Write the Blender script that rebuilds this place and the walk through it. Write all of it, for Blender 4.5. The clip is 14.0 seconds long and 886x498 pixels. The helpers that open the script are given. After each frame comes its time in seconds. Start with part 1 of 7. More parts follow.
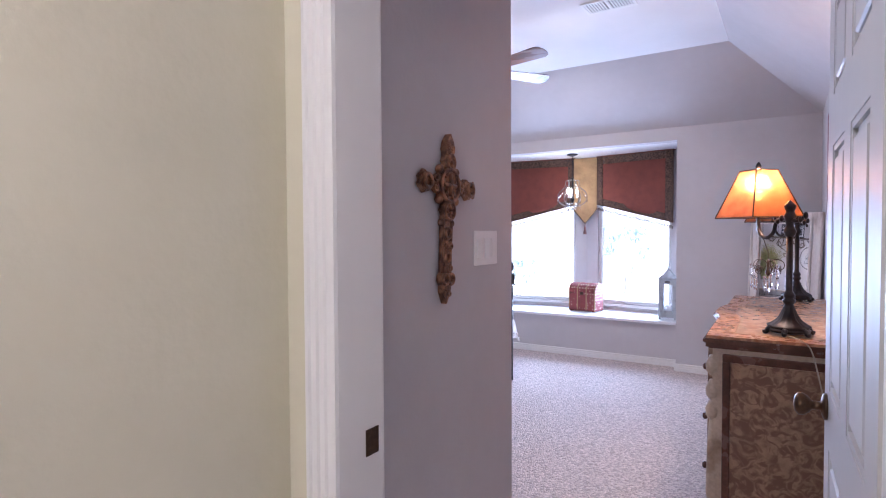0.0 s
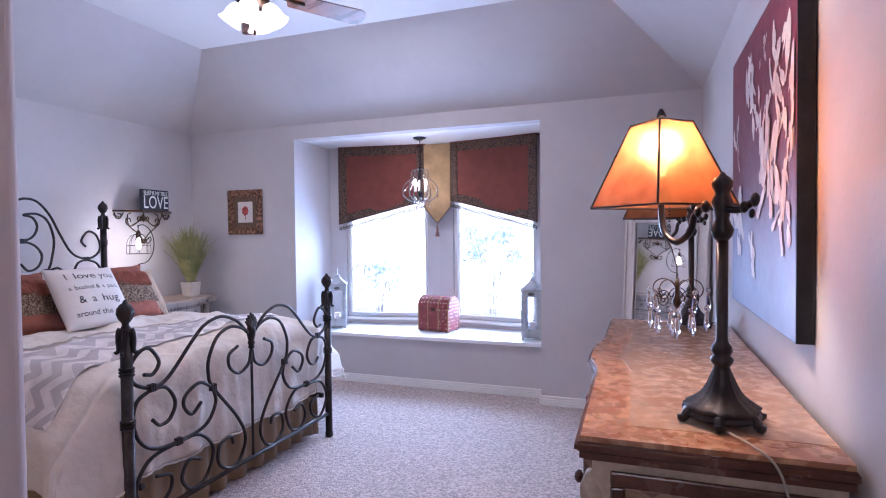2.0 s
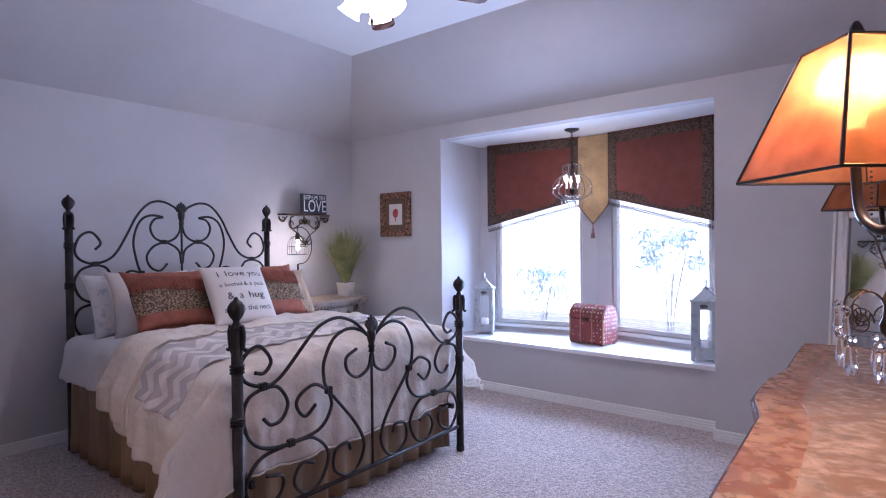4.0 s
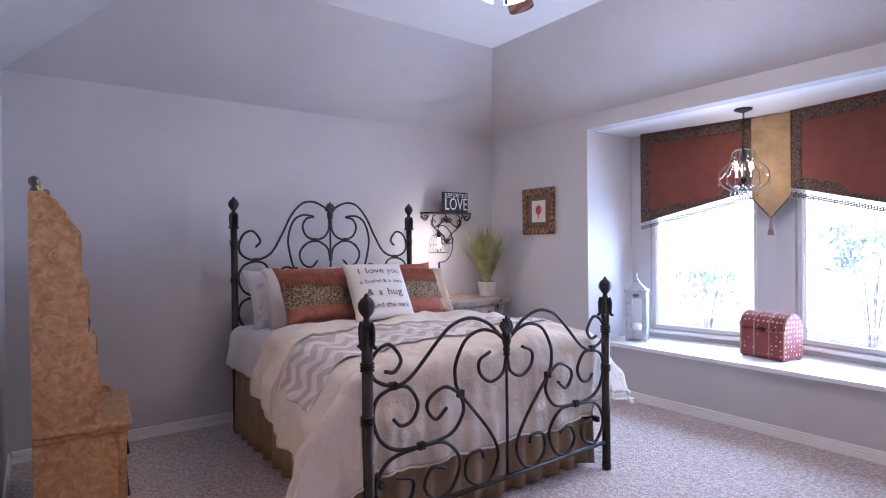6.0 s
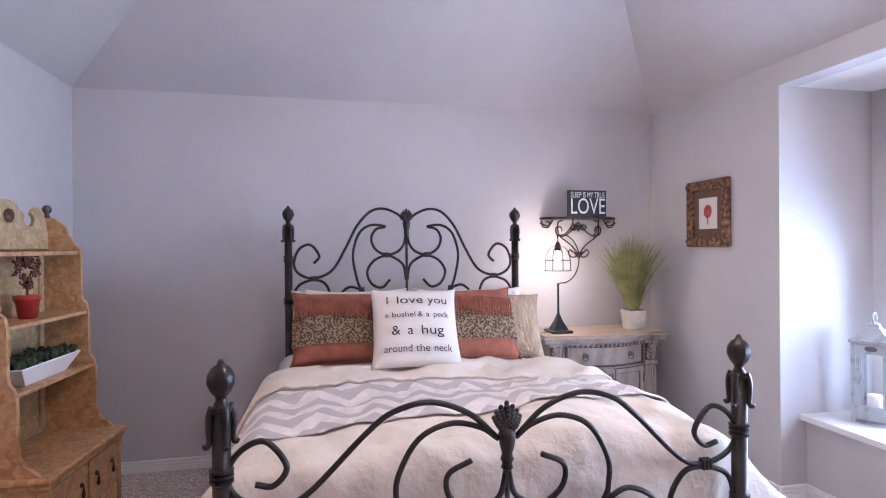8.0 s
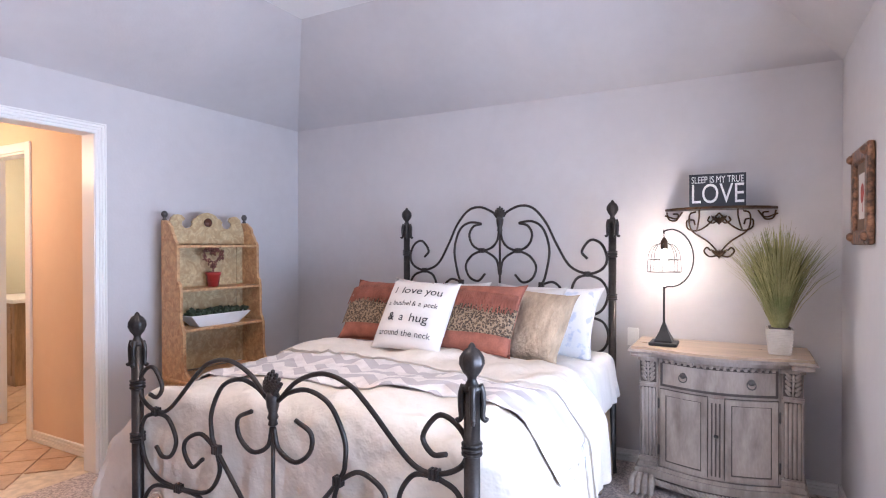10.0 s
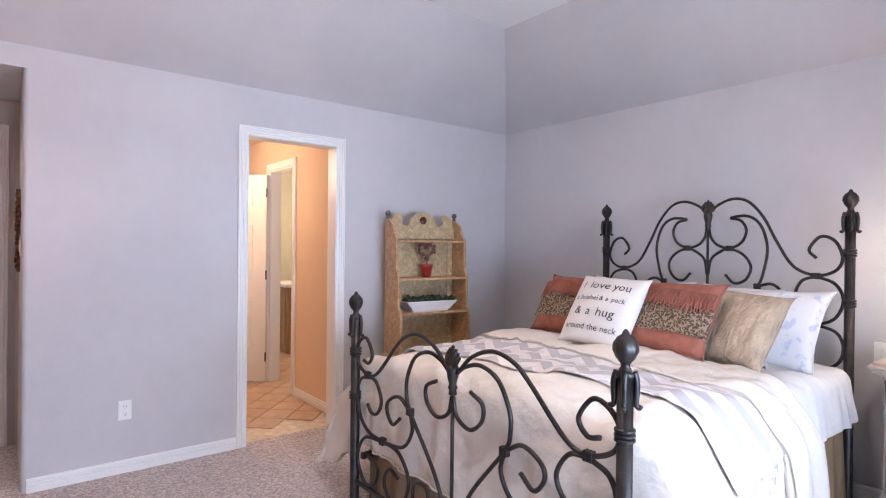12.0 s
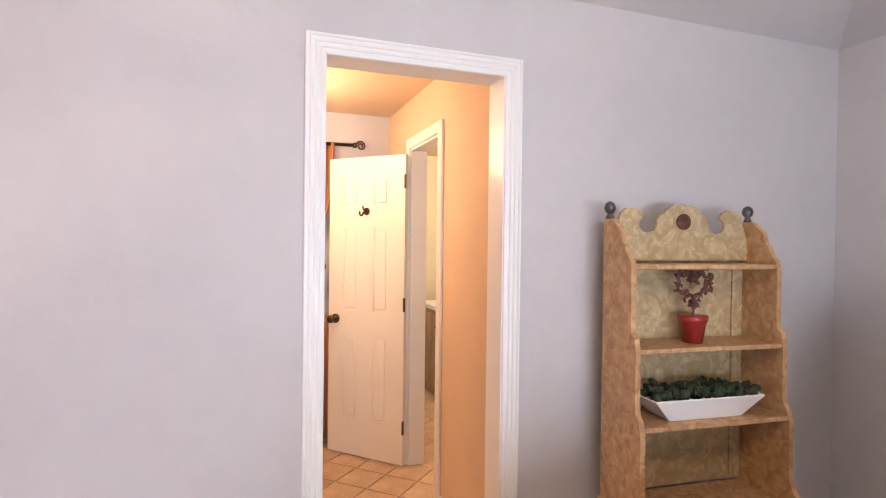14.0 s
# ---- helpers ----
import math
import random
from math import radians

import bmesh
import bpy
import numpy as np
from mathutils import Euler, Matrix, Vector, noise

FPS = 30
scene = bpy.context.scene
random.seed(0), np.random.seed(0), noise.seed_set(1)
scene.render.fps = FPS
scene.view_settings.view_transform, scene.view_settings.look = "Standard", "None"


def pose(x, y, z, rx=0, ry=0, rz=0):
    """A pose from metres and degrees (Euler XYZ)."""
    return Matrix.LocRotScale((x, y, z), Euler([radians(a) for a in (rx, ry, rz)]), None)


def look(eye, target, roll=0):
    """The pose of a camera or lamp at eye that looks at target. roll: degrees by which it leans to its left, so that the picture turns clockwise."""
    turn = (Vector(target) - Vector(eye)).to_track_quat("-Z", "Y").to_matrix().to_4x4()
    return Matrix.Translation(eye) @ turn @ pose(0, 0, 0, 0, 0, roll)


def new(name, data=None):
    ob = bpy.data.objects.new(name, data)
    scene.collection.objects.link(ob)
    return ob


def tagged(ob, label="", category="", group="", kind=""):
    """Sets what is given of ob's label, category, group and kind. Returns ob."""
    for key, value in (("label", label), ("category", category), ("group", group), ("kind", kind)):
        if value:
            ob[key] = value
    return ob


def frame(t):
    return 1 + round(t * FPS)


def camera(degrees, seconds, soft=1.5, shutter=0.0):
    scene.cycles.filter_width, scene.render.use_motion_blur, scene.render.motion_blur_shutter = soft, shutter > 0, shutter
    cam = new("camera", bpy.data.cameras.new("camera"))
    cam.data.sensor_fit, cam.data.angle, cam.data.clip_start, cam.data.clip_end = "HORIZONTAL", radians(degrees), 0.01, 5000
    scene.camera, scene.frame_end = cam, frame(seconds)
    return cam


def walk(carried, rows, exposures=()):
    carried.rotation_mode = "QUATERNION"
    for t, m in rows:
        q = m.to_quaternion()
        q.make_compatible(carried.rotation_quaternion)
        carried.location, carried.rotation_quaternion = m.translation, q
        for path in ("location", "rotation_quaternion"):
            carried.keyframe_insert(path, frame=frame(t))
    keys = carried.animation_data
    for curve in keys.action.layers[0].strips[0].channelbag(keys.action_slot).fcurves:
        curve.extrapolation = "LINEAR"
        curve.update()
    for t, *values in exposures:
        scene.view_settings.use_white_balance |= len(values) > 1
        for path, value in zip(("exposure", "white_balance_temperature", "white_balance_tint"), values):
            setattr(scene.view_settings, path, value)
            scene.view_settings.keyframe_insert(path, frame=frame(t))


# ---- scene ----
cam = camera(77.5, 14.0, soft=1.1)
PATH = [
    (0, (0.198, 0.34, 1.37), (-0.865, 2.033, 1.312), -0.3),
    (0.5, (0.09, 0.634, 1.364), (-0.717, 2.463, 1.307), -0.2),
    (1, (0.077, 1.043, 1.357), (-0.605, 2.922, 1.299), -0.3),
    (1.2, (0.067, 1.2, 1.36), (-0.594, 3.087, 1.304), -0.2),
    (1.5, (0.051, 1.433, 1.366), (-0.599, 3.324, 1.309), -0.3),
    (2, (0.024, 1.753, 1.366), (-0.657, 3.632, 1.313), -0.6),
    (2.5, (0.017, 1.987, 1.348), (-0.821, 3.802, 1.298), -0.6),
    (3, (0.035, 2.094, 1.359), (-0.935, 3.843, 1.318), -0.6),
    (3.5, (0.097, 2.154, 1.352), (-1.012, 3.818, 1.317), -0.7),
    (4, (0.098, 2.178, 1.329), (-1.138, 3.75, 1.303), -0.6),
    (4.2, (0.112, 2.182, 1.336), (-1.18, 3.709, 1.305), -0.7),
    (6.3, (-0.048, 2.458, 1.308), (-1.709, 3.572, 1.293), -0.5),
    (6.5, (-0.107, 2.564, 1.332), (-1.804, 3.622, 1.318), -0.4),
    (7, (-0.217, 2.91, 1.365), (-1.995, 3.826, 1.345), -0.5),
    (7.5, (-0.354, 3.27, 1.39), (-2.24, 3.935, 1.373), -0.7),
    (7.7, (-0.43, 3.428, 1.394), (-2.345, 4.004, 1.383), -0.6),
    (9.8, (-0.558, 5.519, 1.382), (-2.376, 4.687, 1.366), -0.2),
    (10, (-0.573, 5.659, 1.388), (-2.331, 4.704, 1.373), -0.1),
    (10.5, (-0.542, 5.973, 1.362), (-2.151, 4.786, 1.356), 0.1),
    (11, (-0.488, 6.096, 1.326), (-1.986, 4.771, 1.322), 0.2),
    (11.5, (-0.494, 6.084, 1.325), (-1.889, 4.65, 1.317), 0.4),
    (12, (-0.6, 5.892, 1.339), (-1.841, 4.323, 1.332), 0.6),
    (12.5, (-0.816, 5.518, 1.397), (-1.895, 3.834, 1.374), 0.8),
    (13, (-1.119, 5.049, 1.409), (-2.081, 3.296, 1.373), 0.8),
    (13.5, (-1.396, 4.496, 1.439), (-2.183, 2.658, 1.409), 0.8),
    (14, (-1.612, 4.042, 1.455), (-2.289, 2.16, 1.433), 0.7),
]
EXPOSURES = [(0.0, 0.27, 5250, 23), (0.8, 0.32, 5250, 26), (1.5, 0.13, 5150, 26), (2.5, -0.08, 5100, 26), (4.0, -0.28, 5150, 26), (6.5, 0.06, 5500, 23), (7.5, 0.22, 5600, 23), (10.0, 0.53, 5800, 18), (11.5, 0.30, 5800, 18), (13.0, 0.5, 6450, 17), (14.0, 0.52, 6850, 18)]
walk(cam, [(t, look(eye, target, roll)) for t, eye, target, roll in PATH], EXPOSURES)

# ---- world and large lights ----
world = bpy.data.worlds.new("sky")
scene.world = world
world.use_nodes = True
_n = world.node_tree.nodes
_sky = _n.new("ShaderNodeTexSky")
_sky.sky_type, _sky.sun_disc = "NISHITA", False
_sky.sun_elevation, _sky.sun_rotation = radians(58), radians(198)
world.node_tree.links.new(_sky.outputs[0], _n["Background"].inputs[0])
_n["Background"].inputs[1].default_value = 0.12


def lamp(name, kind, m, energy, color, **more):
    data = bpy.data.lights.new(name, kind)
    data.energy, data.color = energy, color
    if "radius" in more:
        data.shadow_soft_size = more["radius"]
    if "size" in more:
        data.shape, data.size, data.size_y = "RECTANGLE", *more["size"]
    if "spread" in more:
        data.spread = radians(more["spread"])
    if "angle" in more:
        data.angle = radians(more["angle"])
    ob = new(name, data)
    ob.matrix_world = m
    return ob


lamp("sun", "SUN", look((0, 0, 10), (2, 6, 0)), 5.0, (1.0, 0.96, 0.9), angle=2)
# daylight that enters by the two bay windows
lamp("window_daylight", "AREA", pose(-2.43, 6.80, 0.98, -90, 0, 9.4), 34, (0.64, 0.80, 1.0), size=(0.8, 0.84), spread=150)
lamp("window_daylight", "AREA", pose(-1.32, 6.80, 0.98, -90, 0, -9.4), 34, (0.64, 0.80, 1.0), size=(0.8, 0.84), spread=150)
SOFT = (1.0, 0.86, 0.70)

# ---- materials ----


def material(name, color, rough=0.6, metal=0.0, vary=0.08, scale=6.0, bump=0.0, bump_scale=60.0, dist=0.002, color2=None, sharp=(0.35, 0.65), coat=0.0, stretch=(1, 1, 1), detail=6.0):
    """A procedural surface: two scales of noise in the colour, and fine relief."""
    m = bpy.data.materials.new(name)
    m.use_nodes = True
    nt = m.node_tree
    b = nt.nodes["Principled BSDF"]
    tc = nt.nodes.new("ShaderNodeTexCoord")
    mp = nt.nodes.new("ShaderNodeMapping")
    mp.inputs["Scale"].default_value = stretch
    nt.links.new(tc.outputs["Object"], mp.inputs["Vector"])
    n1 = nt.nodes.new("ShaderNodeTexNoise")
    n1.inputs["Scale"].default_value, n1.inputs["Detail"].default_value = scale, detail
    nt.links.new(mp.outputs[0], n1.inputs["Vector"])
    ramp = nt.nodes.new("ShaderNodeValToRGB")
    c2 = color2 or tuple(c * (1 - vary * 2) for c in color)
    c1 = color if color2 else tuple(min(1, c * (1 + vary * 0.6)) for c in color)
    ramp.color_ramp.elements[0].position, ramp.color_ramp.elements[1].position = sharp
    ramp.color_ramp.elements[0].color, ramp.color_ramp.elements[1].color = (*c2, 1), (*c1, 1)
    nt.links.new(n1.outputs["Fac"], ramp.inputs["Fac"])
    n2 = nt.nodes.new("ShaderNodeTexNoise")
    n2.inputs["Scale"].default_value, n2.inputs["Detail"].default_value = scale * 9, 4
    nt.links.new(mp.outputs[0], n2.inputs["Vector"])
    mix = nt.nodes.new("ShaderNodeMixRGB")
    mix.blend_type, mix.inputs["Fac"].default_value = "OVERLAY", min(0.5, vary * 1.5)
    nt.links.new(ramp.outputs["Color"], mix.inputs["Color1"])
    nt.links.new(n2.outputs["Fac"], mix.inputs["Color2"])
    nt.links.new(mix.outputs["Color"], b.inputs["Base Color"])
    rr = nt.nodes.new("ShaderNodeMapRange")
    rr.inputs["To Min"].default_value, rr.inputs["To Max"].default_value = max(0, rough - 0.08), min(1, rough + 0.08)
    nt.links.new(n1.outputs["Fac"], rr.inputs["Value"])
    nt.links.new(rr.outputs[0], b.inputs["Roughness"])
    b.inputs["Metallic"].default_value = metal
    b.inputs["Coat Weight"].default_value = coat
    if bump:
        n3 = nt.nodes.new("ShaderNodeTexNoise")
        n3.inputs["Scale"].default_value, n3.inputs["Detail"].default_value = bump_scale, 3
        nt.links.new(mp.outputs[0], n3.inputs["Vector"])
        bp = nt.nodes.new("ShaderNodeBump")
        bp.inputs["Strength"].default_value, bp.inputs["Distance"].default_value = bump, dist
        nt.links.new(n3.outputs["Fac"], bp.inputs["Height"])
        nt.links.new(bp.outputs[0], b.inputs["Normal"])
    return m


def glowing(name, color, strength, base=(0.9, 0.88, 0.84)):
    m = material(name, base, 0.4, vary=0.02)
    b = m.node_tree.nodes["Principled BSDF"]
    b.inputs["Emission Color"].default_value, b.inputs["Emission Strength"].default_value = (*color, 1), strength
    return m


def glassy(name, color=(1, 1, 1), rough=0.0, ior=1.45):
    m = bpy.data.materials.new(name)
    m.use_nodes = True
    b = m.node_tree.nodes["Principled BSDF"]
    b.inputs["Base Color"].default_value = (*color, 1)
    b.inputs["Transmission Weight"].default_value, b.inputs["Roughness"].default_value, b.inputs["IOR"].default_value = 1.0, rough, ior
    return m


M_WALL = material("wall_paint", (0.545, 0.525, 0.53), 0.75, vary=0.03, scale=1.5, bump=0.18, bump_scale=55, dist=0.004)
M_CEIL = material("ceiling_paint", (0.78, 0.77, 0.76), 0.85, vary=0.02, scale=2, bump=0.2, bump_scale=50, dist=0.004)
M_CREAM = material("cream_wall_paint", (0.69, 0.655, 0.50), 0.75, vary=0.03, scale=1.5, bump=0.18, bump_scale=55, dist=0.004)
M_PEACH = material("tan_bath_paint", (0.72, 0.54, 0.385), 0.7, vary=0.03, scale=1.5, bump=0.15, bump_scale=55, dist=0.004)
M_TRIM = material("white_trim_paint", (0.80, 0.79, 0.77), 0.35, vary=0.01, scale=3)
# Door white is held darker than the trim, with shade put into it.
M_DOOR = material("shaded_white_door_paint", (0.58, 0.57, 0.565), 0.5, vary=0.02, scale=3, bump=0.25, bump_scale=25, dist=0.002, stretch=(1, 1, 0.2))
M_SEAT = material("white_seat_paint", (0.80, 0.79, 0.78), 0.3, vary=0.03, scale=3)
M_CARPET = material("carpet_pile", (0.70, 0.605, 0.565), 0.98, vary=0.2, scale=40, bump=0.0, color2=(0.52, 0.445, 0.41), sharp=(0.3, 0.7))


def tufted(m, scale, dark, light):
    """Twisted tufts: each a random shade, round in relief."""
    nt = m.node_tree
    bs = nt.nodes["Principled BSDF"]
    old = bs.inputs["Base Color"].links[0].from_socket
    tc = nt.nodes.new("ShaderNodeTexCoord")
    vo = nt.nodes.new("ShaderNodeTexVoronoi")
    vo.inputs["Scale"].default_value = scale
    nt.links.new(tc.outputs["Object"], vo.inputs["Vector"])
    sep = nt.nodes.new("ShaderNodeSeparateColor")
    nt.links.new(vo.outputs["Color"], sep.inputs[0])
    rp = nt.nodes.new("ShaderNodeValToRGB")
    e = rp.color_ramp.elements
    e[0].position, e[0].color = 0.05, (dark, dark, dark, 1)
    e[1].position, e[1].color = 0.85, (light, light, light, 1)
    nt.links.new(sep.outputs[0], rp.inputs["Fac"])
    mix = nt.nodes.new("ShaderNodeMixRGB")
    mix.blend_type, mix.inputs["Fac"].default_value = "MULTIPLY", 1.0
    nt.links.new(old, mix.inputs["Color1"])
    nt.links.new(rp.outputs[0], mix.inputs["Color2"])
    nt.links.new(mix.outputs[0], bs.inputs["Base Color"])
    bp = nt.nodes.new("ShaderNodeBump")
    bp.invert = True
    bp.inputs["Strength"].default_value, bp.inputs["Distance"].default_value = 0.8, 0.012
    nt.links.new(vo.outputs["Distance"], bp.inputs["Height"])
    nt.links.new(bp.outputs[0], bs.inputs["Normal"])


tufted(M_CARPET, 100, 0.68, 1.18)
M_IRON = material("black_iron", (0.045, 0.038, 0.035), 0.42, 0.6, vary=0.25, scale=14, bump=0.2, bump_scale=60, dist=0.002)
M_BRONZE = material("bronze_metal", (0.10, 0.06, 0.035), 0.4, 0.8, vary=0.3, scale=12, bump=0.2, bump_scale=60)
M_BLACK = material("black_metal", (0.02, 0.02, 0.022), 0.4, 0.5, vary=0.2, scale=10)
M_LINEN = material("cream_linen", (0.70, 0.63, 0.55), 0.9, vary=0.03, scale=5, bump=0.6, bump_scale=16, dist=0.02)
M_SHEET = material("white_sheet", (0.76, 0.74, 0.725), 0.9, vary=0.03, scale=5, bump=0.4, bump_scale=11, dist=0.02)
M_GLASS = glassy("window_glass")
M_CRYSTAL = glassy("crystal", ior=1.5)
M_MIRROR = material("mirror_silver", (0.85, 0.86, 0.87), 0.03, 1.0, vary=0.0)
M_MIRROR.node_tree.nodes["Principled BSDF"].inputs["Roughness"].default_value = 0.02
for _l in list(M_MIRROR.node_tree.links):
    if _l.to_socket.name == "Roughness":
        M_MIRROR.node_tree.links.remove(_l)

# ---- building helpers ----


def part(name, bm, mat, parent=None, label="", smooth=False):
    """Links a bmesh as one mesh object, under a thing or a part."""
    me = bpy.data.meshes.new(name)
    bmesh.ops.recalc_face_normals(bm, faces=bm.faces)
    if smooth:
        for f in bm.faces:
            f.smooth = True
    bm.to_mesh(me)
    bm.free()
    me.materials.append(mat)
    ob = new(name, me)
    if parent is not None:
        ob.parent = parent
    if label:
        ob["label"] = label
    return ob


def thing(name, m, label, category, group="", kind=""):
    ob = new(name)
    ob.empty_display_size = 0.1
    ob.matrix_world = m
    return tagged(ob, label, category, group, kind)


def box(bm, x0, x1, y0, y1, z0, z1, bevel=0.0, m=None, seg=2):
    r = bmesh.ops.create_cube(bm, size=1)
    bmesh.ops.transform(bm, matrix=Matrix.LocRotScale(((x0 + x1) / 2, (y0 + y1) / 2, (z0 + z1) / 2), None, (abs(x1 - x0), abs(y1 - y0), abs(z1 - z0))), verts=r["verts"])
    vs = r["verts"]
    if bevel:
        es = list({e for v in vs for e in v.link_edges})
        r2 = bmesh.ops.bevel(bm, geom=es, offset=bevel, segments=seg, affect="EDGES", profile=0.5)
        vs = list({v for f in r2["faces"] for v in f.verts} | {v for v in vs if v.is_valid})
    if m is not None:
        bmesh.ops.transform(bm, matrix=m, verts=vs)
    return vs


def boxes(*rows, bevel=0.0):
    bm = bmesh.new()
    for r in rows:
        box(bm, *r, bevel=bevel)
    return bm


def lathe(bm, profile, n=20, m=None, squash=None):
    """Turns a profile of (radius, height) round z."""
    rings = []
    for r, z in profile:
        ring = []
        for i in range(n):
            a = 2 * math.pi * i / n
            k = 1.0 if squash is None else squash(a, z)
            v = Vector((r * k * math.cos(a), r * k * math.sin(a), z))
            ring.append(bm.verts.new(m @ v if m is not None else v))
        rings.append(ring)
    for a, b in zip(rings, rings[1:]):
        for i in range(n):
            bm.faces.new((a[i], a[(i + 1) % n], b[(i + 1) % n], b[i]))
    bm.faces.new(rings[0][::-1])
    bm.faces.new(rings[-1])
    return bm


def tube(bm, pts, r, n=8, r_end=None, m=None):
    """Sweeps a round bar along points; r_end tapers it."""
    pts = [Vector(p) for p in pts]
    if len(pts) < 2:
        return bm
    rings = []
    up = Vector((0, 0, 1))
    tang = (pts[1] - pts[0]).normalized()
    if abs(tang.dot(up)) > 0.9:
        up = Vector((1, 0, 0))
    nrm = (up - tang * up.dot(tang)).normalized()
    for i, p in enumerate(pts):
        t = (pts[min(i + 1, len(pts) - 1)] - pts[max(i - 1, 0)]).normalized()
        nrm = nrm - t * nrm.dot(t)
        nrm = nrm.normalized() if nrm.length > 1e-6 else t.orthogonal().normalized()
        bi = t.cross(nrm)
        rr = r if r_end is None else r + (r_end - r) * i / (len(pts) - 1)
        ring = []
        for k in range(n):
            a = 2 * math.pi * k / n
            v = p + (nrm * math.cos(a) + bi * math.sin(a)) * rr
            ring.append(bm.verts.new(m @ v if m is not None else v))
        rings.append(ring)
    for a, b in zip(rings, rings[1:]):
        for k in range(n):
            bm.faces.new((a[k], a[(k + 1) % n], b[(k + 1) % n], b[k]))
    bm.faces.new(rings[0][::-1])
    bm.faces.new(rings[-1])
    return bm


def prism(bm, outline, depth, m):
    """A flat outline in local x, z, given thickness along local y."""
    fr = [bm.verts.new(m @ Vector((x, 0, z))) for x, z in outline]
    bk = [bm.verts.new(m @ Vector((x, depth, z))) for x, z in outline]
    bm.faces.new(fr)
    bm.faces.new(bk[::-1])
    n = len(outline)
    for i in range(n):
        bm.faces.new((fr[i], bk[i], bk[(i + 1) % n], fr[(i + 1) % n]))
    return bm


def spline(pts, steps=8):
    """A smooth line through points (Catmull-Rom)."""
    P = [Vector(p) for p in pts]
    P = [2 * P[0] - P[1]] + P + [2 * P[-1] - P[-2]]
    out = []
    for i in range(1, len(P) - 2):
        a, b, c, d = P[i - 1:i + 3]
        for s in range(steps):
            t = s / steps
            out.append(0.5 * ((2 * b) + (c - a) * t + (2 * a - 5 * b + 4 * c - d) * t * t + (3 * b - a - 3 * c + d) * t ** 3))
    out.append(P[-2])
    return out


def spiral(cx, cz, r0, r1, a0, a1, n=28):
    """A scroll in x, z: radius r0 to r1 while the angle goes a0 to a1, in degrees."""
    return [(cx + (r0 + (r1 - r0) * i / n) * math.cos(radians(a0 + (a1 - a0) * i / n)), 0, cz + (r0 + (r1 - r0) * i / n) * math.sin(radians(a0 + (a1 - a0) * i / n))) for i in range(n + 1)]


def structure(name, bm, mat, label, category, parent=None):
    return tagged(part(name, bm, mat, parent), label, category, kind="structure")

# ---- the shell of the bedroom ----
WX, EX, SY, NY = -4.25, 0.43, 2.205, 6.135
WALL_H, FLAT = 2.39, 2.92
CX0, CX1, CY0, CY1 = -3.416, -0.238, 3.027, 5.42
BX0, BX1, BAY_TOP, SEAT = -3.03, -0.74, 2.262, 0.46
T = 0.12

structure("floor", boxes((WX, EX, SY - 0.06, NY + 0.3, -0.1, 0.0)), M_CARPET, "beige cut-pile carpet over the whole bedroom floor", "carpet")
structure("wall_west", boxes((WX - T, WX, SY - T, NY + T, 0, WALL_H + 0.3)), M_WALL, "grey-mauve painted plaster wall behind the bed", "wall")
structure("wall_north", boxes((WX, BX0, NY, NY + T, 0, WALL_H + 0.3), (BX1, EX, NY, NY + T, 0, WALL_H + 0.3), (BX0, BX1, NY, NY + T, BAY_TOP, WALL_H + 0.3)), M_WALL, "grey-mauve painted wall round the window bay", "wall")
structure("wall_east", boxes((EX, EX + T, -2.02, NY + T, 0, WALL_H + 0.3)), M_WALL, "grey-mauve painted wall behind the dresser", "wall")
VX = -0.665
DX0, DX1, DTOP = -2.505, -1.857, 2.065
structure("wall_south", boxes((WX, DX0 - 0.016, SY - T, SY, 0, WALL_H + 0.3), (DX0 - 0.016, DX1 + 0.016, SY - T, SY, DTOP + 0.016, WALL_H + 0.3), (DX1 + 0.016, VX, SY - T, SY, 2.27, WALL_H + 0.3), (VX, EX, SY - T, SY, 2.27, WALL_H + 0.3)), M_WALL, "grey-mauve painted wall with the bathroom doorway", "wall")
BULL = 0.025
bm = bmesh.new()
arc = [(VX - BULL + BULL * math.cos(radians(a)), SY - BULL + BULL * math.sin(radians(a))) for a in range(0, 91, 10)]
prism(bm, [(DX1 + 0.016, SY - T), (VX, SY - T), *arc, (DX1 + 0.016, SY)], 2.27, Matrix(((1, 0, 0, 0), (0, 0, 1, 0), (0, 1, 0, 0), (0, 0, 0, 1))))
structure("wall_south_end", bm, M_WALL, "grey-mauve wall end with a rounded plaster corner", "wall")
structure("wall_entry", boxes((VX - T, VX, 1.25, SY - T, 0, WALL_H + 0.3)), M_WALL, "grey-mauve painted wall end beside the entry", "wall")

# ceiling: flat middle, four sloped sides, the lower lid over the entry
structure("ceiling", boxes((CX0 - 0.02, CX1 + 0.02, CY0 - 0.02, CY1 + 0.02, FLAT, FLAT + 0.1)), M_CEIL, "white flat middle of the tray ceiling", "ceiling")
bm = bmesh.new()
lo = [(WX, SY), (EX, SY), (EX, NY), (WX, NY)]
hi = [(CX0, CY0), (CX1, CY0), (CX1, CY1), (CX0, CY1)]
for i in range(4):
    j = (i + 1) % 4
    q = [(*lo[i], WALL_H), (*lo[j], WALL_H), (*hi[j], FLAT), (*hi[i], FLAT)]
    a = [bm.verts.new(p) for p in q]
    b = [bm.verts.new((p[0], p[1], p[2] + 0.1)) for p in q]
    bm.faces.new(a)
    bm.faces.new(b[::-1])
    for k in range(4):
        bm.faces.new((a[k], b[k], b[(k + 1) % 4], a[(k + 1) % 4]))
structure("ceiling_slope", bm, M_WALL, "grey-mauve sloped sides of the tray ceiling", "ceiling")
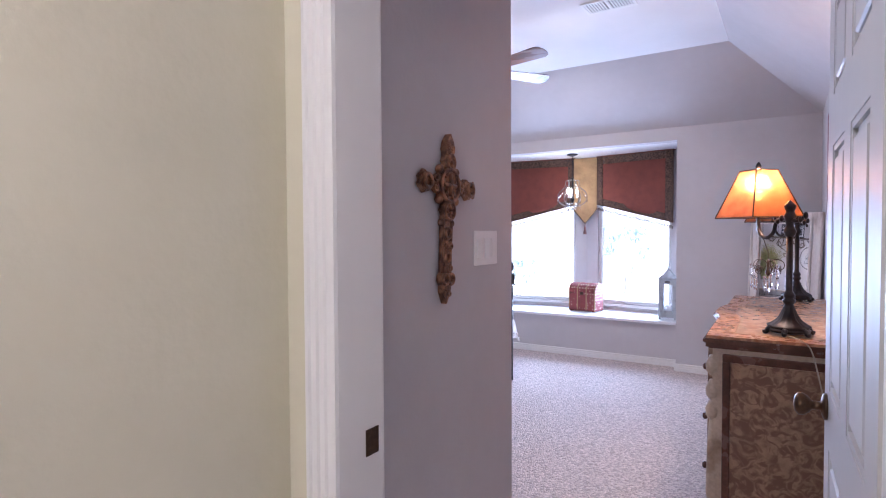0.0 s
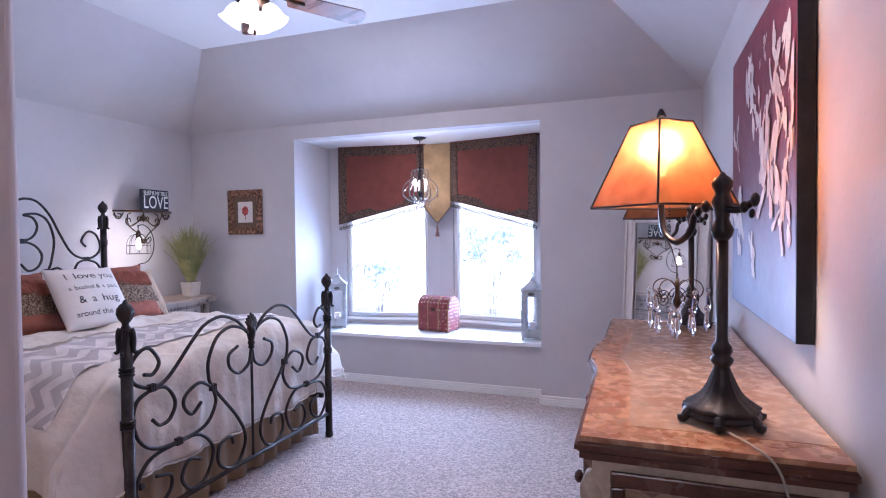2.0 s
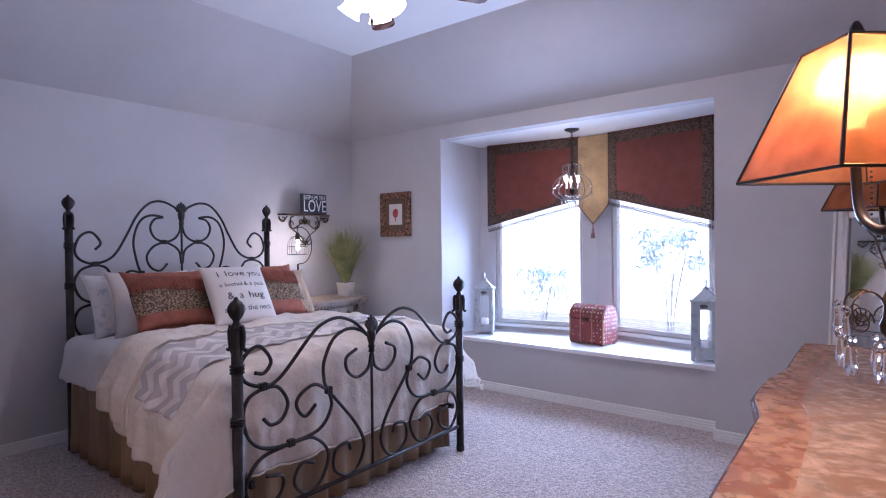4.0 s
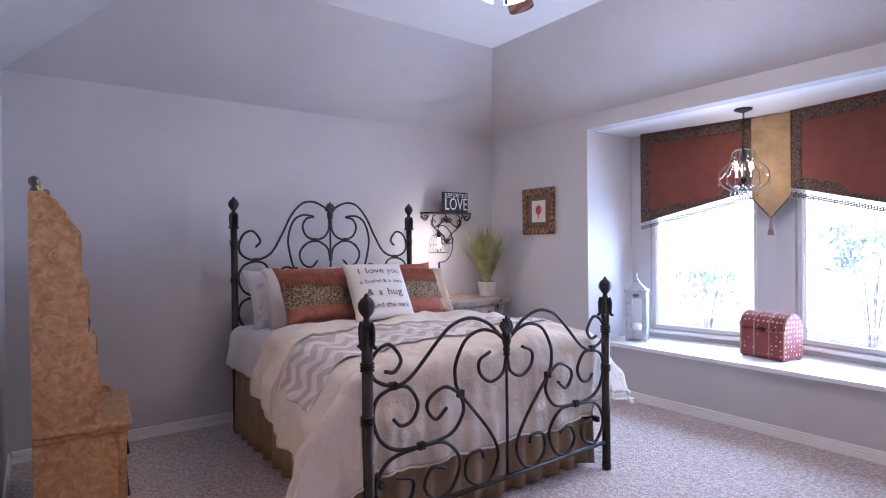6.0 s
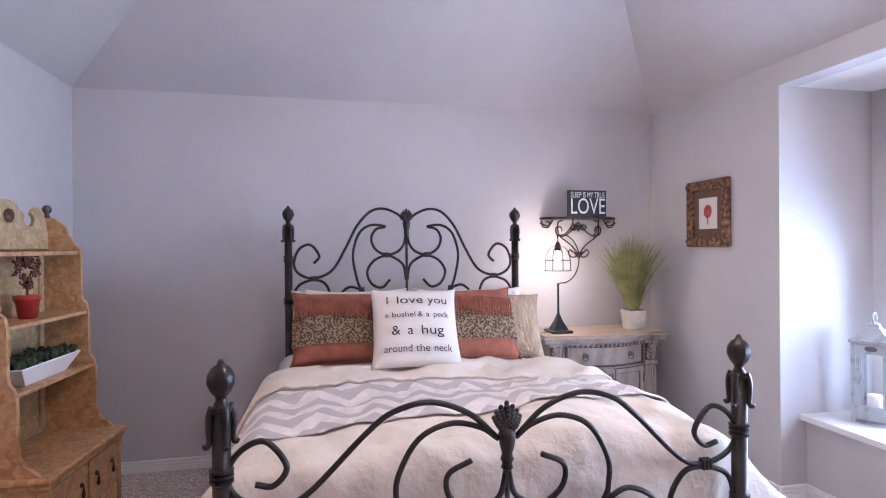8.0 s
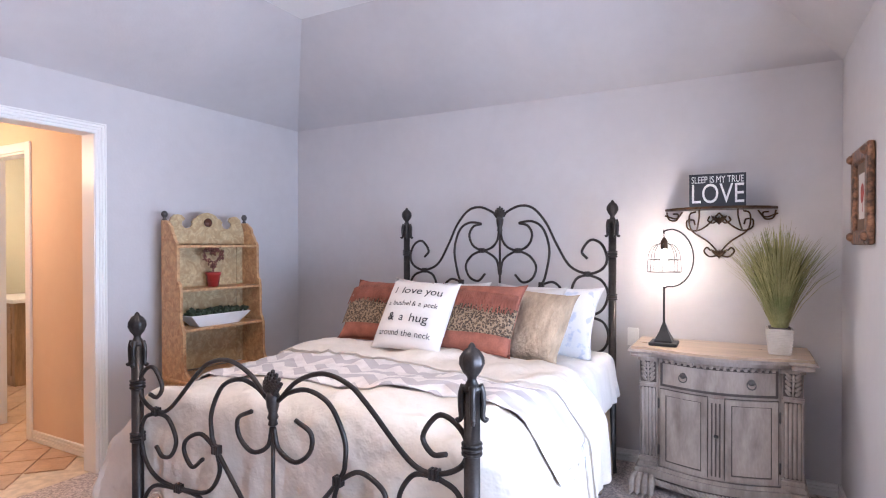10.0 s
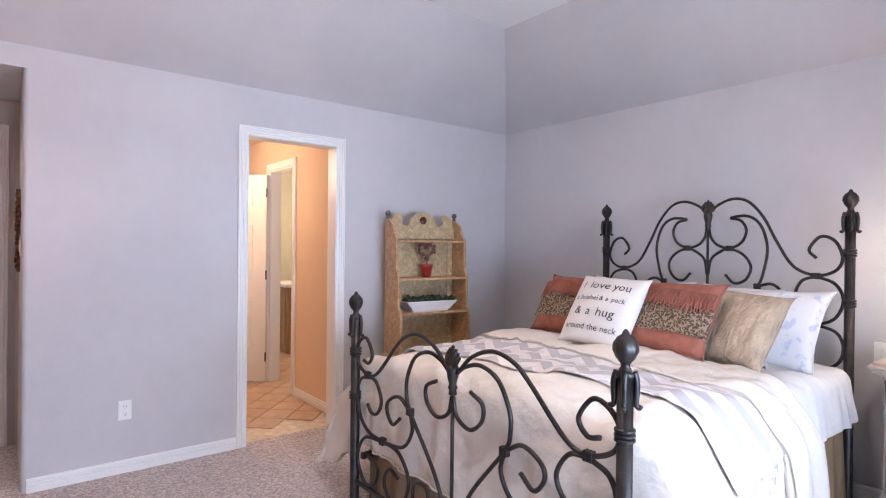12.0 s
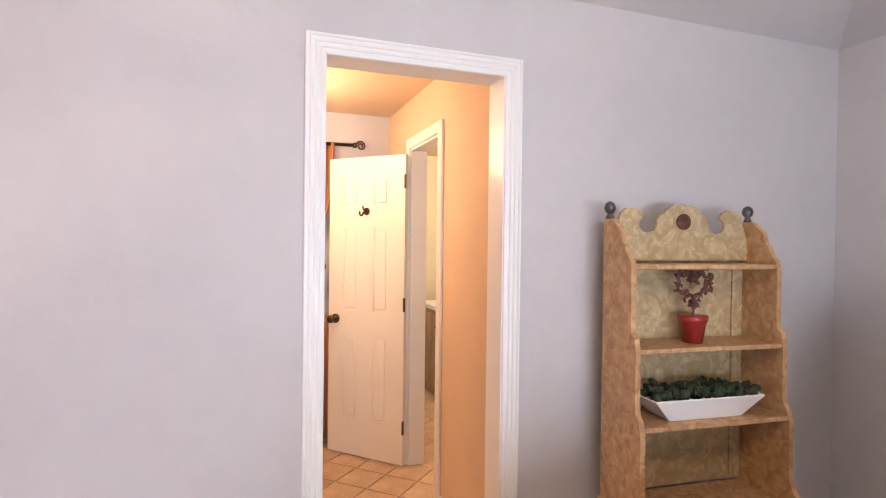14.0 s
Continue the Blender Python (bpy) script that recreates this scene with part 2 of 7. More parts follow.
structure("ceiling_entry", boxes((VX - T, EX, 1.25, SY - T, 2.27, 2.37)), M_WALL, "grey-mauve low ceiling over the entry", "ceiling")


def baseboard(x0, y0, x1, y1, side):
    """A moulded skirting along a wall from one point to another; side: towards the room, as a turn."""
    d = Vector((x1 - x0, y1 - y0, 0))
    n = Vector((-d.y, d.x, 0)).normalized() * side
    bm = bmesh.new()
    prof = [(0, 0), (0.016, 0), (0.016, 0.030), (0.010, 0.032), (0.010, 0.037), (0.015, 0.040), (0.014, 0.049), (0.008, 0.051), (0.008, 0.056), (0.012, 0.059), (0.010, 0.070), (0, 0.074)]
    ends = []
    for p in (Vector((x0, y0, 0)), Vector((x1, y1, 0))):
        ends.append([bm.verts.new(p + n * a + Vector((0, 0, b))) for a, b in prof])
    k = len(prof)
    for i in range(k):
        bm.faces.new((ends[0][i], ends[0][(i + 1) % k], ends[1][(i + 1) % k], ends[1][i]))
    bm.faces.new(ends[0])
    bm.faces.new(ends[1][::-1])
    return structure("baseboard", bm, M_TRIM, "white moulded skirting board along the wall", "baseboard")


baseboard(WX, SY + 0.017, WX, NY - 0.017, -1)
baseboard(WX, NY, BX0, NY, -1)
baseboard(BX0, NY + 0.17, BX1, NY + 0.17, -1)
baseboard(BX0, NY, BX0, NY + 0.154, -1)
baseboard(BX1, NY + 0.154, BX1, NY, -1)
baseboard(BX1, NY, EX, NY, -1)
baseboard(EX, SY - 0.2, EX, NY - 0.017, 1)
baseboard(WX + 0.017, SY, DX0 - 0.066, SY, 1)
baseboard(DX1 + 0.066, SY, VX - BULL, SY, 1)


def casing(parent, x0, x1, top, y, out, w=0.085, d=0.02):
    """Fluted door trim round an opening in a wall that runs along x; out: towards which side it faces."""
    bm = bmesh.new()
    cuts = [(0, 0), (0.002, 0.6), (0.010, 0.72), (0.018, 0.74), (0.021, 0.58), (0.026, 0.56), (0.030, 0.8), (0.040, 0.82), (0.043, 0.64), (0.048, 0.62), (0.052, 0.88), (0.062, 0.92), (0.066, 0.74), (0.070, 0.74), (0.074, 1.0), (0.082, 1.0), (0.085, 0.9), (0.085, 0)]
    cuts = [(a / 0.085 * w, b * d) for a, b in cuts]
    rings = []
    for px, pz, sx, sz in ((x0, 0, -1, 0), (x0, top, -1, 1), (x1, top, 1, 1), (x1, 0, 1, 0)):
        rings.append([bm.verts.new((px + sx * a, y + out * b, pz + sz * a)) for a, b in cuts])
    k = len(cuts)
    for r, s in zip(rings, rings[1:]):
        for i in range(k):
            bm.faces.new((r[i], r[(i + 1) % k], s[(i + 1) % k], s[i]))
    bm.faces.new(rings[0])
    bm.faces.new(rings[-1][::-1])
    return part("casing", bm, M_TRIM, parent)


bathdoor = thing("door_1", pose(0, 0, 0), "white fluted casing of the open bathroom doorway", "doorway", kind="structure")
casing(bathdoor, DX0, DX1, DTOP, SY, 1, w=0.066)
part("jamb", boxes((DX0 - 0.015, DX0 + 0.003, SY - T - 0.004, SY + 0.004, 0, DTOP), (DX1 - 0.003, DX1 + 0.015, SY - T - 0.004, SY + 0.004, 0, DTOP), (DX0 - 0.015, DX1 + 0.015, SY - T - 0.004, SY + 0.004, DTOP, DTOP + 0.015)), M_TRIM, bathdoor)

# ---- the window bay ----
BYE, BYA, BXC = 6.76, 6.955, -1.885
structure("bay_side", boxes((BX0 - T, BX0, NY + T, BYE + 0.1, 0, BAY_TOP)), M_WALL, "grey-mauve side wall of the window bay", "wall")
structure("bay_side", boxes((BX1, BX1 + T, NY + T, BYE + 0.1, 0, BAY_TOP)), M_WALL, "grey-mauve side wall of the window bay", "wall")
bm = bmesh.new()
prism(bm, [(BX0, NY + T), (BX1, NY + T), (BX1, BYE + 0.1), (BXC, BYA + 0.1), (BX0, BYE + 0.1)], 0.1, Matrix(((1, 0, 0, 0), (0, 0, 1, 0), (0, 1, 0, BAY_TOP), (0, 0, 0, 1))))
structure("bay_ceiling", bm, M_CEIL, "white ceiling of the window bay", "ceiling")
bm = bmesh.new()
prism(bm, [(BX0, NY + 0.125), (BX1, NY + 0.125), (BX1, BYE + 0.1), (BXC, BYA + 0.1), (BX0, BYE + 0.1)], 0.03, Matrix(((1, 0, 0, 0), (0, 0, 1, 0), (0, 1, 0, SEAT - 0.03), (0, 0, 0, 1))))
structure("window_seat", bm, M_SEAT, "white painted window seat board in the bay", "window seat")
structure("seat_front", boxes((BX0, BX1, NY + 0.17, NY + 0.22, 0, SEAT - 0.03)), M_WALL, "grey-mauve panel under the window seat", "wall")


def thin_vinyl():
    """White blind vinyl that lets daylight through."""
    m = material("white_blind_vinyl", (0.85, 0.86, 0.88), 0.5, vary=0.02, scale=8)
    nt = m.node_tree
    tr = nt.nodes.new("ShaderNodeBsdfTranslucent")
    tr.inputs["Color"].default_value = (0.9, 0.92, 0.95, 1)
    mx = nt.nodes.new("ShaderNodeMixShader")
    mx.inputs["Fac"].default_value = 0.6
    nt.links.new(nt.nodes["Principled BSDF"].outputs[0], mx.inputs[1])
    nt.links.new(tr.outputs[0], mx.inputs[2])
    nt.links.new(mx.outputs[0], nt.nodes["Material Output"].inputs["Surface"])
    return m


M_SLAT = thin_vinyl()


def bay_window(name, a, b, u0, u1):
    """One half of the bay: a wall from a to b with a window between the lengths u0 and u1."""
    a, b = Vector((*a, 0)), Vector((*b, 0))
    L = (b - a).length
    ang = math.atan2((b - a).y, (b - a).x)
    m = Matrix.Translation(a) @ Matrix.Rotation(ang, 4, "Z")
    z0, z1 = 0.53, 2.10
    bm = bmesh.new()
    for r in ((0, u0, 0, 0.1, SEAT, BAY_TOP), (u1, L, 0, 0.1, SEAT, BAY_TOP), (u0, u1, 0, 0.1, SEAT, z0), (u0, u1, 0, 0.1, z1, BAY_TOP)):
        box(bm, *r, m=m)
    structure("wall_bay", bm, M_WALL, "grey-mauve wall round a bay window", "wall")
    w = thing(name, m, "white framed window with a bright daylight pane", "window", kind="structure")
    f = 0.035
    part("window_frame", boxes((u0, u0 + f, 0.03, 0.09, z0, z1), (u1 - f, u1, 0.03, 0.09, z0, z1), (u0 + f, u1 - f, 0.03, 0.09, z0, z0 + f), (u0 + f, u1 - f, 0.03, 0.09, z1 - f, z1), bevel=0.004), M_TRIM, w)
    part("window_sill", boxes((u0 - 0.03, u1 + 0.03, -0.035, 0.03, z0 - 0.03, z0), bevel=0.006), M_TRIM, w)
    p = part("pane", boxes((u0 + f, u1 - f, 0.058, 0.062, z0 + f, z1 - f)), M_GLASS, w)
    p.visible_shadow = False
    part("blind_rail", boxes((u0 + 0.005, u1 - 0.005, -0.012, 0.02, z1 - 0.04, z1 - 0.002), bevel=0.003), M_TRIM, w)
    sl = bmesh.new()
    box(sl, u0 + 0.008, u1 - 0.008, -0.011, 0.011, -0.0005, 0.0005)
    first = part("blind_slat", sl, M_SLAT, w)
    first.matrix_local = pose(0, 0.006, z0 + 0.02, -4, 0, 0)
    for k in range(1, 42):
        o = new("blind_slat", first.data)
        o.parent = w
        o.matrix_local = pose(0, 0.006, z0 + 0.02 + 0.0365 * k, -4, 0, 0)
    for u in (u0 + 0.08, u1 - 0.08):
        part("blind_cord", tube(lathe(bmesh.new(), [(0.002, 1.25), (0.006, 1.24), (0.007, 1.215), (0.003, 1.21)], 8, pose(u, -0.02, 0)), [(u, -0.02, 1.245), (u, -0.02, z1 - 0.03)], 0.0012, 5), M_TRIM, w)
    return w


bay_window("window_1", (BX0, BYE), (BXC, BYA), 0.17, 1.03)
bay_window("window_2", (BXC, BYA), (BX1, BYE), 0.14, 1.00)
structure("ground", boxes((-40, 40, 7.3, 60, -0.6, -0.5)), material("pale_gravel", (0.42, 0.41, 0.37), 0.9, vary=0.2, scale=8), "pale garden ground outside the windows", "ground")
structure("backdrop", boxes((-14, 11, 15, 15.1, -0.5, 10)), glowing("bright_overcast", (0.93, 0.97, 1.0), 1.9), "bright overcast daylight beyond the garden", "sky")

# ---- hall ----
structure("wall_hall", boxes((-0.675 - T, -0.675, -1.9, 1.13, 0, 2.5)), M_CREAM, "cream painted hall wall", "wall")
EDX0, EDX1 = -0.535, 0.305
structure("wall_hall_door", boxes((-0.795, EDX0 - 0.02, 1.13, 1.25, 0, 2.5), (EDX1 + 0.02, EX, 1.13, 1.25, 0, 2.5), (EDX0 - 0.02, EDX1 + 0.02, 1.13, 1.25, 2.05, 2.5)), M_CREAM, "cream wall with the bedroom doorway", "wall")
structure("wall_entry_south", boxes((EDX0 - 0.115, EDX0 - 0.021, 1.251, 1.256, 0, 2.27), (EDX1 + 0.021, EX, 1.251, 1.256, 0, 2.27), (EDX0 - 0.021, EDX1 + 0.021, 1.251, 1.256, 2.051, 2.27)), M_WALL, "grey-mauve wall over the entry door", "wall")
entry = thing("door_2", pose(0, 0, 0), "white fluted casing of the bedroom entry", "doorway", kind="structure")
casing(entry, EDX0, EDX1, 2.035, 1.13, -1, w=0.075)
casing(entry, EDX0, EDX1, 2.035, 1.256, 1, w=0.075)
part("jamb", boxes((EDX0 - 0.02, EDX0, 1.126, 1.26, 0, 2.035), (EDX1, EDX1 + 0.02, 1.126, 1.26, 0, 2.035), (EDX0 - 0.02, EDX1 + 0.02, 1.126, 1.26, 2.035, 2.05)), M_TRIM, entry)
structure("floor_hall", boxes((-0.8, EX, -2.02, SY - 0.06, -0.1, 0), (-1.6, 1.6, -4.8, -2.02, -0.1, 0)), M_CARPET, "beige cut-pile carpet in the hall", "carpet")
structure("ceiling_hall", boxes((-0.8, EX, -1.9, 1.25, 2.45, 2.55)), M_CEIL, "white hall ceiling", "ceiling")
structure("wall_hall_end", boxes((-0.8, -0.62, -2.02, -1.9, 0, 2.5), (0.18, EX, -2.02, -1.9, 0, 2.5), (-0.62, 0.18, -2.02, -1.9, 2.05, 2.5)), M_CREAM, "cream end wall of the hall with a doorway", "wall")
far = thing("door_3", pose(0, 0, 0), "white casing of a far bedroom doorway", "doorway", kind="structure")
casing(far, -0.60, 0.16, 2.035, -1.9, 1)
part("jamb", boxes((-0.62, -0.60, -2.024, -1.896, 0, 2.035), (0.16, 0.18, -2.024, -1.896, 0, 2.035), (-0.62, 0.18, -2.024, -1.896, 2.035, 2.05)), M_TRIM, far)
structure("wall_far_room", boxes((-1.6, 1.6, -4.9, -4.8, 0, 2.5), (-1.7, -1.6, -4.9, -2.02, 0, 2.5), (1.6, 1.7, -4.9, -2.02, 0, 2.5), (-1.6, -0.8, -2.02, -1.9, 0, 2.5), (EX, 1.6, -2.02, -1.9, 0, 2.5)), M_WALL, "grey walls of the dim far bedroom", "wall")
structure("ceiling_far_room", boxes((-1.6, 1.6, -4.8, -1.9, 2.45, 2.55)), M_CEIL, "white ceiling of the dim far bedroom", "ceiling")
# Unseen dome, assumed here to brighten the cream hall walls.
hl = thing("ceiling_light", pose(-0.1, -0.55, 2.45), "unseen flush dome light, added to brighten the hall", "ceiling light")
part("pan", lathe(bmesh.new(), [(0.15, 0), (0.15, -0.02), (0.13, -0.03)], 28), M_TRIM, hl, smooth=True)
part("dome", lathe(bmesh.new(), [(0.13, -0.03), (0.12, -0.06), (0.08, -0.085), (0.02, -0.095)], 28), glowing("lit_dome", (1.0, 0.9, 0.74), 8), hl, "lit glass dome of an assumed fixture", smooth=True)
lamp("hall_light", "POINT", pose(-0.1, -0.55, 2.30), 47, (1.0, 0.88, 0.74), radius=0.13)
at = thing("attic_cord", pose(-0.29, 0.0, 0), "white attic pull cord in the hall", "cord")
part("cord", tube(bmesh.new(), [(0, 0, 2.05), (0, 0, 2.45)], 0.003, 5), M_TRIM, at)
part("knob", lathe(bmesh.new(), [(0.004, 2.05), (0.012, 2.03), (0.012, 2.0), (0.004, 1.99)], 10), M_TRIM, at, smooth=True)
am = thing("cheval_mirror", pose(0.0, -4.55, 0), "black arched standing mirror in the far room", "mirror")
bm = bmesh.new()
arch = [(-0.22, 0, 0.1), (-0.22, 0, 1.35), (-0.19, 0, 1.55), (-0.1, 0, 1.72), (0, 0, 1.77), (0.1, 0, 1.72), (0.19, 0, 1.55), (0.22, 0, 1.35), (0.22, 0, 0.1), (-0.22, 0, 0.1)]
tube(bm, arch, 0.028, 8)
part("frame", bm, M_BLACK, am)
part("glass", prism(bmesh.new(), [(x, z) for x, _, z in arch[:-1]], 0.006, pose(0, 0, 0)), M_MIRROR, am)
for x in (-0.2, 0.2):
    part("foot", boxes((x - 0.025, x + 0.025, -0.18, 0.18, 0, 0.1), bevel=0.01), M_BLACK, am)

# ---- bathroom passage ----
BWX = -2.63
M_TILE = material("tan_ceramic_tile", (0.60, 0.42, 0.28), 0.35, vary=0.15, scale=7, color2=(0.47, 0.30, 0.185), sharp=(0.3, 0.65))
bathfloor = structure("floor_bath", boxes((-3.9, -1.2, -1.6, SY - 0.06, -0.1, -0.012)), material("grout", (0.74, 0.64, 0.50), 0.8, vary=0.1, scale=20), "tan diagonal bathroom tiles in pale grout", "floor")
structure("ceiling_bath", boxes((-3.9, -1.2, -1.6, SY - T, WALL_H, WALL_H + 0.1)), M_PEACH, "tan painted bathroom passage ceiling", "ceiling")
IY0, IY1 = 0.58, 1.15
structure("wall_bath_west", boxes((BWX - 0.1, BWX, IY1, SY - T, 0, WALL_H), (BWX - 0.1, BWX, IY0, IY1, 2.065, WALL_H), (BWX - 0.1, BWX, 0.0, IY0, 0, WALL_H)), M_PEACH, "tan painted wall of the bathroom passage", "wall")
structure("wall_bath_end", boxes((BWX - 0.1, -1.2, -0.1, 0.0, 0, WALL_H)), M_WALL, "grey painted end wall of the bathroom passage", "wall")
structure("wall_bath_east", boxes((-1.3, -1.2, 0.0, SY - T, 0, WALL_H)), M_PEACH, "tan painted wall of the bathroom passage", "wall")
structure("wall_bath_north", boxes((BWX, DX0 - 0.001, SY - T - 0.006, SY - T - 0.001, 0, WALL_H), (DX1 + 0.001, -1.3, SY - T - 0.006, SY - T - 0.001, 0, WALL_H), (DX0, DX1, SY - T - 0.006, SY - T - 0.001, DTOP + 0.001, WALL_H)), M_PEACH, "tan painted back of the bedroom wall", "wall")
structure("wall_bath_far", boxes((-4.0, -3.9, -1.6, SY - T, 0, WALL_H), (-3.9, BWX - 0.1, -1.7, -1.6, 0, WALL_H)), M_CREAM, "cream painted far bathroom wall", "wall")
baseboard(BWX, SY - T - 0.006, BWX, IY1 + 0.07, 1)
idr = thing("door_4", pose(0, 0, 0), "cream casing of the inner bathroom doorway", "doorway", kind="structure")
for ya, yb in ((IY1, IY1 + 0.065), (IY0 - 0.065, IY0)):
    part("casing", boxes((BWX, BWX + 0.018, ya, yb, 0, 2.065 + 0.065), bevel=0.005), M_TRIM, idr)
part("casing", boxes((BWX, BWX + 0.018, IY0, IY1, 2.065, 2.13), bevel=0.005), M_TRIM, idr)
part("jamb", boxes((BWX - 0.104, BWX + 0.002, IY0, IY0 + 0.018, 0, 2.05), (BWX - 0.104, BWX + 0.002, IY1 - 0.018, IY1, 0, 2.05), (BWX - 0.104, BWX + 0.002, IY0, IY1, 2.05, 2.066)), M_TRIM, idr)
# Unseen domes assumed for the warm-lit bathroom; their lamps hang well below them.
lamp("bath_light", "POINT", pose(-1.75, 0.80, 2.06), 22, (1.0, 0.76, 0.50), radius=0.16)
bl_ = thing("ceiling_light", pose(-1.75, 0.80, WALL_H), "unseen assumed dome light in the bathroom passage", "ceiling light")
part("dome", lathe(bmesh.new(), [(0.13, 0), (0.12, -0.04), (0.08, -0.07), (0.02, -0.08)], 28), glowing("lit_bath_dome", (1.0, 0.8, 0.55), 8), bl_, "lit glass dome of an assumed fixture", smooth=True)
lamp("bath_vanity_light", "POINT", pose(-3.2, -0.3, 2.1), 30, (1.0, 0.84, 0.62), radius=0.1)
vl = thing("vanity_light", pose(-3.2, -0.3, WALL_H), "unseen dome light added over the vanity", "ceiling light")
part("dome", lathe(bmesh.new(), [(0.13, 0), (0.12, -0.04), (0.08, -0.07), (0.02, -0.08)], 28), bpy.data.materials["lit_bath_dome"], vl, "lit glass dome of an assumed fixture", smooth=True)
van = thing("vanity", pose(0, 0, 0), "wooden bathroom vanity with a white counter", "vanity")
part("cabinet", boxes((-3.85, -3.32, -1.35, -0.62, 0.0, 0.82), bevel=0.004), material("oak_cabinet", (0.42, 0.27, 0.15), 0.45, vary=0.2, scale=5, stretch=(2, 2, 0.3)), van)
part("counter", boxes((-3.88, -3.29, -1.38, -0.59, 0.82, 0.86), bevel=0.008), M_SEAT, van, "white counter")
for za, zb in ((0.1, 0.52), (0.56, 0.78)):
    d = part("door" if za < 0.3 else "drawer", boxes((-3.32, -3.305, -1.30, -0.67, za, zb), bevel=0.004), bpy.data.materials["oak_cabinet"], van)
    part("knob", lathe(bmesh.new(), [(0.006, 0), (0.013, 0.015), (0.006, 0.024)], 10, pose(-3.305, -0.8, (za + zb) / 2, 0, 90, 0)), M_BRONZE, d, smooth=True)

# curtain on a rod at the end of the passage
cu = thing("curtain", pose(0, 0, 0), "orange striped bathroom curtain tied back on a bronze rod", "curtain")
M_CURT = material("orange_striped_satin", (0.50, 0.20, 0.09), 0.5, vary=0.12, scale=60, stretch=(1, 1, 0.02), color2=(0.36, 0.15, 0.07), sharp=(0.4, 0.6))
part("rod", tube(bmesh.new(), [(-2.36, 0.07, 2.15), (-1.35, 0.07, 2.15)], 0.012, 10), M_BRONZE, cu, smooth=True)
bm = bmesh.new()
tube(bm, [(-2.40 + q[0], 0.07, 2.15 + q[2]) for q in spiral(0, 0, 0.035, 0.008, 0, 600, 30)], 0.007, 6)
bmesh.ops.create_icosphere(bm, subdivisions=2, radius=0.02, matrix=Matrix.Translation((-2.355, 0.07, 2.15)))
part("rod_finial", bm, M_BRONZE, cu, "scrolled bronze finial", smooth=True)
bm = bmesh.new()
cols = []
for i in range(70):
    f = i / 69
    col = []
    for j in range(24):
        z = 2.16 - 2.12 * j / 23
        pin = 1 - 0.62 * math.exp(-((z - 1.28) / 0.35) ** 2)
        x = -1.98 + (f - 0.55) * 0.42 * pin
        col.append(bm.verts.new((x, 0.07 + 0.028 * math.sin(f * 44) * (0.5 + 0.5 * pin), z)))
    cols.append(col)
for a, b in zip(cols, cols[1:]):
    for j in range(23):
        bm.faces.new((a[j], b[j], b[j + 1], a[j + 1]))
o = part("cloth", bm, M_CURT, cu, smooth=True)
o.modifiers.new("thick", "SOLIDIFY").thickness = 0.003
part("tieback", lathe(bmesh.new(), [(0.05, 0), (0.05, 0.012), (0.035, 0.016), (0.03, 0.01), (0.012, 0.016)], 22, pose(-2.10, 0.115, 1.28, -90, 0, 0)), M_BLACK, cu, "dark round tieback medallion", smooth=True)

# ---- the iron bed ----
BED_Y, FOOT_X, HEAD_X, HEAD_Y = 4.212, -1.985, -4.01, 4.226


def iron_post(bed, x, y, top, bands):
    r = 0.0235
    p = part("post", lathe(bmesh.new(), [(0.02, 0.0), (0.026, 0.004), (0.026, 0.03), (r, 0.04), (r, top - 0.14)], 16, pose(x, y, 0)), M_IRON, bed, smooth=True)
    for z in bands:
        prof = [q for dz in (-0.014, 0, 0.014) for q in ((r, z + dz - 0.007), (r + 0.007, z + dz - 0.003), (r + 0.007, z + dz + 0.003), (r, z + dz + 0.007))]
        part("band", lathe(bmesh.new(), prof, 16, pose(x, y, 0)), M_IRON, p)
    # ribbed bud finial on a neck
    z0 = top - 0.14
    bm = lathe(bmesh.new(), [(r, z0), (r + 0.004, z0 + 0.01), (0.02, z0 + 0.02), (0.013, z0 + 0.035), (0.014, z0 + 0.042), (0.026, z0 + 0.058), (0.035, z0 + 0.08), (0.033, z0 + 0.1), (0.022, z0 + 0.118), (0.01, z0 + 0.126), (0.009, z0 + 0.132), (0.003, z0 + 0.14)], 24, pose(x, y, 0), squash=lambda a, z: 1 + 0.07 * math.cos(8 * a + (z - z0) * 20) * (1 if z > z0 + 0.045 else 0))
    part("finial", bm, M_IRON, p, smooth=True)
    bm = bmesh.new()
    for k in range(4):
        a = math.pi / 2 * k + 0.5
        pts = [(x + math.cos(a) * q, y + math.sin(a) * q, z0 + h) for q, h in ((0.022, 0.02), (0.03, -0.005), (0.031, -0.04), (0.03, -0.07), (0.038, -0.082), (0.044, -0.074))]
        tube(bm, spline(pts, 4), 0.011, 6, 0.006)
    part("leaf_collar", bm, M_IRON, p, smooth=True)


def iron_bar(bed, pts, x, flip, y0, r=0.0085):
    line = [(x, y0 + flip * p.x, p.z) for p in spline([(u, 0, z) for u, z in pts], 7)]
    part("scroll", tube(bmesh.new(), line, r, 8), M_IRON, bed, smooth=True)


def clip(bed, x, u, z):
    bm = bmesh.new()
    for k in (-0.012, 0, 0.012):
        box(bm, x - 0.013, x + 0.013, BED_Y + u + k - 0.005, BED_Y + u + k + 0.005, z - 0.017, z + 0.017, bevel=0.003)
    part("clip", bm, M_IRON, bed)


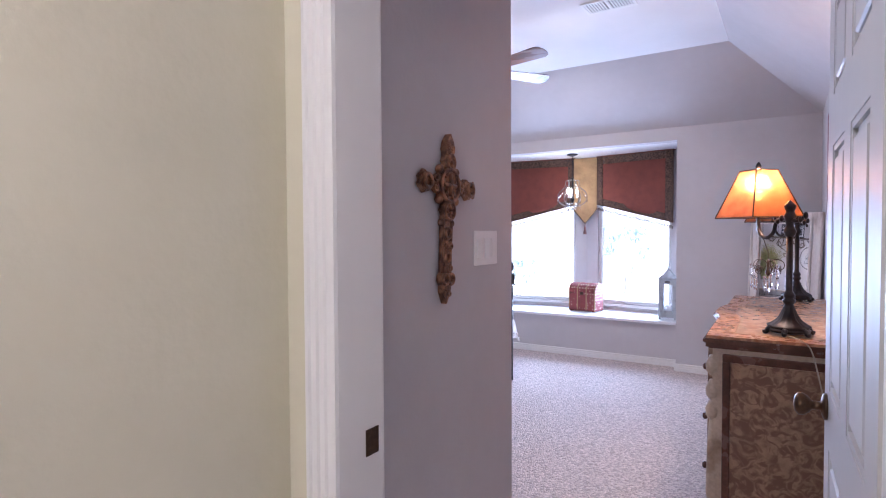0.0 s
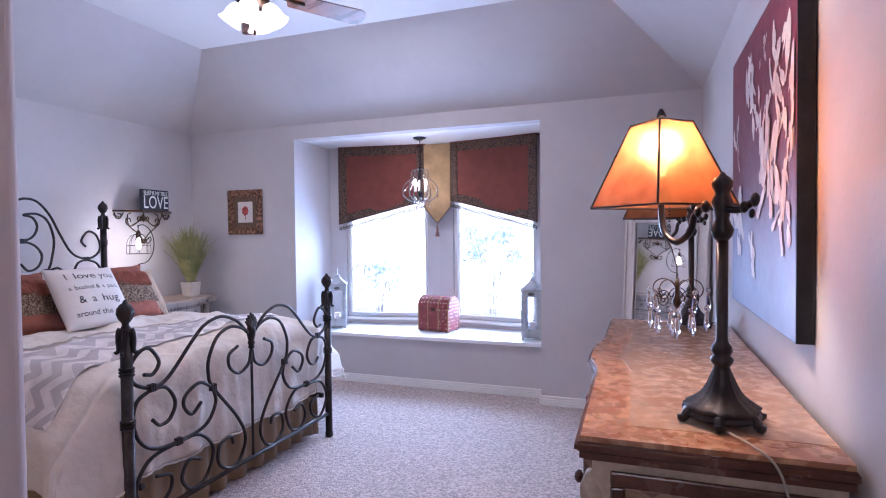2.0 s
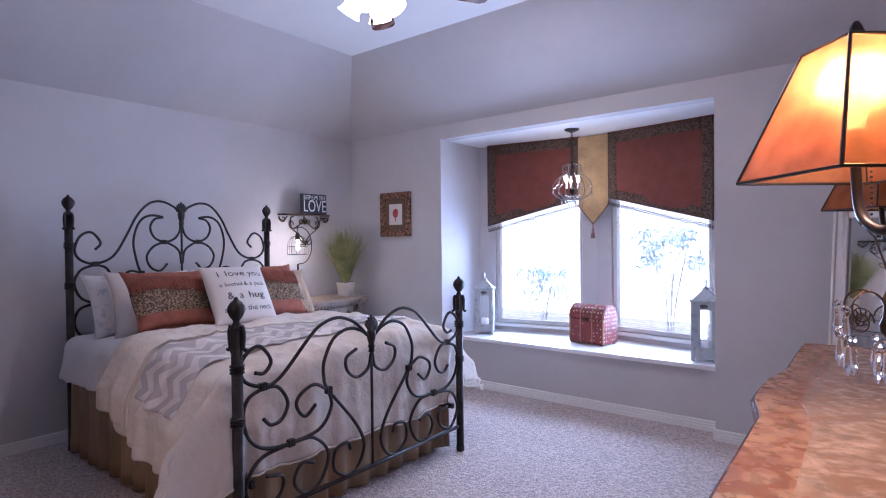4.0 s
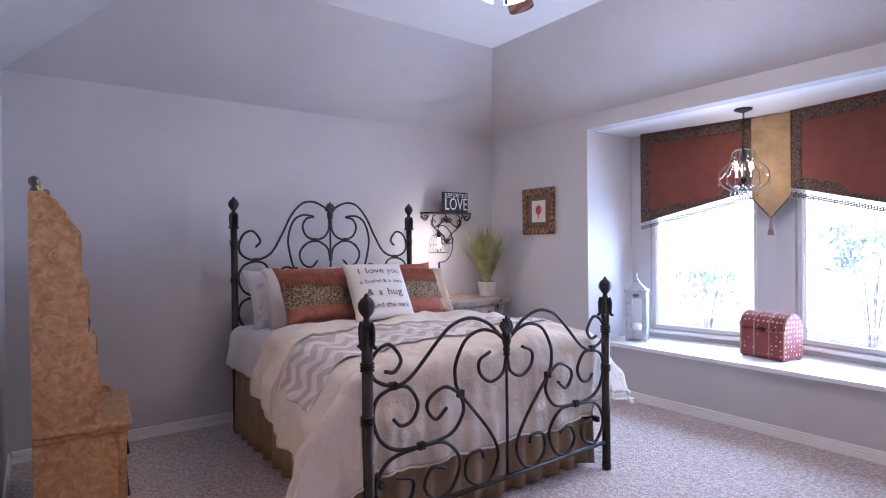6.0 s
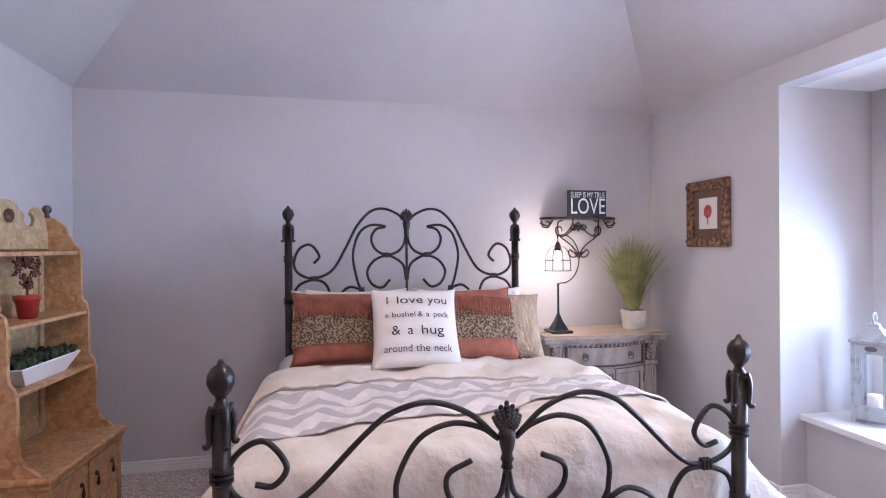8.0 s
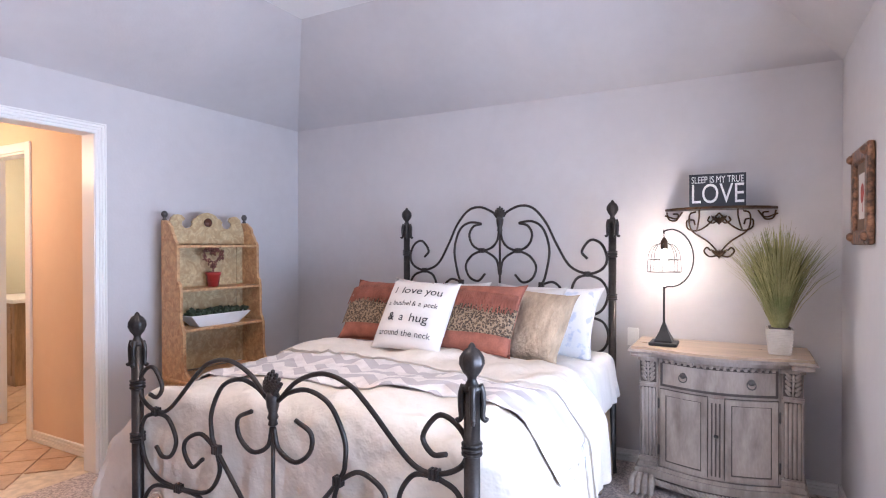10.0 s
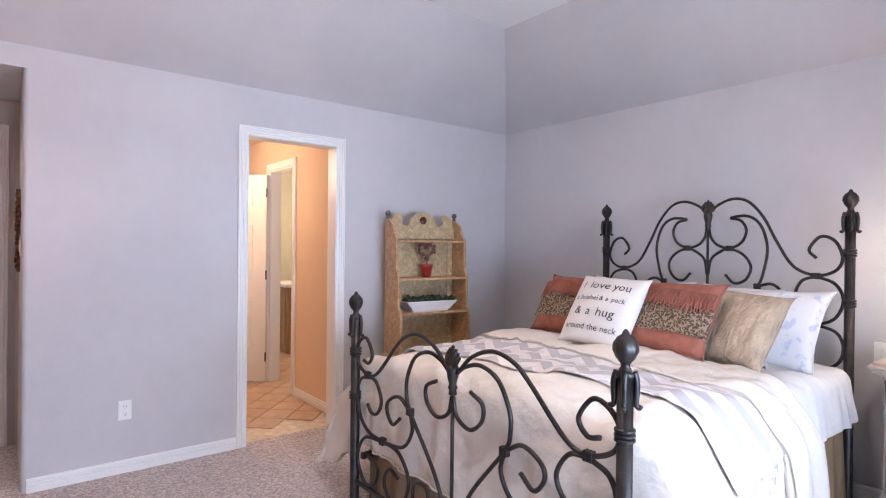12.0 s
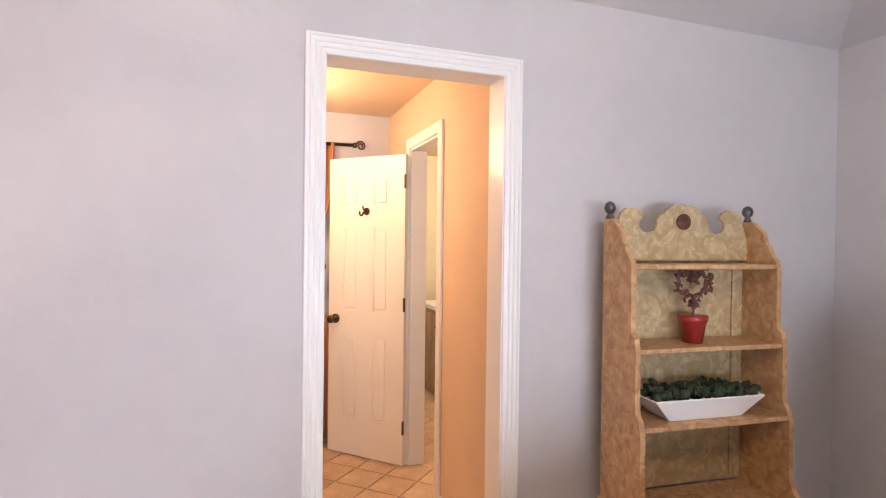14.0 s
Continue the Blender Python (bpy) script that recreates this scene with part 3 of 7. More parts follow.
def shell_ornament(bed, x, y0, z, s=1.0):
    """A fan of leaves on a bound stem."""
    bm = bmesh.new()
    for k in range(-3, 4):
        a = radians(90 + k * 12.5)
        n = 9
        L = (0.090 - abs(k) * 0.009) * s
        for i in range(n):
            t = i / (n - 1)
            w = 0.004 + 0.0095 * math.sin(math.pi * min(1, t * 0.72 + 0.12)) * s
            c = (x + 0.008 * math.sin(math.pi * t), y0 + math.cos(a) * L * t, z + math.sin(a) * L * t)
            bmesh.ops.create_icosphere(bm, subdivisions=1, radius=w, matrix=Matrix.Translation(c))
    lathe(bm, [(0.012, -0.1), (0.018, -0.095), (0.014, -0.08), (0.02, -0.07), (0.015, -0.055), (0.022, -0.03), (0.026, 0.0), (0.02, 0.02)], 12, pose(x, y0, z))
    part("ornament", bm, M_IRON, bed, smooth=True)


bed = thing("bed", pose(0, 0, 0), "black wrought-iron bed with scrolled head and foot boards", "bed")
for y in (-0.755, 0.755):
    iron_post(bed, FOOT_X, BED_Y + y * 1.023, 1.111, (0.81, 0.59))
    iron_post(bed, HEAD_X, HEAD_Y + y * 0.976, 1.66, (1.33, 1.07))
for s in (1, -1):
    for pts in (
        [(-0.675, 0.778), (-0.629, 0.771), (-0.597, 0.819), (-0.648, 0.888), (-0.706, 0.872), (-0.742, 0.816), (-0.72, 0.75), (-0.636, 0.714), (-0.548, 0.738), (-0.396, 0.886), (-0.32, 0.942), (-0.218, 0.962), (-0.111, 0.924), (-0.03, 0.85)],
        [(-0.025, 0.845), (-0.077, 0.881), (-0.161, 0.899), (-0.25, 0.863), (-0.306, 0.769), (-0.312, 0.693), (-0.284, 0.619), (-0.12, 0.42), (-0.06, 0.294), (-0.1, 0.195), (-0.18, 0.17), (-0.255, 0.225), (-0.245, 0.315), (-0.17, 0.33), (-0.15, 0.29)],
        [(-0.004, 0.75), (-0.026, 0.677), (-0.1, 0.645), (-0.165, 0.69), (-0.17, 0.755), (-0.103, 0.79)],
        [(-0.636, 0.706), (-0.562, 0.694), (-0.514, 0.616), (-0.543, 0.55), (-0.597, 0.536), (-0.637, 0.571)],
        [(-0.636, 0.706), (-0.708, 0.674), (-0.732, 0.599), (-0.703, 0.5), (-0.625, 0.44), (-0.5, 0.428), (-0.34, 0.447), (-0.269, 0.534), (-0.284, 0.619)],
        [(-0.284, 0.619), (-0.368, 0.664), (-0.45, 0.63), (-0.466, 0.58), (-0.42, 0.528), (-0.36, 0.569)],
        [(-0.5, 0.426), (-0.372, 0.414), (-0.29, 0.314), (-0.34, 0.195), (-0.43, 0.175), (-0.485, 0.243), (-0.445, 0.316), (-0.371, 0.297)],
        [(-0.5, 0.426), (-0.66, 0.4), (-0.726, 0.285), (-0.655, 0.18), (-0.56, 0.215), (-0.545, 0.291), (-0.625, 0.318)],
    ):
        iron_bar(bed, [(u * 1.023, z) for u, z in pts], FOOT_X, s, BED_Y)
    for pts in (
        [(-0.6, 1.3), (-0.565, 1.347), (-0.62, 1.416), (-0.689, 1.39), (-0.722, 1.302), (-0.69, 1.236), (-0.6, 1.208), (-0.487, 1.254), (-0.4, 1.39), (-0.327, 1.53), (-0.24, 1.625), (-0.147, 1.645), (-0.057, 1.61), (-0.025, 1.575)],
        [(-0.005, 1.484), (-0.02, 1.416), (-0.062, 1.369), (-0.135, 1.351), (-0.205, 1.385), (-0.232, 1.455), (-0.2, 1.514), (-0.14, 1.531), (-0.235, 1.54), (-0.31, 1.488), (-0.35, 1.362), (-0.335, 1.235), (-0.297, 1.13), (-0.2, 1.06), (-0.1, 1.05), (-0.02, 1.0)],
        [(-0.004, 1.187), (-0.022, 1.281), (-0.078, 1.328), (-0.135, 1.346), (-0.215, 1.313), (-0.26, 1.243), (-0.232, 1.167), (-0.165, 1.141), (-0.11, 1.191)],
        [(-0.297, 1.13), (-0.375, 1.148), (-0.43, 1.1), (-0.41, 1.03), (-0.36, 1.04)],
        [(-0.6, 1.203), (-0.69, 1.166), (-0.728, 1.082), (-0.69, 0.985), (-0.6, 0.948), (-0.52, 0.985)],
        [(-0.6, 1.203), (-0.53, 1.174), (-0.5, 1.098), (-0.54, 1.04), (-0.6, 1.06)],
        [(-0.6, 0.945), (-0.7, 0.91), (-0.73, 0.82), (-0.68, 0.73), (-0.5, 0.69)],
    ):
        iron_bar(bed, [(u * 0.976, z) for u, z in pts], HEAD_X, s, HEAD_Y)
    for u, z in ((-0.636, 0.712), (-0.284, 0.619), (-0.5, 0.428)):
        clip(bed, FOOT_X, -u * s * 1.023, z)
    for u, z in ((-0.6, 1.205), (-0.135, 1.349), (-0.297, 1.13), (-0.6, 0.947)):
        clip(bed, HEAD_X, HEAD_Y - BED_Y - u * s * 0.976, z)
part("center_bar", tube(bmesh.new(), [(FOOT_X, BED_Y, 0.16), (FOOT_X, BED_Y, 0.5), (FOOT_X, BED_Y, 0.83)], 0.0075), M_IRON, bed, smooth=True)
part("center_bar", tube(bmesh.new(), [(HEAD_X, HEAD_Y, 0.5), (HEAD_X, HEAD_Y, 1.0), (HEAD_X, HEAD_Y, 1.52)], 0.0085), M_IRON, bed, smooth=True)
shell_ornament(bed, FOOT_X, BED_Y, 0.855)
shell_ornament(bed, HEAD_X, HEAD_Y, 1.555, 0.95)
part("foot_rail", tube(bmesh.new(), [(FOOT_X, BED_Y - 0.77, 0.16), (FOOT_X, BED_Y + 0.77, 0.16)], 0.012), M_IRON, bed, smooth=True)
part("head_rail", tube(bmesh.new(), [(HEAD_X, HEAD_Y - 0.73, 0.5), (HEAD_X, HEAD_Y + 0.73, 0.5)], 0.012), M_IRON, bed, smooth=True)
for y in (-0.705, 0.705):
    part("side_rail", boxes((HEAD_X, FOOT_X, BED_Y + y - 0.012, BED_Y + y + 0.012, 0.285, 0.315), bevel=0.004), M_IRON, bed)

bm = boxes((-3.96, -2.16, 3.52, 4.91, 0.33, 0.45), bevel=0.03)
tagged(part("box_spring", bm, M_SHEET), "white box spring on the iron bed rails", "box spring")
bm = boxes((-3.97, -2.16, 3.475, 4.955, 0.45, 0.70))
bmesh.ops.bevel(bm, geom=bm.edges[:], offset=0.06, segments=4, affect="EDGES")
tagged(part("mattress", bm, M_SHEET, smooth=True), "thick white mattress on the box spring", "mattress")

# gathered skirt round the base
M_SKIRT = material("olive_gold_satin", (0.31, 0.215, 0.125), 0.5, vary=0.12, scale=9, stretch=(1, 1, 0.3), bump=0.1, bump_scale=60)
rnd = random.Random(4)


def skirt(pts_len, at):
    bm = bmesh.new()
    n = int(pts_len / 0.012)
    rows = 6
    grid = []
    ph = 0.0
    for i in range(n + 1):
        ph += rnd.uniform(0.25, 0.75)
        col = []
        for j in range(rows + 1):
            t = j / rows
            amp = 0.004 + 0.018 * t
            col.append(bm.verts.new(at(i / n * pts_len, amp * math.sin(ph) + 0.006 * t, 0.47 - 0.455 * t)))
        grid.append(col)
    for a, b in zip(grid, grid[1:]):
        for j in range(rows):
            bm.faces.new((a[j], b[j], b[j + 1], a[j + 1]))
    return bm


dust = thing("bed_skirt", pose(0, 0, 0), "olive-gold gathered satin bed skirt down to the carpet", "bed skirt")
part("side", skirt(1.9, lambda s, o, z: (-3.96 + s, 3.478 - o, z)), M_SKIRT, dust, smooth=True)
part("side", skirt(1.9, lambda s, o, z: (-3.96 + s, 4.952 + o, z)), M_SKIRT, dust, smooth=True)
part("end", skirt(1.47, lambda s, o, z: (-2.115 + o, 3.48 + s, z)), M_SKIRT, dust, smooth=True)
for o in dust.children:
    o.modifiers.new("thick", "SOLIDIFY").thickness = 0.003


def drape(x0, x1, top, foot_edge, half, hem_s, hem_n, foot_hem, seed, wrinkle=0.008, thick=0.03, step=0.025, flare=0.10, sweep=0.0, skew=0.0, taper=1.0):
    """Cloth over the mattress from x0 to x1 along the bed; beyond foot_edge and half its width it hangs down. hem_s, hem_n: how far it hangs at the sides; foot_hem: at the foot."""
    bm = bmesh.new()
    L = (min(x1, foot_edge) - x0) + foot_hem
    nx, grid = int(L / step), []
    c0, c1 = -(half + hem_s), half + hem_n
    ny = int((c1 - c0) / step)
    R = 0.07
    for i in range(nx + 1):
        s = x0 + L * i / nx
        row = []
        for j in range(ny + 1):
            c = c0 + (c1 - c0) * j / ny
            # the hem rises towards the head of the bed
            if c < -half:
                c = -half + (c + half) * (taper + (1 - taper) * i / nx)
            w = Vector((s * 2.3 + seed, c * 2.3, seed * 1.7))
            nz = noise.noise(w) * wrinkle * 1.6 + noise.noise(w * 3.1) * wrinkle
            nz += (abs(noise.noise(w * 5.2)) - 0.2) * wrinkle * -0.9 + noise.noise(w * 9.0) * wrinkle * 0.22
            nz += max(0.0, 0.28 - abs(noise.noise(Vector((s * 4 + c * 2, c * 3.2 - s, seed * 5))))) * wrinkle * 1.5
            ds, dc = max(0.0, s - foot_edge), max(0.0, abs(c) - half)
            sg = -1 if c < 0 else 1
            d = math.hypot(ds, dc)
            # the hanging corners are rounded, more so on the window side
            if ds > 0 and dc > 0 and d > 0.42:
                k = (0.42 + (d - 0.42) * (0.30 if c > 0 else 0.80)) / d
                ds, dc, d = ds * k, dc * k, d * k
            # rounded shoulder, then a fall with soft folds
            def fall(q):
                if q < R * 1.57:
                    a = q / R
                    return R * math.sin(a), R * (1 - math.cos(a))
                return R, R + q - R * 1.57
            ox, zx = fall(ds)
            oc, zc = fall(dc)
            if ds > 0 and dc > 0:
                o, z = fall(d)
                ox, oc = o * ds / d, o * dc / d
                k = min(ds, dc)
                ox, oc, dz = ox + k * 0.15, oc + k * flare * 1.6, z * 0.97
            else:
                dz = max(zx, zc)
            folds = min(1.0, dz / 0.25)
            t = (s * 1.0 if dc >= ds else c)
            pleat = 0.5 + 0.5 * math.sin(t * 31 + 2.6 * noise.noise(Vector((t * 2.2, seed, 0.7))) * math.pi + dz * 1.2)
            f = (noise.noise(Vector((t * 5 + seed * 3, 0.3, dz * 0.8))) * 0.05 + (pleat ** 2.2 - 0.3) * 0.034 * min(1.0, dz / 0.45) + noise.noise(Vector((t * 17, seed, dz))) * 0.018 + noise.noise(Vector((t * 38 + dz * 6, seed, dz * 3))) * 0.006) * folds
            x = min(s, foot_edge) + ox + (abs(f) * 0.8 if ds > dc else 0) + (nz * 0.4 if ds > 0 else 0) + skew * c - sweep * max(0.0, c - half)
            y = BED_Y + sg * (min(abs(c), half) + oc + (abs(f) if dc >= ds and dc > 0 else 0) + flare * folds * (0.6 if dc >= ds and dc > 0 else 0) * (0.4 + 0.6 * min(1.0, max(0.0, (s + 3.02) / 1.43))))
            z = top + 0.018 * math.cos(min(1, abs(c) / half) * 1.5) - dz * (1 + 0.07 * noise.noise(Vector((t * 3.1, seed * 2.2, 4.4)))) + nz * (1 - 0.5 * folds)
            row.append(bm.verts.new((x, y, max(z, 0.035))))
        grid.append(row)
    for a, b in zip(grid, grid[1:]):
        for j in range(ny):
            bm.faces.new((a[j], b[j], b[j + 1], a[j + 1]))
    return bm


def cloth(name, bm, mat, label, category, thick):
    ob = tagged(part(name, bm, mat, smooth=True), label, category)
    m = ob.modifiers.new("thick", "SOLIDIFY")
    m.thickness, m.offset = thick, -1
    m = ob.modifiers.new("round", "SUBSURF")
    m.levels = m.render_levels = 1
    return ob


cloth("bed_sheet", drape(-3.97, -2.6, 0.745, 9, 0.70, 0.30, 0.31, 0, 3.0, 0.012, flare=0.06), M_SHEET, "white cotton sheet hanging over the mattress sides", "sheet", 0.008)
duvet = cloth("duvet", drape(-3.02, 9, 0.795, -2.115, 0.70, 0.61, 0.62, 0.53, 1.0, 0.026, flare=0.33, sweep=0.12, taper=0.74), M_LINEN, "cream linen duvet draped over the bed end", "duvet", 0.03)
fold = cloth("duvet_fold", drape(-3.14, -2.78, 0.821, 9, 0.70, 0.45, 0.60, 0, 1.0, 0.026, flare=0.40, sweep=0.24, taper=0.9), M_LINEN, "turned-back puffy edge of the cream duvet", "duvet", 0.036)


for ob, hem_s, hem_n in ((duvet, 0.61, 0.62), (fold, 0.45, 0.60)):
    n = int((0.70 + hem_n + (0.70 + hem_s)) / 0.025) + 1
    edge = [v.co.copy() for v in ob.data.vertices][-n:]
    part("piped_hem", tube(bmesh.new(), edge, 0.006, 6), M_LINEN, ob, smooth=True)


def zigzag(name, a, b):
    """Woven chevrons: two greys by a folded wave across the cloth."""
    m = material(name, a, 0.95, vary=0.06, scale=20, bump=0.3, bump_scale=200, dist=0.002)
    nt = m.node_tree
    tc = nt.nodes.new("ShaderNodeTexCoord")
    sep = nt.nodes.new("ShaderNodeSeparateXYZ")
    nt.links.new(tc.outputs["Object"], sep.inputs[0])

    def op(kind, x, y):
        n = nt.nodes.new("ShaderNodeMath")
        n.operation = kind
        for i, v in enumerate((x, y)):
            if v is None:
                continue
            if isinstance(v, (int, float)):
                n.inputs[i].default_value = v
            else:
                nt.links.new(v, n.inputs[i])
        return n.outputs[0]
    side = op("MULTIPLY", sep.outputs["Z"], 1.0)
    across = op("ADD", sep.outputs["Y"], side)
    tri = op("PINGPONG", across, 0.10)
    v = op("ADD", sep.outputs["X"], op("MULTIPLY", tri, 0.95))
    band = op("PINGPONG", v, 0.068)
    mask = op("GREATER_THAN", band, 0.034)
    mix = nt.nodes.new("ShaderNodeMixRGB")
    bs = nt.nodes["Principled BSDF"]
    old = bs.inputs["Base Color"].links[0].from_socket
    nt.links.new(mask, mix.inputs["Fac"])
    nt.links.new(old, mix.inputs["Color1"])
    mix.inputs["Color2"].default_value = (*b, 1)
    nt.links.new(mix.outputs[0], bs.inputs["Base Color"])
    return m


M_ZIG = zigzag("chevron_knit", (0.72, 0.67, 0.64), (0.47, 0.435, 0.435))
throw = cloth("throw_blanket", drape(-2.80, -2.32, 0.811, 9, 0.70, 0.27, 0.28, 0, 1.0, 0.026, flare=0.352, skew=-0.06), M_ZIG, "grey and white chevron throw across the duvet", "throw", 0.010)

# knotted yarn ends along the throw's hanging edge
r5 = random.Random(21)
bm = bmesh.new()
ends = sorted((v.co.copy() for v in throw.data.vertices if v.co.y > BED_Y + 0.72 and v.co.z < 0.68), key=lambda q: q.x)
for k in range(40):
    x = -2.84 + 0.44 * k / 39
    near = [q for q in ends if abs(q.x - x) < 0.03]
    if near:
        q = min(near, key=lambda q: q.z)
        dx = r5.uniform(-0.012, 0.012)
        tube(bm, [q + Vector((0, 0.004, 0.004)), q + Vector((dx * 0.5, 0.010, -0.02)), q + Vector((dx, 0.010, -r5.uniform(0.04, 0.055)))], 0.0035, 5, 0.002)
tagged(part("yarn_fringe", bm, M_SHEET, throw, "short knotted yarn fringe", smooth=True), kind="stuff")

# ---- pillows ----


def puff(u, v, sharp=2.6):
    return max(0.0, (1 - abs(u) ** sharp) * (1 - abs(v) ** sharp)) ** 0.55


def pillow_mesh(w, h, t, seed, n=22, rumple=0.09, corner=0.10):
    bm = bmesh.new()
    sides = []
    for sg in (-1, 1):
        grid = []
        for i in range(n + 1):
            row = []
            for j in range(n + 1):
                u, v = 2 * i / n - 1, 2 * j / n - 1
                k = 1 - corner * (1 - abs(u) ** 3) * abs(v) ** 6
                k2 = 1 - corner * (1 - abs(v) ** 3) * abs(u) ** 6
                q = puff(u, v) * (1 + rumple * 2 * noise.noise(Vector((u * 1.7 + seed, v * 1.7, sg + seed))))
                q += rumple * 0.25 * noise.noise(Vector((u * 6, v * 6, seed))) * puff(u, v)
                row.append((u * w / 2 * k2, sg * t / 2 * q, v * h / 2 * k))
            grid.append(row)
        sides.append(grid)
    vs = {}

    def vert(sg, i, j):
        key = (0 if (i in (0, n) or j in (0, n)) else sg, i, j)
        if key not in vs:
            vs[key] = bm.verts.new(sides[sg][i][j])
        return vs[key]
    for sg in (0, 1):
        for i in range(n):
            for j in range(n):
                bm.faces.new((vert(sg, i, j), vert(sg, i + 1, j), vert(sg, i + 1, j + 1), vert(sg, i, j + 1)))
    return bm


def on_pillow(x, z, w, h, t, lift=0.003):
    u, v = 2 * x / w, 2 * z / h
    return Vector((x, -t / 2 * puff(max(-1, min(1, u)), max(-1, min(1, v))) - lift, z))


def piping(w, h, r, mat, parent):
    pts = []
    for k in range(80):
        s = k / 80 * 4
        q, f = int(s), s - int(s)
        a, b = [((-1, -1), (1, -1)), ((1, -1), (1, 1)), ((1, 1), (-1, 1)), ((-1, 1), (-1, -1))][q]
        u, v = a[0] + (b[0] - a[0]) * f, a[1] + (b[1] - a[1]) * f
        k1 = 1 - 0.10 * (1 - abs(u) ** 3) * abs(v) ** 6
        k2 = 1 - 0.10 * (1 - abs(v) ** 3) * abs(u) ** 6
        pts.append((u * w / 2 * k2, 0, v * h / 2 * k1))
    part("piping", tube(bmesh.new(), pts + pts[:1], r, 6), mat, parent, smooth=True)


def letters(body, size, width=None):
    """Flat letters of the built-in font as a bmesh in x, z."""
    cu = bpy.data.curves.new("letters", "FONT")
    cu.body, cu.size, cu.align_x, cu.align_y = body, size, "CENTER", "CENTER"
    cu.resolution_u = 4
    ob = bpy.data.objects.new("letters", cu)
    me = ob.to_mesh()
    bm = bmesh.new()
    bm.from_mesh(me)
    ob.to_mesh_clear()
    bpy.data.objects.remove(ob)
    if width:
        xs = [v.co.x for v in bm.verts]
        k = width / (max(xs) - min(xs))
        for v in bm.verts:
            v.co.x *= k
    for v in bm.verts:
        v.co = Vector((v.co.x, 0, v.co.y))
    return bm


def words(body, size, width):
    """The words of a line, each a bmesh of its own, spread over the line's width."""
    unit = width / len(body)
    out, at = [], -width / 2
    for w in body.split(" "):
        span = unit * (len(w) + (0.15 if len(w) > 2 else 0))
        bm = letters(w, size, span if len(w) > 1 else None)
        for v in bm.verts:
            v.co.x += at + span / 2
        out.append(bm)
        at += unit * (len(w) + 1)
    return out


M_TERRA = material("terracotta_velvet", (0.315, 0.105, 0.066), 0.85, vary=0.14, scale=16, bump=0.3, bump_scale=90, dist=0.002)
M_CANVAS = material("white_cotton_canvas", (0.66, 0.62, 0.58), 0.9, vary=0.03, scale=8, bump=0.3, bump_scale=220, dist=0.001)
M_INK = material("black_print", (0.03, 0.028, 0.028), 0.8, vary=0.1)
M_SHAM = material("blue_white_sham", (0.72, 0.70, 0.69), 0.9, vary=0.05, scale=16, color2=(0.50, 0.53, 0.62), sharp=(0.36, 0.44), bump=0.2, bump_scale=120)
M_SHAG = material("tan_shaggy_cloth", (0.46, 0.34, 0.23), 0.95, vary=0.14, scale=24, stretch=(1, 1, 0.4), bump=1.0, bump_scale=60, dist=0.014)


def leopard():
    m = material("leopard_cloth", (0.42, 0.30, 0.17), 0.9, vary=0.1, scale=30)
    nt = m.node_tree
    tc = nt.nodes.new("ShaderNodeTexCoord")
    vo = nt.nodes.new("ShaderNodeTexVoronoi")
    vo.inputs["Scale"].default_value = 95
    nt.links.new(tc.outputs["Object"], vo.inputs["Vector"])
    rp = nt.nodes.new("ShaderNodeValToRGB")
    e = rp.color_ramp.elements
    e[0].position, e[0].color = 0.0, (0.20, 0.12, 0.06, 1)
    e[1].position, e[1].color = 0.30, (0.02, 0.015, 0.012, 1)
    q = e.new(0.24)
    q.color = (0.20, 0.12, 0.06, 1)
    q = e.new(0.50)
    q.color = (0.045, 0.03, 0.022, 1)
    q = e.new(0.56)
    q.color = (0.27, 0.19, 0.12, 1)
    nt.links.new(vo.outputs["Distance"], rp.inputs["Fac"])
    nt.links.new(rp.outputs[0], nt.nodes["Principled BSDF"].inputs["Base Color"])
    return m


M_LEO = leopard()


def plain_pillow(w, h, t, m, mat, seed, label, pipe=None):
    ob = thing("pillow", m, label, "pillow", "pillows on the bed")
    part("cover", pillow_mesh(w, h, t, seed), mat, ob, smooth=True)
    if pipe:
        piping(w, h, 0.004, pipe, ob)
    return ob


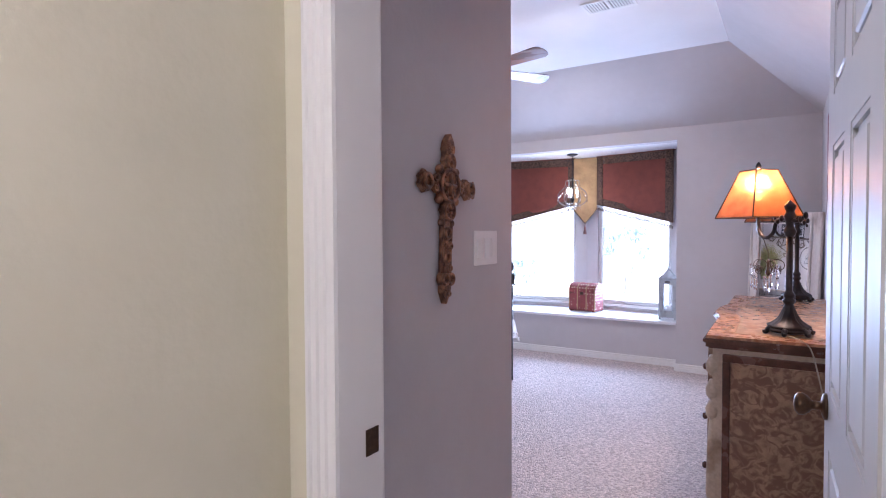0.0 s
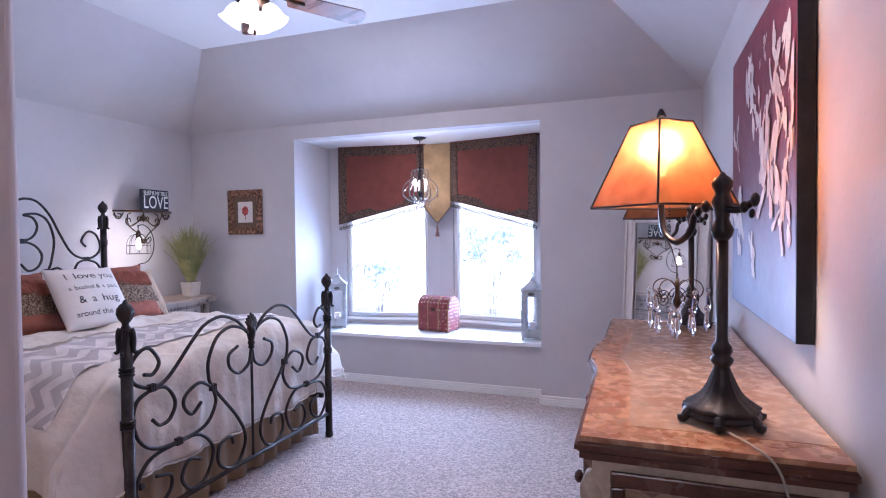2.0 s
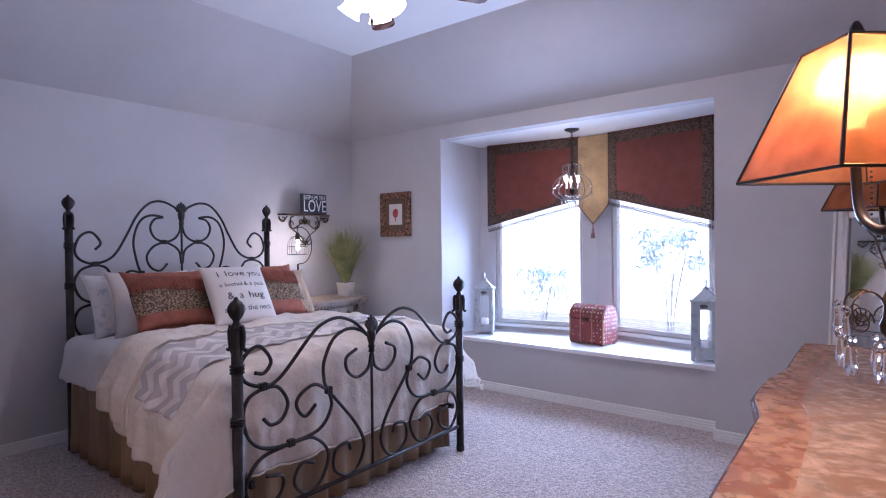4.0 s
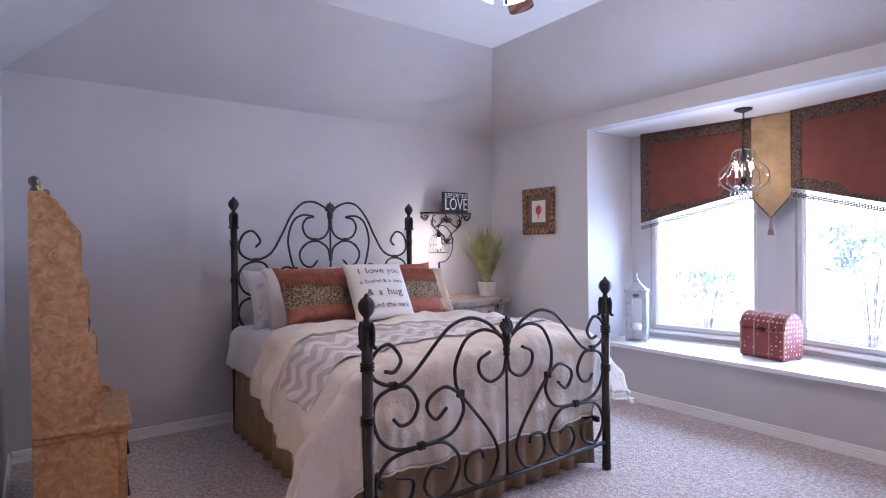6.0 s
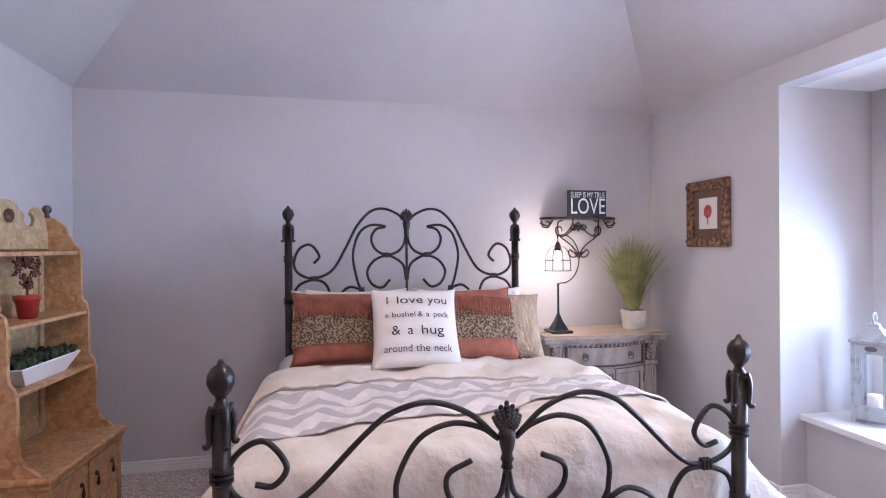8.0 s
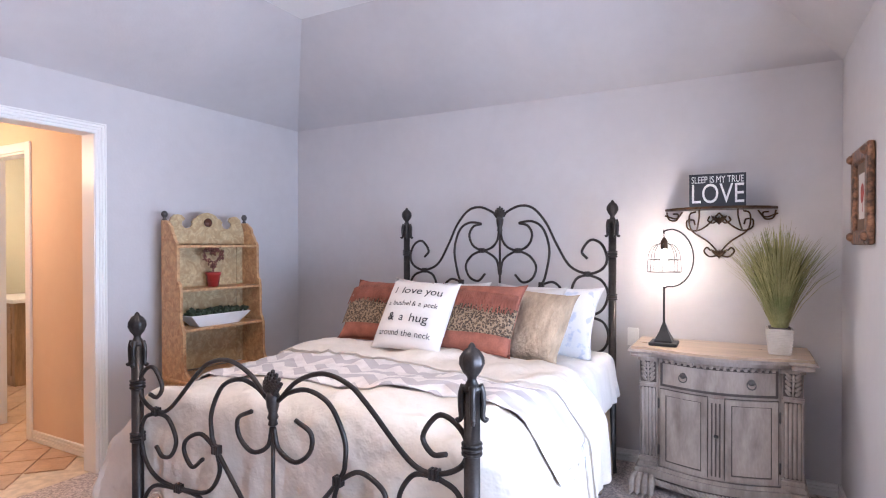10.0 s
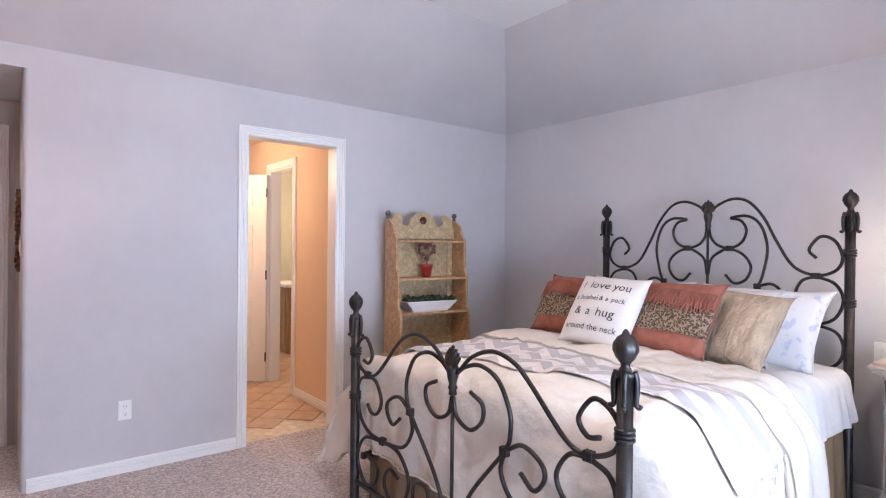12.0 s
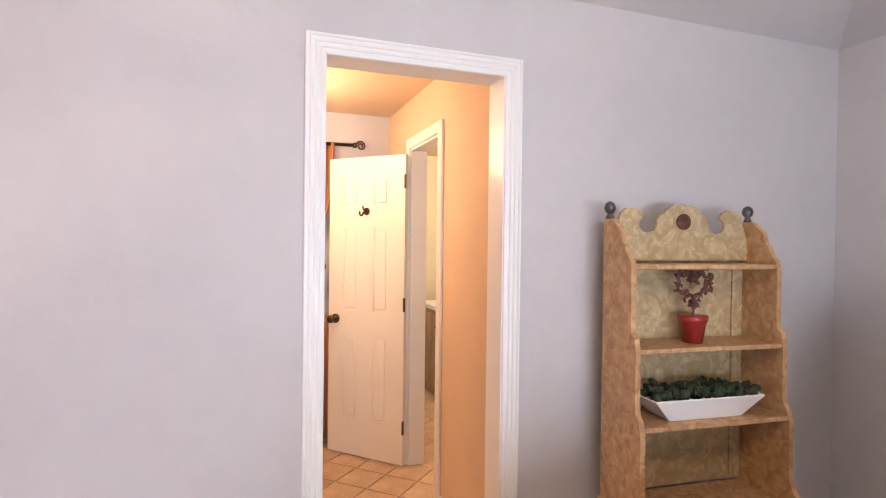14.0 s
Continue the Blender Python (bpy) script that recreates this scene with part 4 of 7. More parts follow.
def fringe_pillow(w, h, t, m, seed):
    ob = thing("pillow", m, "terracotta velvet pillow with leopard band and fringe", "pillow", "pillows on the bed")
    part("cover", pillow_mesh(w, h, t, seed), M_TERRA, ob, smooth=True)
    bm = bmesh.new()
    n, rows = 40, 12
    z0, z1 = -h * 0.28, h * 0.10
    grid = [[bm.verts.new(on_pillow(-w * 0.485 + w * 0.97 * i / n, z0 + (z1 - z0) * j / rows, w, h, t * 1.06, 0.004)) for j in range(rows + 1)] for i in range(n + 1)]
    for a, b in zip(grid, grid[1:]):
        for j in range(rows):
            bm.faces.new((a[j], b[j], b[j + 1], a[j + 1]))
    part("leopard_band", bm, M_LEO, ob, "tan leopard-print band", smooth=True)
    bm = bmesh.new()
    r2 = random.Random(seed * 7)
    for i in range(90):
        x = -w * 0.47 + w * 0.94 * i / 89
        zt, ln = h * 0.29 + 0.012 * math.sin(i * 0.07), r2.uniform(0.08, 0.115)
        pts = [on_pillow(x + r2.uniform(-0.004, 0.004) * k, zt - ln * k / 3, w, h, t * 1.06, 0.009 + 0.006 * r2.random()) for k in range(4)]
        tube(bm, pts, 0.0032, 5)
    tagged(part("fringe", bm, M_TERRA, ob, "terracotta thread fringe", smooth=True), kind="stuff")
    tube(bm2 := bmesh.new(), [on_pillow(-w * 0.48 + w * 0.96 * i / 30, h * 0.27 + 0.004, w, h, t * 1.06, 0.006) for i in range(31)], 0.004, 6)
    part("braid", bm2, M_TERRA, ob, smooth=True)
    piping(w, h, 0.004, M_TERRA, ob)
    return ob


def lean(x, y, z, tilt, turn=0, roll=0):
    """A pillow that faces the bed's foot and leans back."""
    return pose(x, y, z, 0, 0, 90 + turn) @ pose(0, 0, 0, -tilt, roll, 0)


plain_pillow(0.70, 0.46, 0.17, lean(-3.80, 3.86, 0.935, 27), M_SHAM, 2, "white sleeping pillow with blue-grey pattern", M_SHEET)
plain_pillow(0.70, 0.46, 0.17, lean(-3.78, 4.59, 0.935, 30, -5), M_SHAM, 9, "white sleeping pillow with blue-grey pattern", M_SHEET)
plain_pillow(0.62, 0.46, 0.15, lean(-3.65, 3.88, 0.945, 28, 3, 3), M_CANVAS, 4, "white linen pillow behind the cushions", M_CANVAS)
plain_pillow(0.60, 0.44, 0.15, lean(-3.62, 4.47, 0.94, 30, -3, -2), M_CANVAS, 6, "cream linen pillow behind the cushions", M_CANVAS)
plain_pillow(0.44, 0.43, 0.16, lean(-3.375, 4.665, 0.96, 37, -9, 2), M_SHAG, 11, "tan shaggy textured square cushion", None)
fringe_pillow(0.52, 0.41, 0.16, lean(-3.275, 3.80, 0.995, 34, 2, 1), 3)
fringe_pillow(0.52, 0.41, 0.16, lean(-3.215, 4.41, 1.0, 34, -4, -1), 5)
tp = thing("pillow", lean(-3.085, 4.128, 1.01, 33, -2, 1), "white canvas cushion printed with black words", "pillow", "pillows on the bed")
part("cover", pillow_mesh(0.43, 0.42, 0.14, 8, n=30, rumple=0.01, corner=0.07), M_CANVAS, tp, smooth=True)
for body, size, width, z in (("I love you", 0.062, 0.30, 0.115), ("a bushel & a peck", 0.040, 0.30, 0.035), ("& a hug", 0.066, 0.235, -0.045), ("around the neck", 0.046, 0.31, -0.130)):
    for word in words(body, size, width):
        bmesh.ops.triangulate(word, faces=word.faces)
        for v in word.verts:
            v.co = on_pillow(v.co.x, v.co.z + z, 0.43, 0.42, 0.14 * 1.03, 0.004)
        part("word", word, M_INK, tp, "black printed word")

# ---- the dresser side ----


def damask(name, light, dark, scale=9.0, sharp=(0.46, 0.54), rough=0.45, fine=0.12):
    """Painted flourishes: warped bands of two tones, with a fine mottle."""
    m = material(name, light, rough, vary=fine, scale=28, bump=0.05, bump_scale=40)
    nt = m.node_tree
    bs = nt.nodes["Principled BSDF"]
    old = bs.inputs["Base Color"].links[0].from_socket
    tc = nt.nodes.new("ShaderNodeTexCoord")
    n = nt.nodes.new("ShaderNodeTexNoise")
    n.inputs["Scale"].default_value, n.inputs["Detail"].default_value, n.inputs["Distortion"].default_value = scale, 2.5, 1.6
    nt.links.new(tc.outputs["Object"], n.inputs["Vector"])
    rp = nt.nodes.new("ShaderNodeValToRGB")
    rp.color_ramp.elements[0].position, rp.color_ramp.elements[1].position = sharp
    nt.links.new(n.outputs["Fac"], rp.inputs["Fac"])
    mix = nt.nodes.new("ShaderNodeMixRGB")
    nt.links.new(rp.outputs[0], mix.inputs["Fac"])
    nt.links.new(old, mix.inputs["Color1"])
    mix.inputs["Color2"].default_value = (*dark, 1)
    nt.links.new(mix.outputs[0], bs.inputs["Base Color"])
    return m


M_DTOP = damask("ochre_top_marbling", (0.52, 0.345, 0.235), (0.36, 0.205, 0.12), 14, (0.42, 0.64), 0.22, fine=0.2)
M_DBAND = damask("ochre_top_border", (0.48, 0.265, 0.14), (0.29, 0.12, 0.055), 13, (0.46, 0.53), 0.28, fine=0.18)
M_DPANEL = damask("gold_damask_panel", (0.33, 0.205, 0.12), (0.16, 0.08, 0.048), 21, (0.42, 0.58), 0.4)
M_DCREAM = material("worn_cream_paint", (0.46, 0.36, 0.26), 0.45, vary=0.2, scale=7, color2=(0.24, 0.155, 0.09), sharp=(0.30, 0.46))
M_DBROWN = material("red_brown_wood", (0.105, 0.04, 0.024), 0.26, vary=0.25, scale=10, stretch=(1, 0.2, 1))

DT = 0.915
dres = thing("dresser", pose(0, 0, 0), "ochre painted serpentine dresser with damask end panel", "dresser")
front = [(-0.12, 2.99), (-0.125, 3.4), (-0.128, 3.64), (-0.148, 3.74), (-0.166, 3.82), (-0.168, 3.92), (-0.166, 4.05), (-0.15, 4.14), (-0.138, 4.22), (-0.138, 4.5), (-0.138, 4.79)]


def slab(outline, z0, z1):
    return prism(bmesh.new(), outline, z1 - z0, Matrix(((1, 0, 0, 0), (0, 0, 1, 0), (0, 1, 0, z0), (0, 0, 0, 1))))


def ring(dx, z0, z1):
    o = [(x + dx, y + (dx if i == 0 else 0) - (dx if i == len(front) - 1 else 0)) for i, (x, y) in enumerate(front)]
    return slab(o + [(0.412 - max(0, dx) * 0.3, 4.79 - dx), (0.412 - max(0, dx) * 0.3, 2.99 + dx)], z0, z1)


part("top", ring(0.012, DT - 0.012, DT), M_DBAND, dres, "ochre top with a darker figured border")
inner = [(x + 0.115, y) for x, y in front]
inner[0], inner[-1] = (-0.005, 3.10), (-0.02, 4.70)
part("top_panel", slab(inner + [(0.405, 4.70), (0.405, 3.10)], DT, DT + 0.001), M_DTOP, dres, "paler marbled field of the top")
for inset, lo_z, hi_z in ((0.006, 0.016, 0.012), (0.0, 0.028, 0.016), (0.006, 0.033, 0.028), (0.014, 0.036, 0.033), (0.010, 0.050, 0.036), (0.020, 0.056, 0.050)):
    part("top_edge", ring(inset, DT - lo_z, DT - hi_z), M_DBROWN, dres, "red-brown moulded rim")
body_o = [(x + 0.035, y) for x, y in front]
body_o[0], body_o[-1] = (-0.085, 3.03), (-0.105, 4.75)
part("body", slab(body_o + [(0.405, 4.75), (0.405, 3.03)], 0.09, DT - 0.056), M_DCREAM, dres, "worn cream painted body")
part("plinth", slab([(x - 0.01, y) for x, y in body_o] + [(0.408, 4.755), (0.408, 3.02)], 0.05, 0.12), M_DBROWN, dres)
bm = bmesh.new()
for a in ((-0.045, 0.37, 3.018, 3.03, 0.80, 0.835), (-0.045, 0.37, 3.018, 3.03, 0.15, 0.185), (-0.045, -0.015, 3.018, 3.03, 0.185, 0.80), (0.335, 0.37, 3.018, 3.03, 0.185, 0.80)):
    box(bm, *a, bevel=0.004)
part("end_moulding", bm, M_DBROWN, dres, "dark brown panel moulding")
part("end_panel", boxes((-0.015, 0.335, 3.024, 3.031, 0.185, 0.80), bevel=0.003), M_DPANEL, dres, "gold panel with brown damask flourishes")
for y in (3.06, 4.72):
    for x in (-0.06, 0.37):
        part("foot", lathe(bmesh.new(), [(0.02, 0), (0.032, 0.01), (0.036, 0.03), (0.024, 0.05)], 14, pose(x, y, 0)), M_DBROWN, dres, smooth=True)
for k, (ya, yb) in enumerate(((3.08, 3.62), (3.70, 4.16), (4.24, 4.70))):
    for za, zb in ((0.14, 0.37), (0.385, 0.60), (0.615, 0.845)):
        x = -0.098 if k != 1 else -0.138
        d = part("drawer", boxes((x - 0.012, x + 0.02, ya, yb, za, zb), bevel=0.006), M_DPANEL, dres, "gold damask drawer front")
        for q in ((0.25, 0.75) if k != 1 else (0.5,)):
            y = ya + (yb - ya) * q
            part("knob", lathe(bmesh.new(), [(0.006, 0), (0.006, 0.012), (0.015, 0.018), (0.017, 0.026), (0.01, 0.034)], 12, pose(x - 0.012, y, (za + zb) / 2, 0, -90, 0)), M_DBROWN, d, smooth=True)
bm = bmesh.new()
for z in (0.78, 0.67, 0.58):
    lathe(bm, [(0.012, z - 0.05), (0.028, z - 0.03), (0.03, z), (0.018, z + 0.03), (0.014, z + 0.04)], 14, pose(-0.085, 3.05, 0))
lathe(bm, [(0.018, 0.12), (0.026, 0.2), (0.022, 0.4), (0.014, 0.53)], 14, pose(-0.085, 3.05, 0))
part("corner_turning", bm, M_DCREAM, dres, "turned corner post", smooth=True)

# swing-arm lamps with parchment shades
M_LAMPIRON = material("dark_bronze_resin", (0.026, 0.018, 0.016), 0.38, 0.3, vary=0.3, scale=16, bump=0.25, bump_scale=50)


def parchment(name, glow):
    """Amber mica: light shines through it."""
    m = bpy.data.materials.new(name)
    m.use_nodes = True
    nt = m.node_tree
    b = nt.nodes["Principled BSDF"]
    tc = nt.nodes.new("ShaderNodeTexCoord")
    n = nt.nodes.new("ShaderNodeTexNoise")
    n.inputs["Scale"].default_value, n.inputs["Detail"].default_value = 18, 8
    nt.links.new(tc.outputs["Object"], n.inputs["Vector"])
    rp = nt.nodes.new("ShaderNodeValToRGB")
    rp.color_ramp.elements[0].position, rp.color_ramp.elements[1].position = 0.3, 0.75
    rp.color_ramp.elements[0].color, rp.color_ramp.elements[1].color = (0.28, 0.10, 0.04, 1), (0.56, 0.26, 0.12, 1)
    nt.links.new(n.outputs["Fac"], rp.inputs["Fac"])
    nt.links.new(rp.outputs[0], b.inputs["Base Color"])
    b.inputs["Roughness"].default_value = 0.35
    tr = nt.nodes.new("ShaderNodeBsdfTranslucent")
    nt.links.new(rp.outputs[0], tr.inputs["Color"])
    mx = nt.nodes.new("ShaderNodeMixShader")
    mx.inputs["Fac"].default_value = glow
    nt.links.new(b.outputs[0], mx.inputs[1])
    # part of the light goes straight on, so that the bulb shows as a bright patch
    rf = nt.nodes.new("ShaderNodeBsdfRefraction")
    rf.inputs["Color"].default_value, rf.inputs["Roughness"].default_value, rf.inputs["IOR"].default_value = (0.70, 0.44, 0.22, 1), 0.85, 1.25
    m2 = nt.nodes.new("ShaderNodeMixShader")
    m2.inputs["Fac"].default_value = 0.55
    nt.links.new(tr.outputs[0], m2.inputs[1])
    nt.links.new(rf.outputs[0], m2.inputs[2])
    clear = nt.nodes.new("ShaderNodeBsdfTransparent")
    clear.inputs["Color"].default_value = (1.0, 0.70, 0.42, 1)
    m3 = nt.nodes.new("ShaderNodeMixShader")
    m3.inputs["Fac"].default_value = 0.65
    nt.links.new(m2.outputs[0], m3.inputs[1])
    nt.links.new(clear.outputs[0], m3.inputs[2])
    nt.links.new(m3.outputs[0], mx.inputs[2])
    nt.links.new(mx.outputs[0], nt.nodes["Material Output"].inputs["Surface"])
    return m


M_PARCH = parchment("amber_parchment", 0.8)
M_BULB = glowing("lit_bulb", (1.0, 0.75, 0.42), 8)


def arm_lamp(m, energy, lit=True):
    """Local frame: the post stands at the origin; the shade hangs over (sx, sy)."""
    ob = thing("table_lamp", m, "dark bronze swing-arm lamp with an amber parchment shade", "lamp", "lamps on the dresser")
    base = part("base", lathe(bmesh.new(), [(0.069, 0.012), (0.080, 0.018), (0.082, 0.024), (0.076, 0.028), (0.076, 0.032), (0.080, 0.036), (0.074, 0.042), (0.062, 0.05), (0.047, 0.062), (0.036, 0.076), (0.028, 0.094), (0.0215, 0.112), (0.019, 0.126), (0.017, 0.134), (0.023, 0.142), (0.025, 0.151), (0.018, 0.160), (0.023, 0.170), (0.021, 0.182), (0.0145, 0.19), (0.0128, 0.20), (0.0128, 0.43)], 32, squash=lambda a, z: 1 + (0.13 * math.cos(14 * a) if 0.04 < z < 0.12 else 0)), M_LAMPIRON, ob, smooth=True)
    for k in range(6):
        a = radians(60 * k + 20)
        bm = bmesh.new()
        tube(bm, spline([(math.cos(a) * q, math.sin(a) * q, z) for q, z in ((0.060, 0.028), (0.078, 0.026), (0.086, 0.013), (0.093, 0.011), (0.095, 0.02))], 4), 0.012, 8, 0.008)
        part("foot", bm, M_LAMPIRON, base, smooth=True)
    part("finial", lathe(bmesh.new(), [(0.0135, 0.43), (0.021, 0.44), (0.025, 0.455), (0.018, 0.47), (0.0145, 0.48), (0.018, 0.50), (0.024, 0.52), (0.018, 0.535), (0.016, 0.543), (0.021, 0.553), (0.024, 0.566), (0.016, 0.577), (0.009, 0.582), (0.004, 0.59)], 18), M_LAMPIRON, ob, smooth=True)
    sx, sy = -0.125, 0.16
    zb = 0.52
    d = Vector((sx, sy, 0)).normalized()
    arm = [(-d * 0.085) + Vector((0, 0, 0.515)), (-d * 0.045) + Vector((0, 0, 0.50)), Vector((0, 0, 0.505)), d * 0.05 + Vector((0, 0, 0.51)), d * 0.085 + Vector((0, 0, 0.49)), d * 0.10 + Vector((0, 0, 0.45)), d * 0.145 + Vector((0, 0, 0.425)), d * 0.19 + Vector((0, 0, 0.45)), d * 0.203 + Vector((0, 0, 0.52)), d * 0.203 + Vector((0, 0, 0.60))]
    part("arm", tube(bmesh.new(), spline(arm, 6), 0.0085, 8), M_LAMPIRON, ob, smooth=True)
    for q, z, r in ((0.05, 0.512, 0.016), (0.075, 0.5, 0.013), (-0.06, 0.505, 0.014), (-0.088, 0.52, 0.014), (-0.08, 0.49, 0.01), (0.09, 0.515, 0.01)):
        bm = bmesh.new()
        bmesh.ops.create_icosphere(bm, subdivisions=2, radius=r, matrix=Matrix.Translation(d * q + Vector((0, 0, z))) @ Matrix.Rotation(q * 30, 4, "X") @ Matrix.Diagonal((0.7, 1.0, 1.25, 1)))
        part("leaf_ornament", bm, M_LAMPIRON, ob, smooth=True)
    # four parchment faces in a metal frame
    turn = radians(-94)
    low = [Vector((sx + 0.18 * math.cos(turn + k * math.pi / 2), sy + 0.18 * math.sin(turn + k * math.pi / 2), zb)) for k in range(4)]
    top = [Vector((sx + 0.076 * math.cos(turn + k * math.pi / 2), sy + 0.076 * math.sin(turn + k * math.pi / 2), zb + 0.222)) for k in range(4)]
    shade = None
    bm = bmesh.new()
    for k in range(4):
        j = (k + 1) % 4
        bm.faces.new([bm.verts.new(p) for p in (low[k], low[j], top[j], top[k])])
    bmesh.ops.remove_doubles(bm, verts=bm.verts, dist=1e-5)
    shade = part("shade", bm, M_PARCH, ob, "amber parchment shade, glowing")
    shade.modifiers.new("thick", "SOLIDIFY").thickness = 0.0015
    bm = bmesh.new()
    for k in range(4):
        j = (k + 1) % 4
        for a, b in ((low[k], low[j]), (top[k], top[j]), (low[k], top[k])):
            tube(bm, [a, (a + b) / 2, b], 0.0032, 6)
    part("wire_frame", bm, M_LAMPIRON, shade, "dark metal edging")
    bm = bmesh.new()
    for k in range(4):
        tube(bm, [top[k], (sx, sy, zb + 0.222)], 0.002, 5)
    lathe(bm, [(0.006, 0.6), (0.006, zb + 0.228), (0.011, zb + 0.234), (0.013, zb + 0.242), (0.008, zb + 0.255), (0.004, zb + 0.262)], 12, pose(sx, sy, 0))
    part("shade_finial", bm, M_LAMPIRON, shade)
    part("bulb", lathe(bmesh.new(), [(0.012, 0.60), (0.014, 0.615), (0.026, 0.645), (0.03, 0.665), (0.024, 0.685), (0.008, 0.695)], 16, pose(sx, sy, 0)), M_BULB if lit else M_SHEET, ob, "lit bulb" if lit else "", smooth=True)
    bm = bmesh.new()
    for k in range(16):
        bmesh.ops.create_icosphere(bm, subdivisions=1, radius=0.0026, matrix=Matrix.Translation((sx + 0.02, sy, 0.57 - k * 0.009)))
    tagged(part("pull_chain", bm, M_LAMPIRON, ob), kind="stuff")
    if lit:
        lamp("table_lamp_light", "POINT", m @ Matrix.Translation((sx, sy, 0.675)), energy, (1.0, 0.70, 0.42), radius=0.045)
    return ob


LAMP_SIZE = Matrix.Diagonal((1.03, 1.03, 1.0, 1))
arm_lamp(pose(0.199, 3.195, DT) @ LAMP_SIZE, 54)
arm_lamp(pose(0.24, 4.62, DT) @ LAMP_SIZE, 0, lit=False)
cord = [(0.20, 3.11, DT + 0.006), (0.24, 3.02, DT + 0.008), (0.275, 2.985, DT - 0.02), (0.30, 2.975, 0.80), (0.325, 2.98, 0.66), (0.345, 2.985, 0.45), (0.38, 3.0, 0.2), (0.40, 2.98, 0.02)]
tagged(part("lamp_cord", tube(bmesh.new(), spline(cord, 6), 0.0028, 6), material("clear_cord", (0.42, 0.36, 0.27), 0.4, vary=0.1), smooth=True), "pale lamp cord hanging over the dresser end", "cord")

# crystal ornament on the lamp's arm


def crystal_drop(bm, x, y, z, s=1.0):
    """A bead and a long faceted drop that hang from z."""
    bmesh.ops.create_icosphere(bm, subdivisions=1, radius=0.0085 * s, matrix=Matrix.Translation((x, y, z - 0.009 * s)))
    lathe(bm, [(0.001, z - 0.02 * s), (0.005 * s, z - 0.027 * s), (0.0085 * s, z - 0.06 * s), (0.0075 * s, z - 0.068 * s), (0.0005, z - 0.085 * s)], 6, pose(x, y, 0))


co = thing("crystal_ornament", pose(0.112, 3.40, 0.165) @ Matrix.Diagonal((0.85, 0.85, 0.85, 1)), "wire scroll ornament with clear crystal drops", "ornament")
part("hanging_wire", tube(bmesh.new(), [(0, 0, 1.24), (0, 0, 1.30), (-0.02, -0.03, 1.37), (-0.045, -0.08, 1.40)], 0.002, 6), M_BRONZE, co, smooth=True)
for k in range(5):
    a = radians(72 * k + 10)
    c, s = math.cos(a), math.sin(a)
    sp = [(0, 0, 1.19)] + [(c * (0.05 + q[0]), s * (0.05 + q[0]), 1.22 + q[2]) for q in spiral(0, 0, 0.05, 0.012, 190, -160, 20)]
    part("wire_scroll", tube(bmesh.new(), spline(sp, 3), 0.002, 5), M_BRONZE, co, "bronze wire scroll", smooth=True)
    sp = [(c * 0.06 + -s * q[0], s * 0.06 + c * q[0], 1.2 + q[2]) for q in spiral(0, 0, 0.03, 0.006, 0, 720, 40)]
    part("wire_scroll", tube(bmesh.new(), sp, 0.0018, 5), M_BRONZE, co, smooth=True)
part("hub", lathe(bmesh.new(), [(0.003, 1.165), (0.011, 1.175), (0.014, 1.19), (0.008, 1.205), (0.006, 1.23), (0.010, 1.24), (0.003, 1.26)], 14), M_BRONZE, co, smooth=True)
for k in range(5):
    a = radians(72 * k + 10)
    for rr, z in ((0.095, 1.235), (0.09, 1.175), (0.055, 1.165)):
        bm = bmesh.new()
        crystal_drop(bm, rr * math.cos(a + (0.5 if rr < 0.06 else 0)), rr * math.sin(a + (0.5 if rr < 0.06 else 0)), z)
        part("crystal_drop", bm, M_CRYSTAL, co)
bm = bmesh.new()
crystal_drop(bm, 0, 0, 1.165, 1.2)
part("crystal_drop", bm, M_CRYSTAL, co)

# canvas painting


def canvas_paint():
    """White blossoms with petals on a field that goes from wine red to slate blue."""
    m = material("painted_canvas", (0.2, 0.03, 0.04), 0.45, vary=0.05, scale=20, bump=0.2, bump_scale=160, dist=0.001)
    nt = m.node_tree
    bs = nt.nodes["Principled BSDF"]
    tc = nt.nodes.new("ShaderNodeTexCoord")
    sep = nt.nodes.new("ShaderNodeSeparateXYZ")
    nt.links.new(tc.outputs["Object"], sep.inputs[0])
    warp = nt.nodes.new("ShaderNodeTexNoise")
    warp.inputs["Scale"].default_value = 3
    nt.links.new(tc.outputs["Object"], warp.inputs["Vector"])
    ad = nt.nodes.new("ShaderNodeMath")
    ad.operation = "MULTIPLY_ADD"
    nt.links.new(warp.outputs["Fac"], ad.inputs[0])
    ad.inputs[1].default_value = 0.35
    nt.links.new(sep.outputs["Z"], ad.inputs[2])
    rp = nt.nodes.new("ShaderNodeValToRGB")
    e = rp.color_ramp.elements
    e[0].position, e[0].color = 0.26, (0.17, 0.20, 0.34, 1)
    e[1].position, e[1].color = 0.95, (0.15, 0.012, 0.03, 1)
    q = e.new(0.52)
    q.color = (0.13, 0.075, 0.14, 1)
    q = e.new(0.66)
    q.color = (0.11, 0.02, 0.045, 1)
    nt.links.new(ad.outputs[0], rp.inputs["Fac"])
    nt.links.new(rp.outputs[0], bs.inputs["Base Color"])
    return m


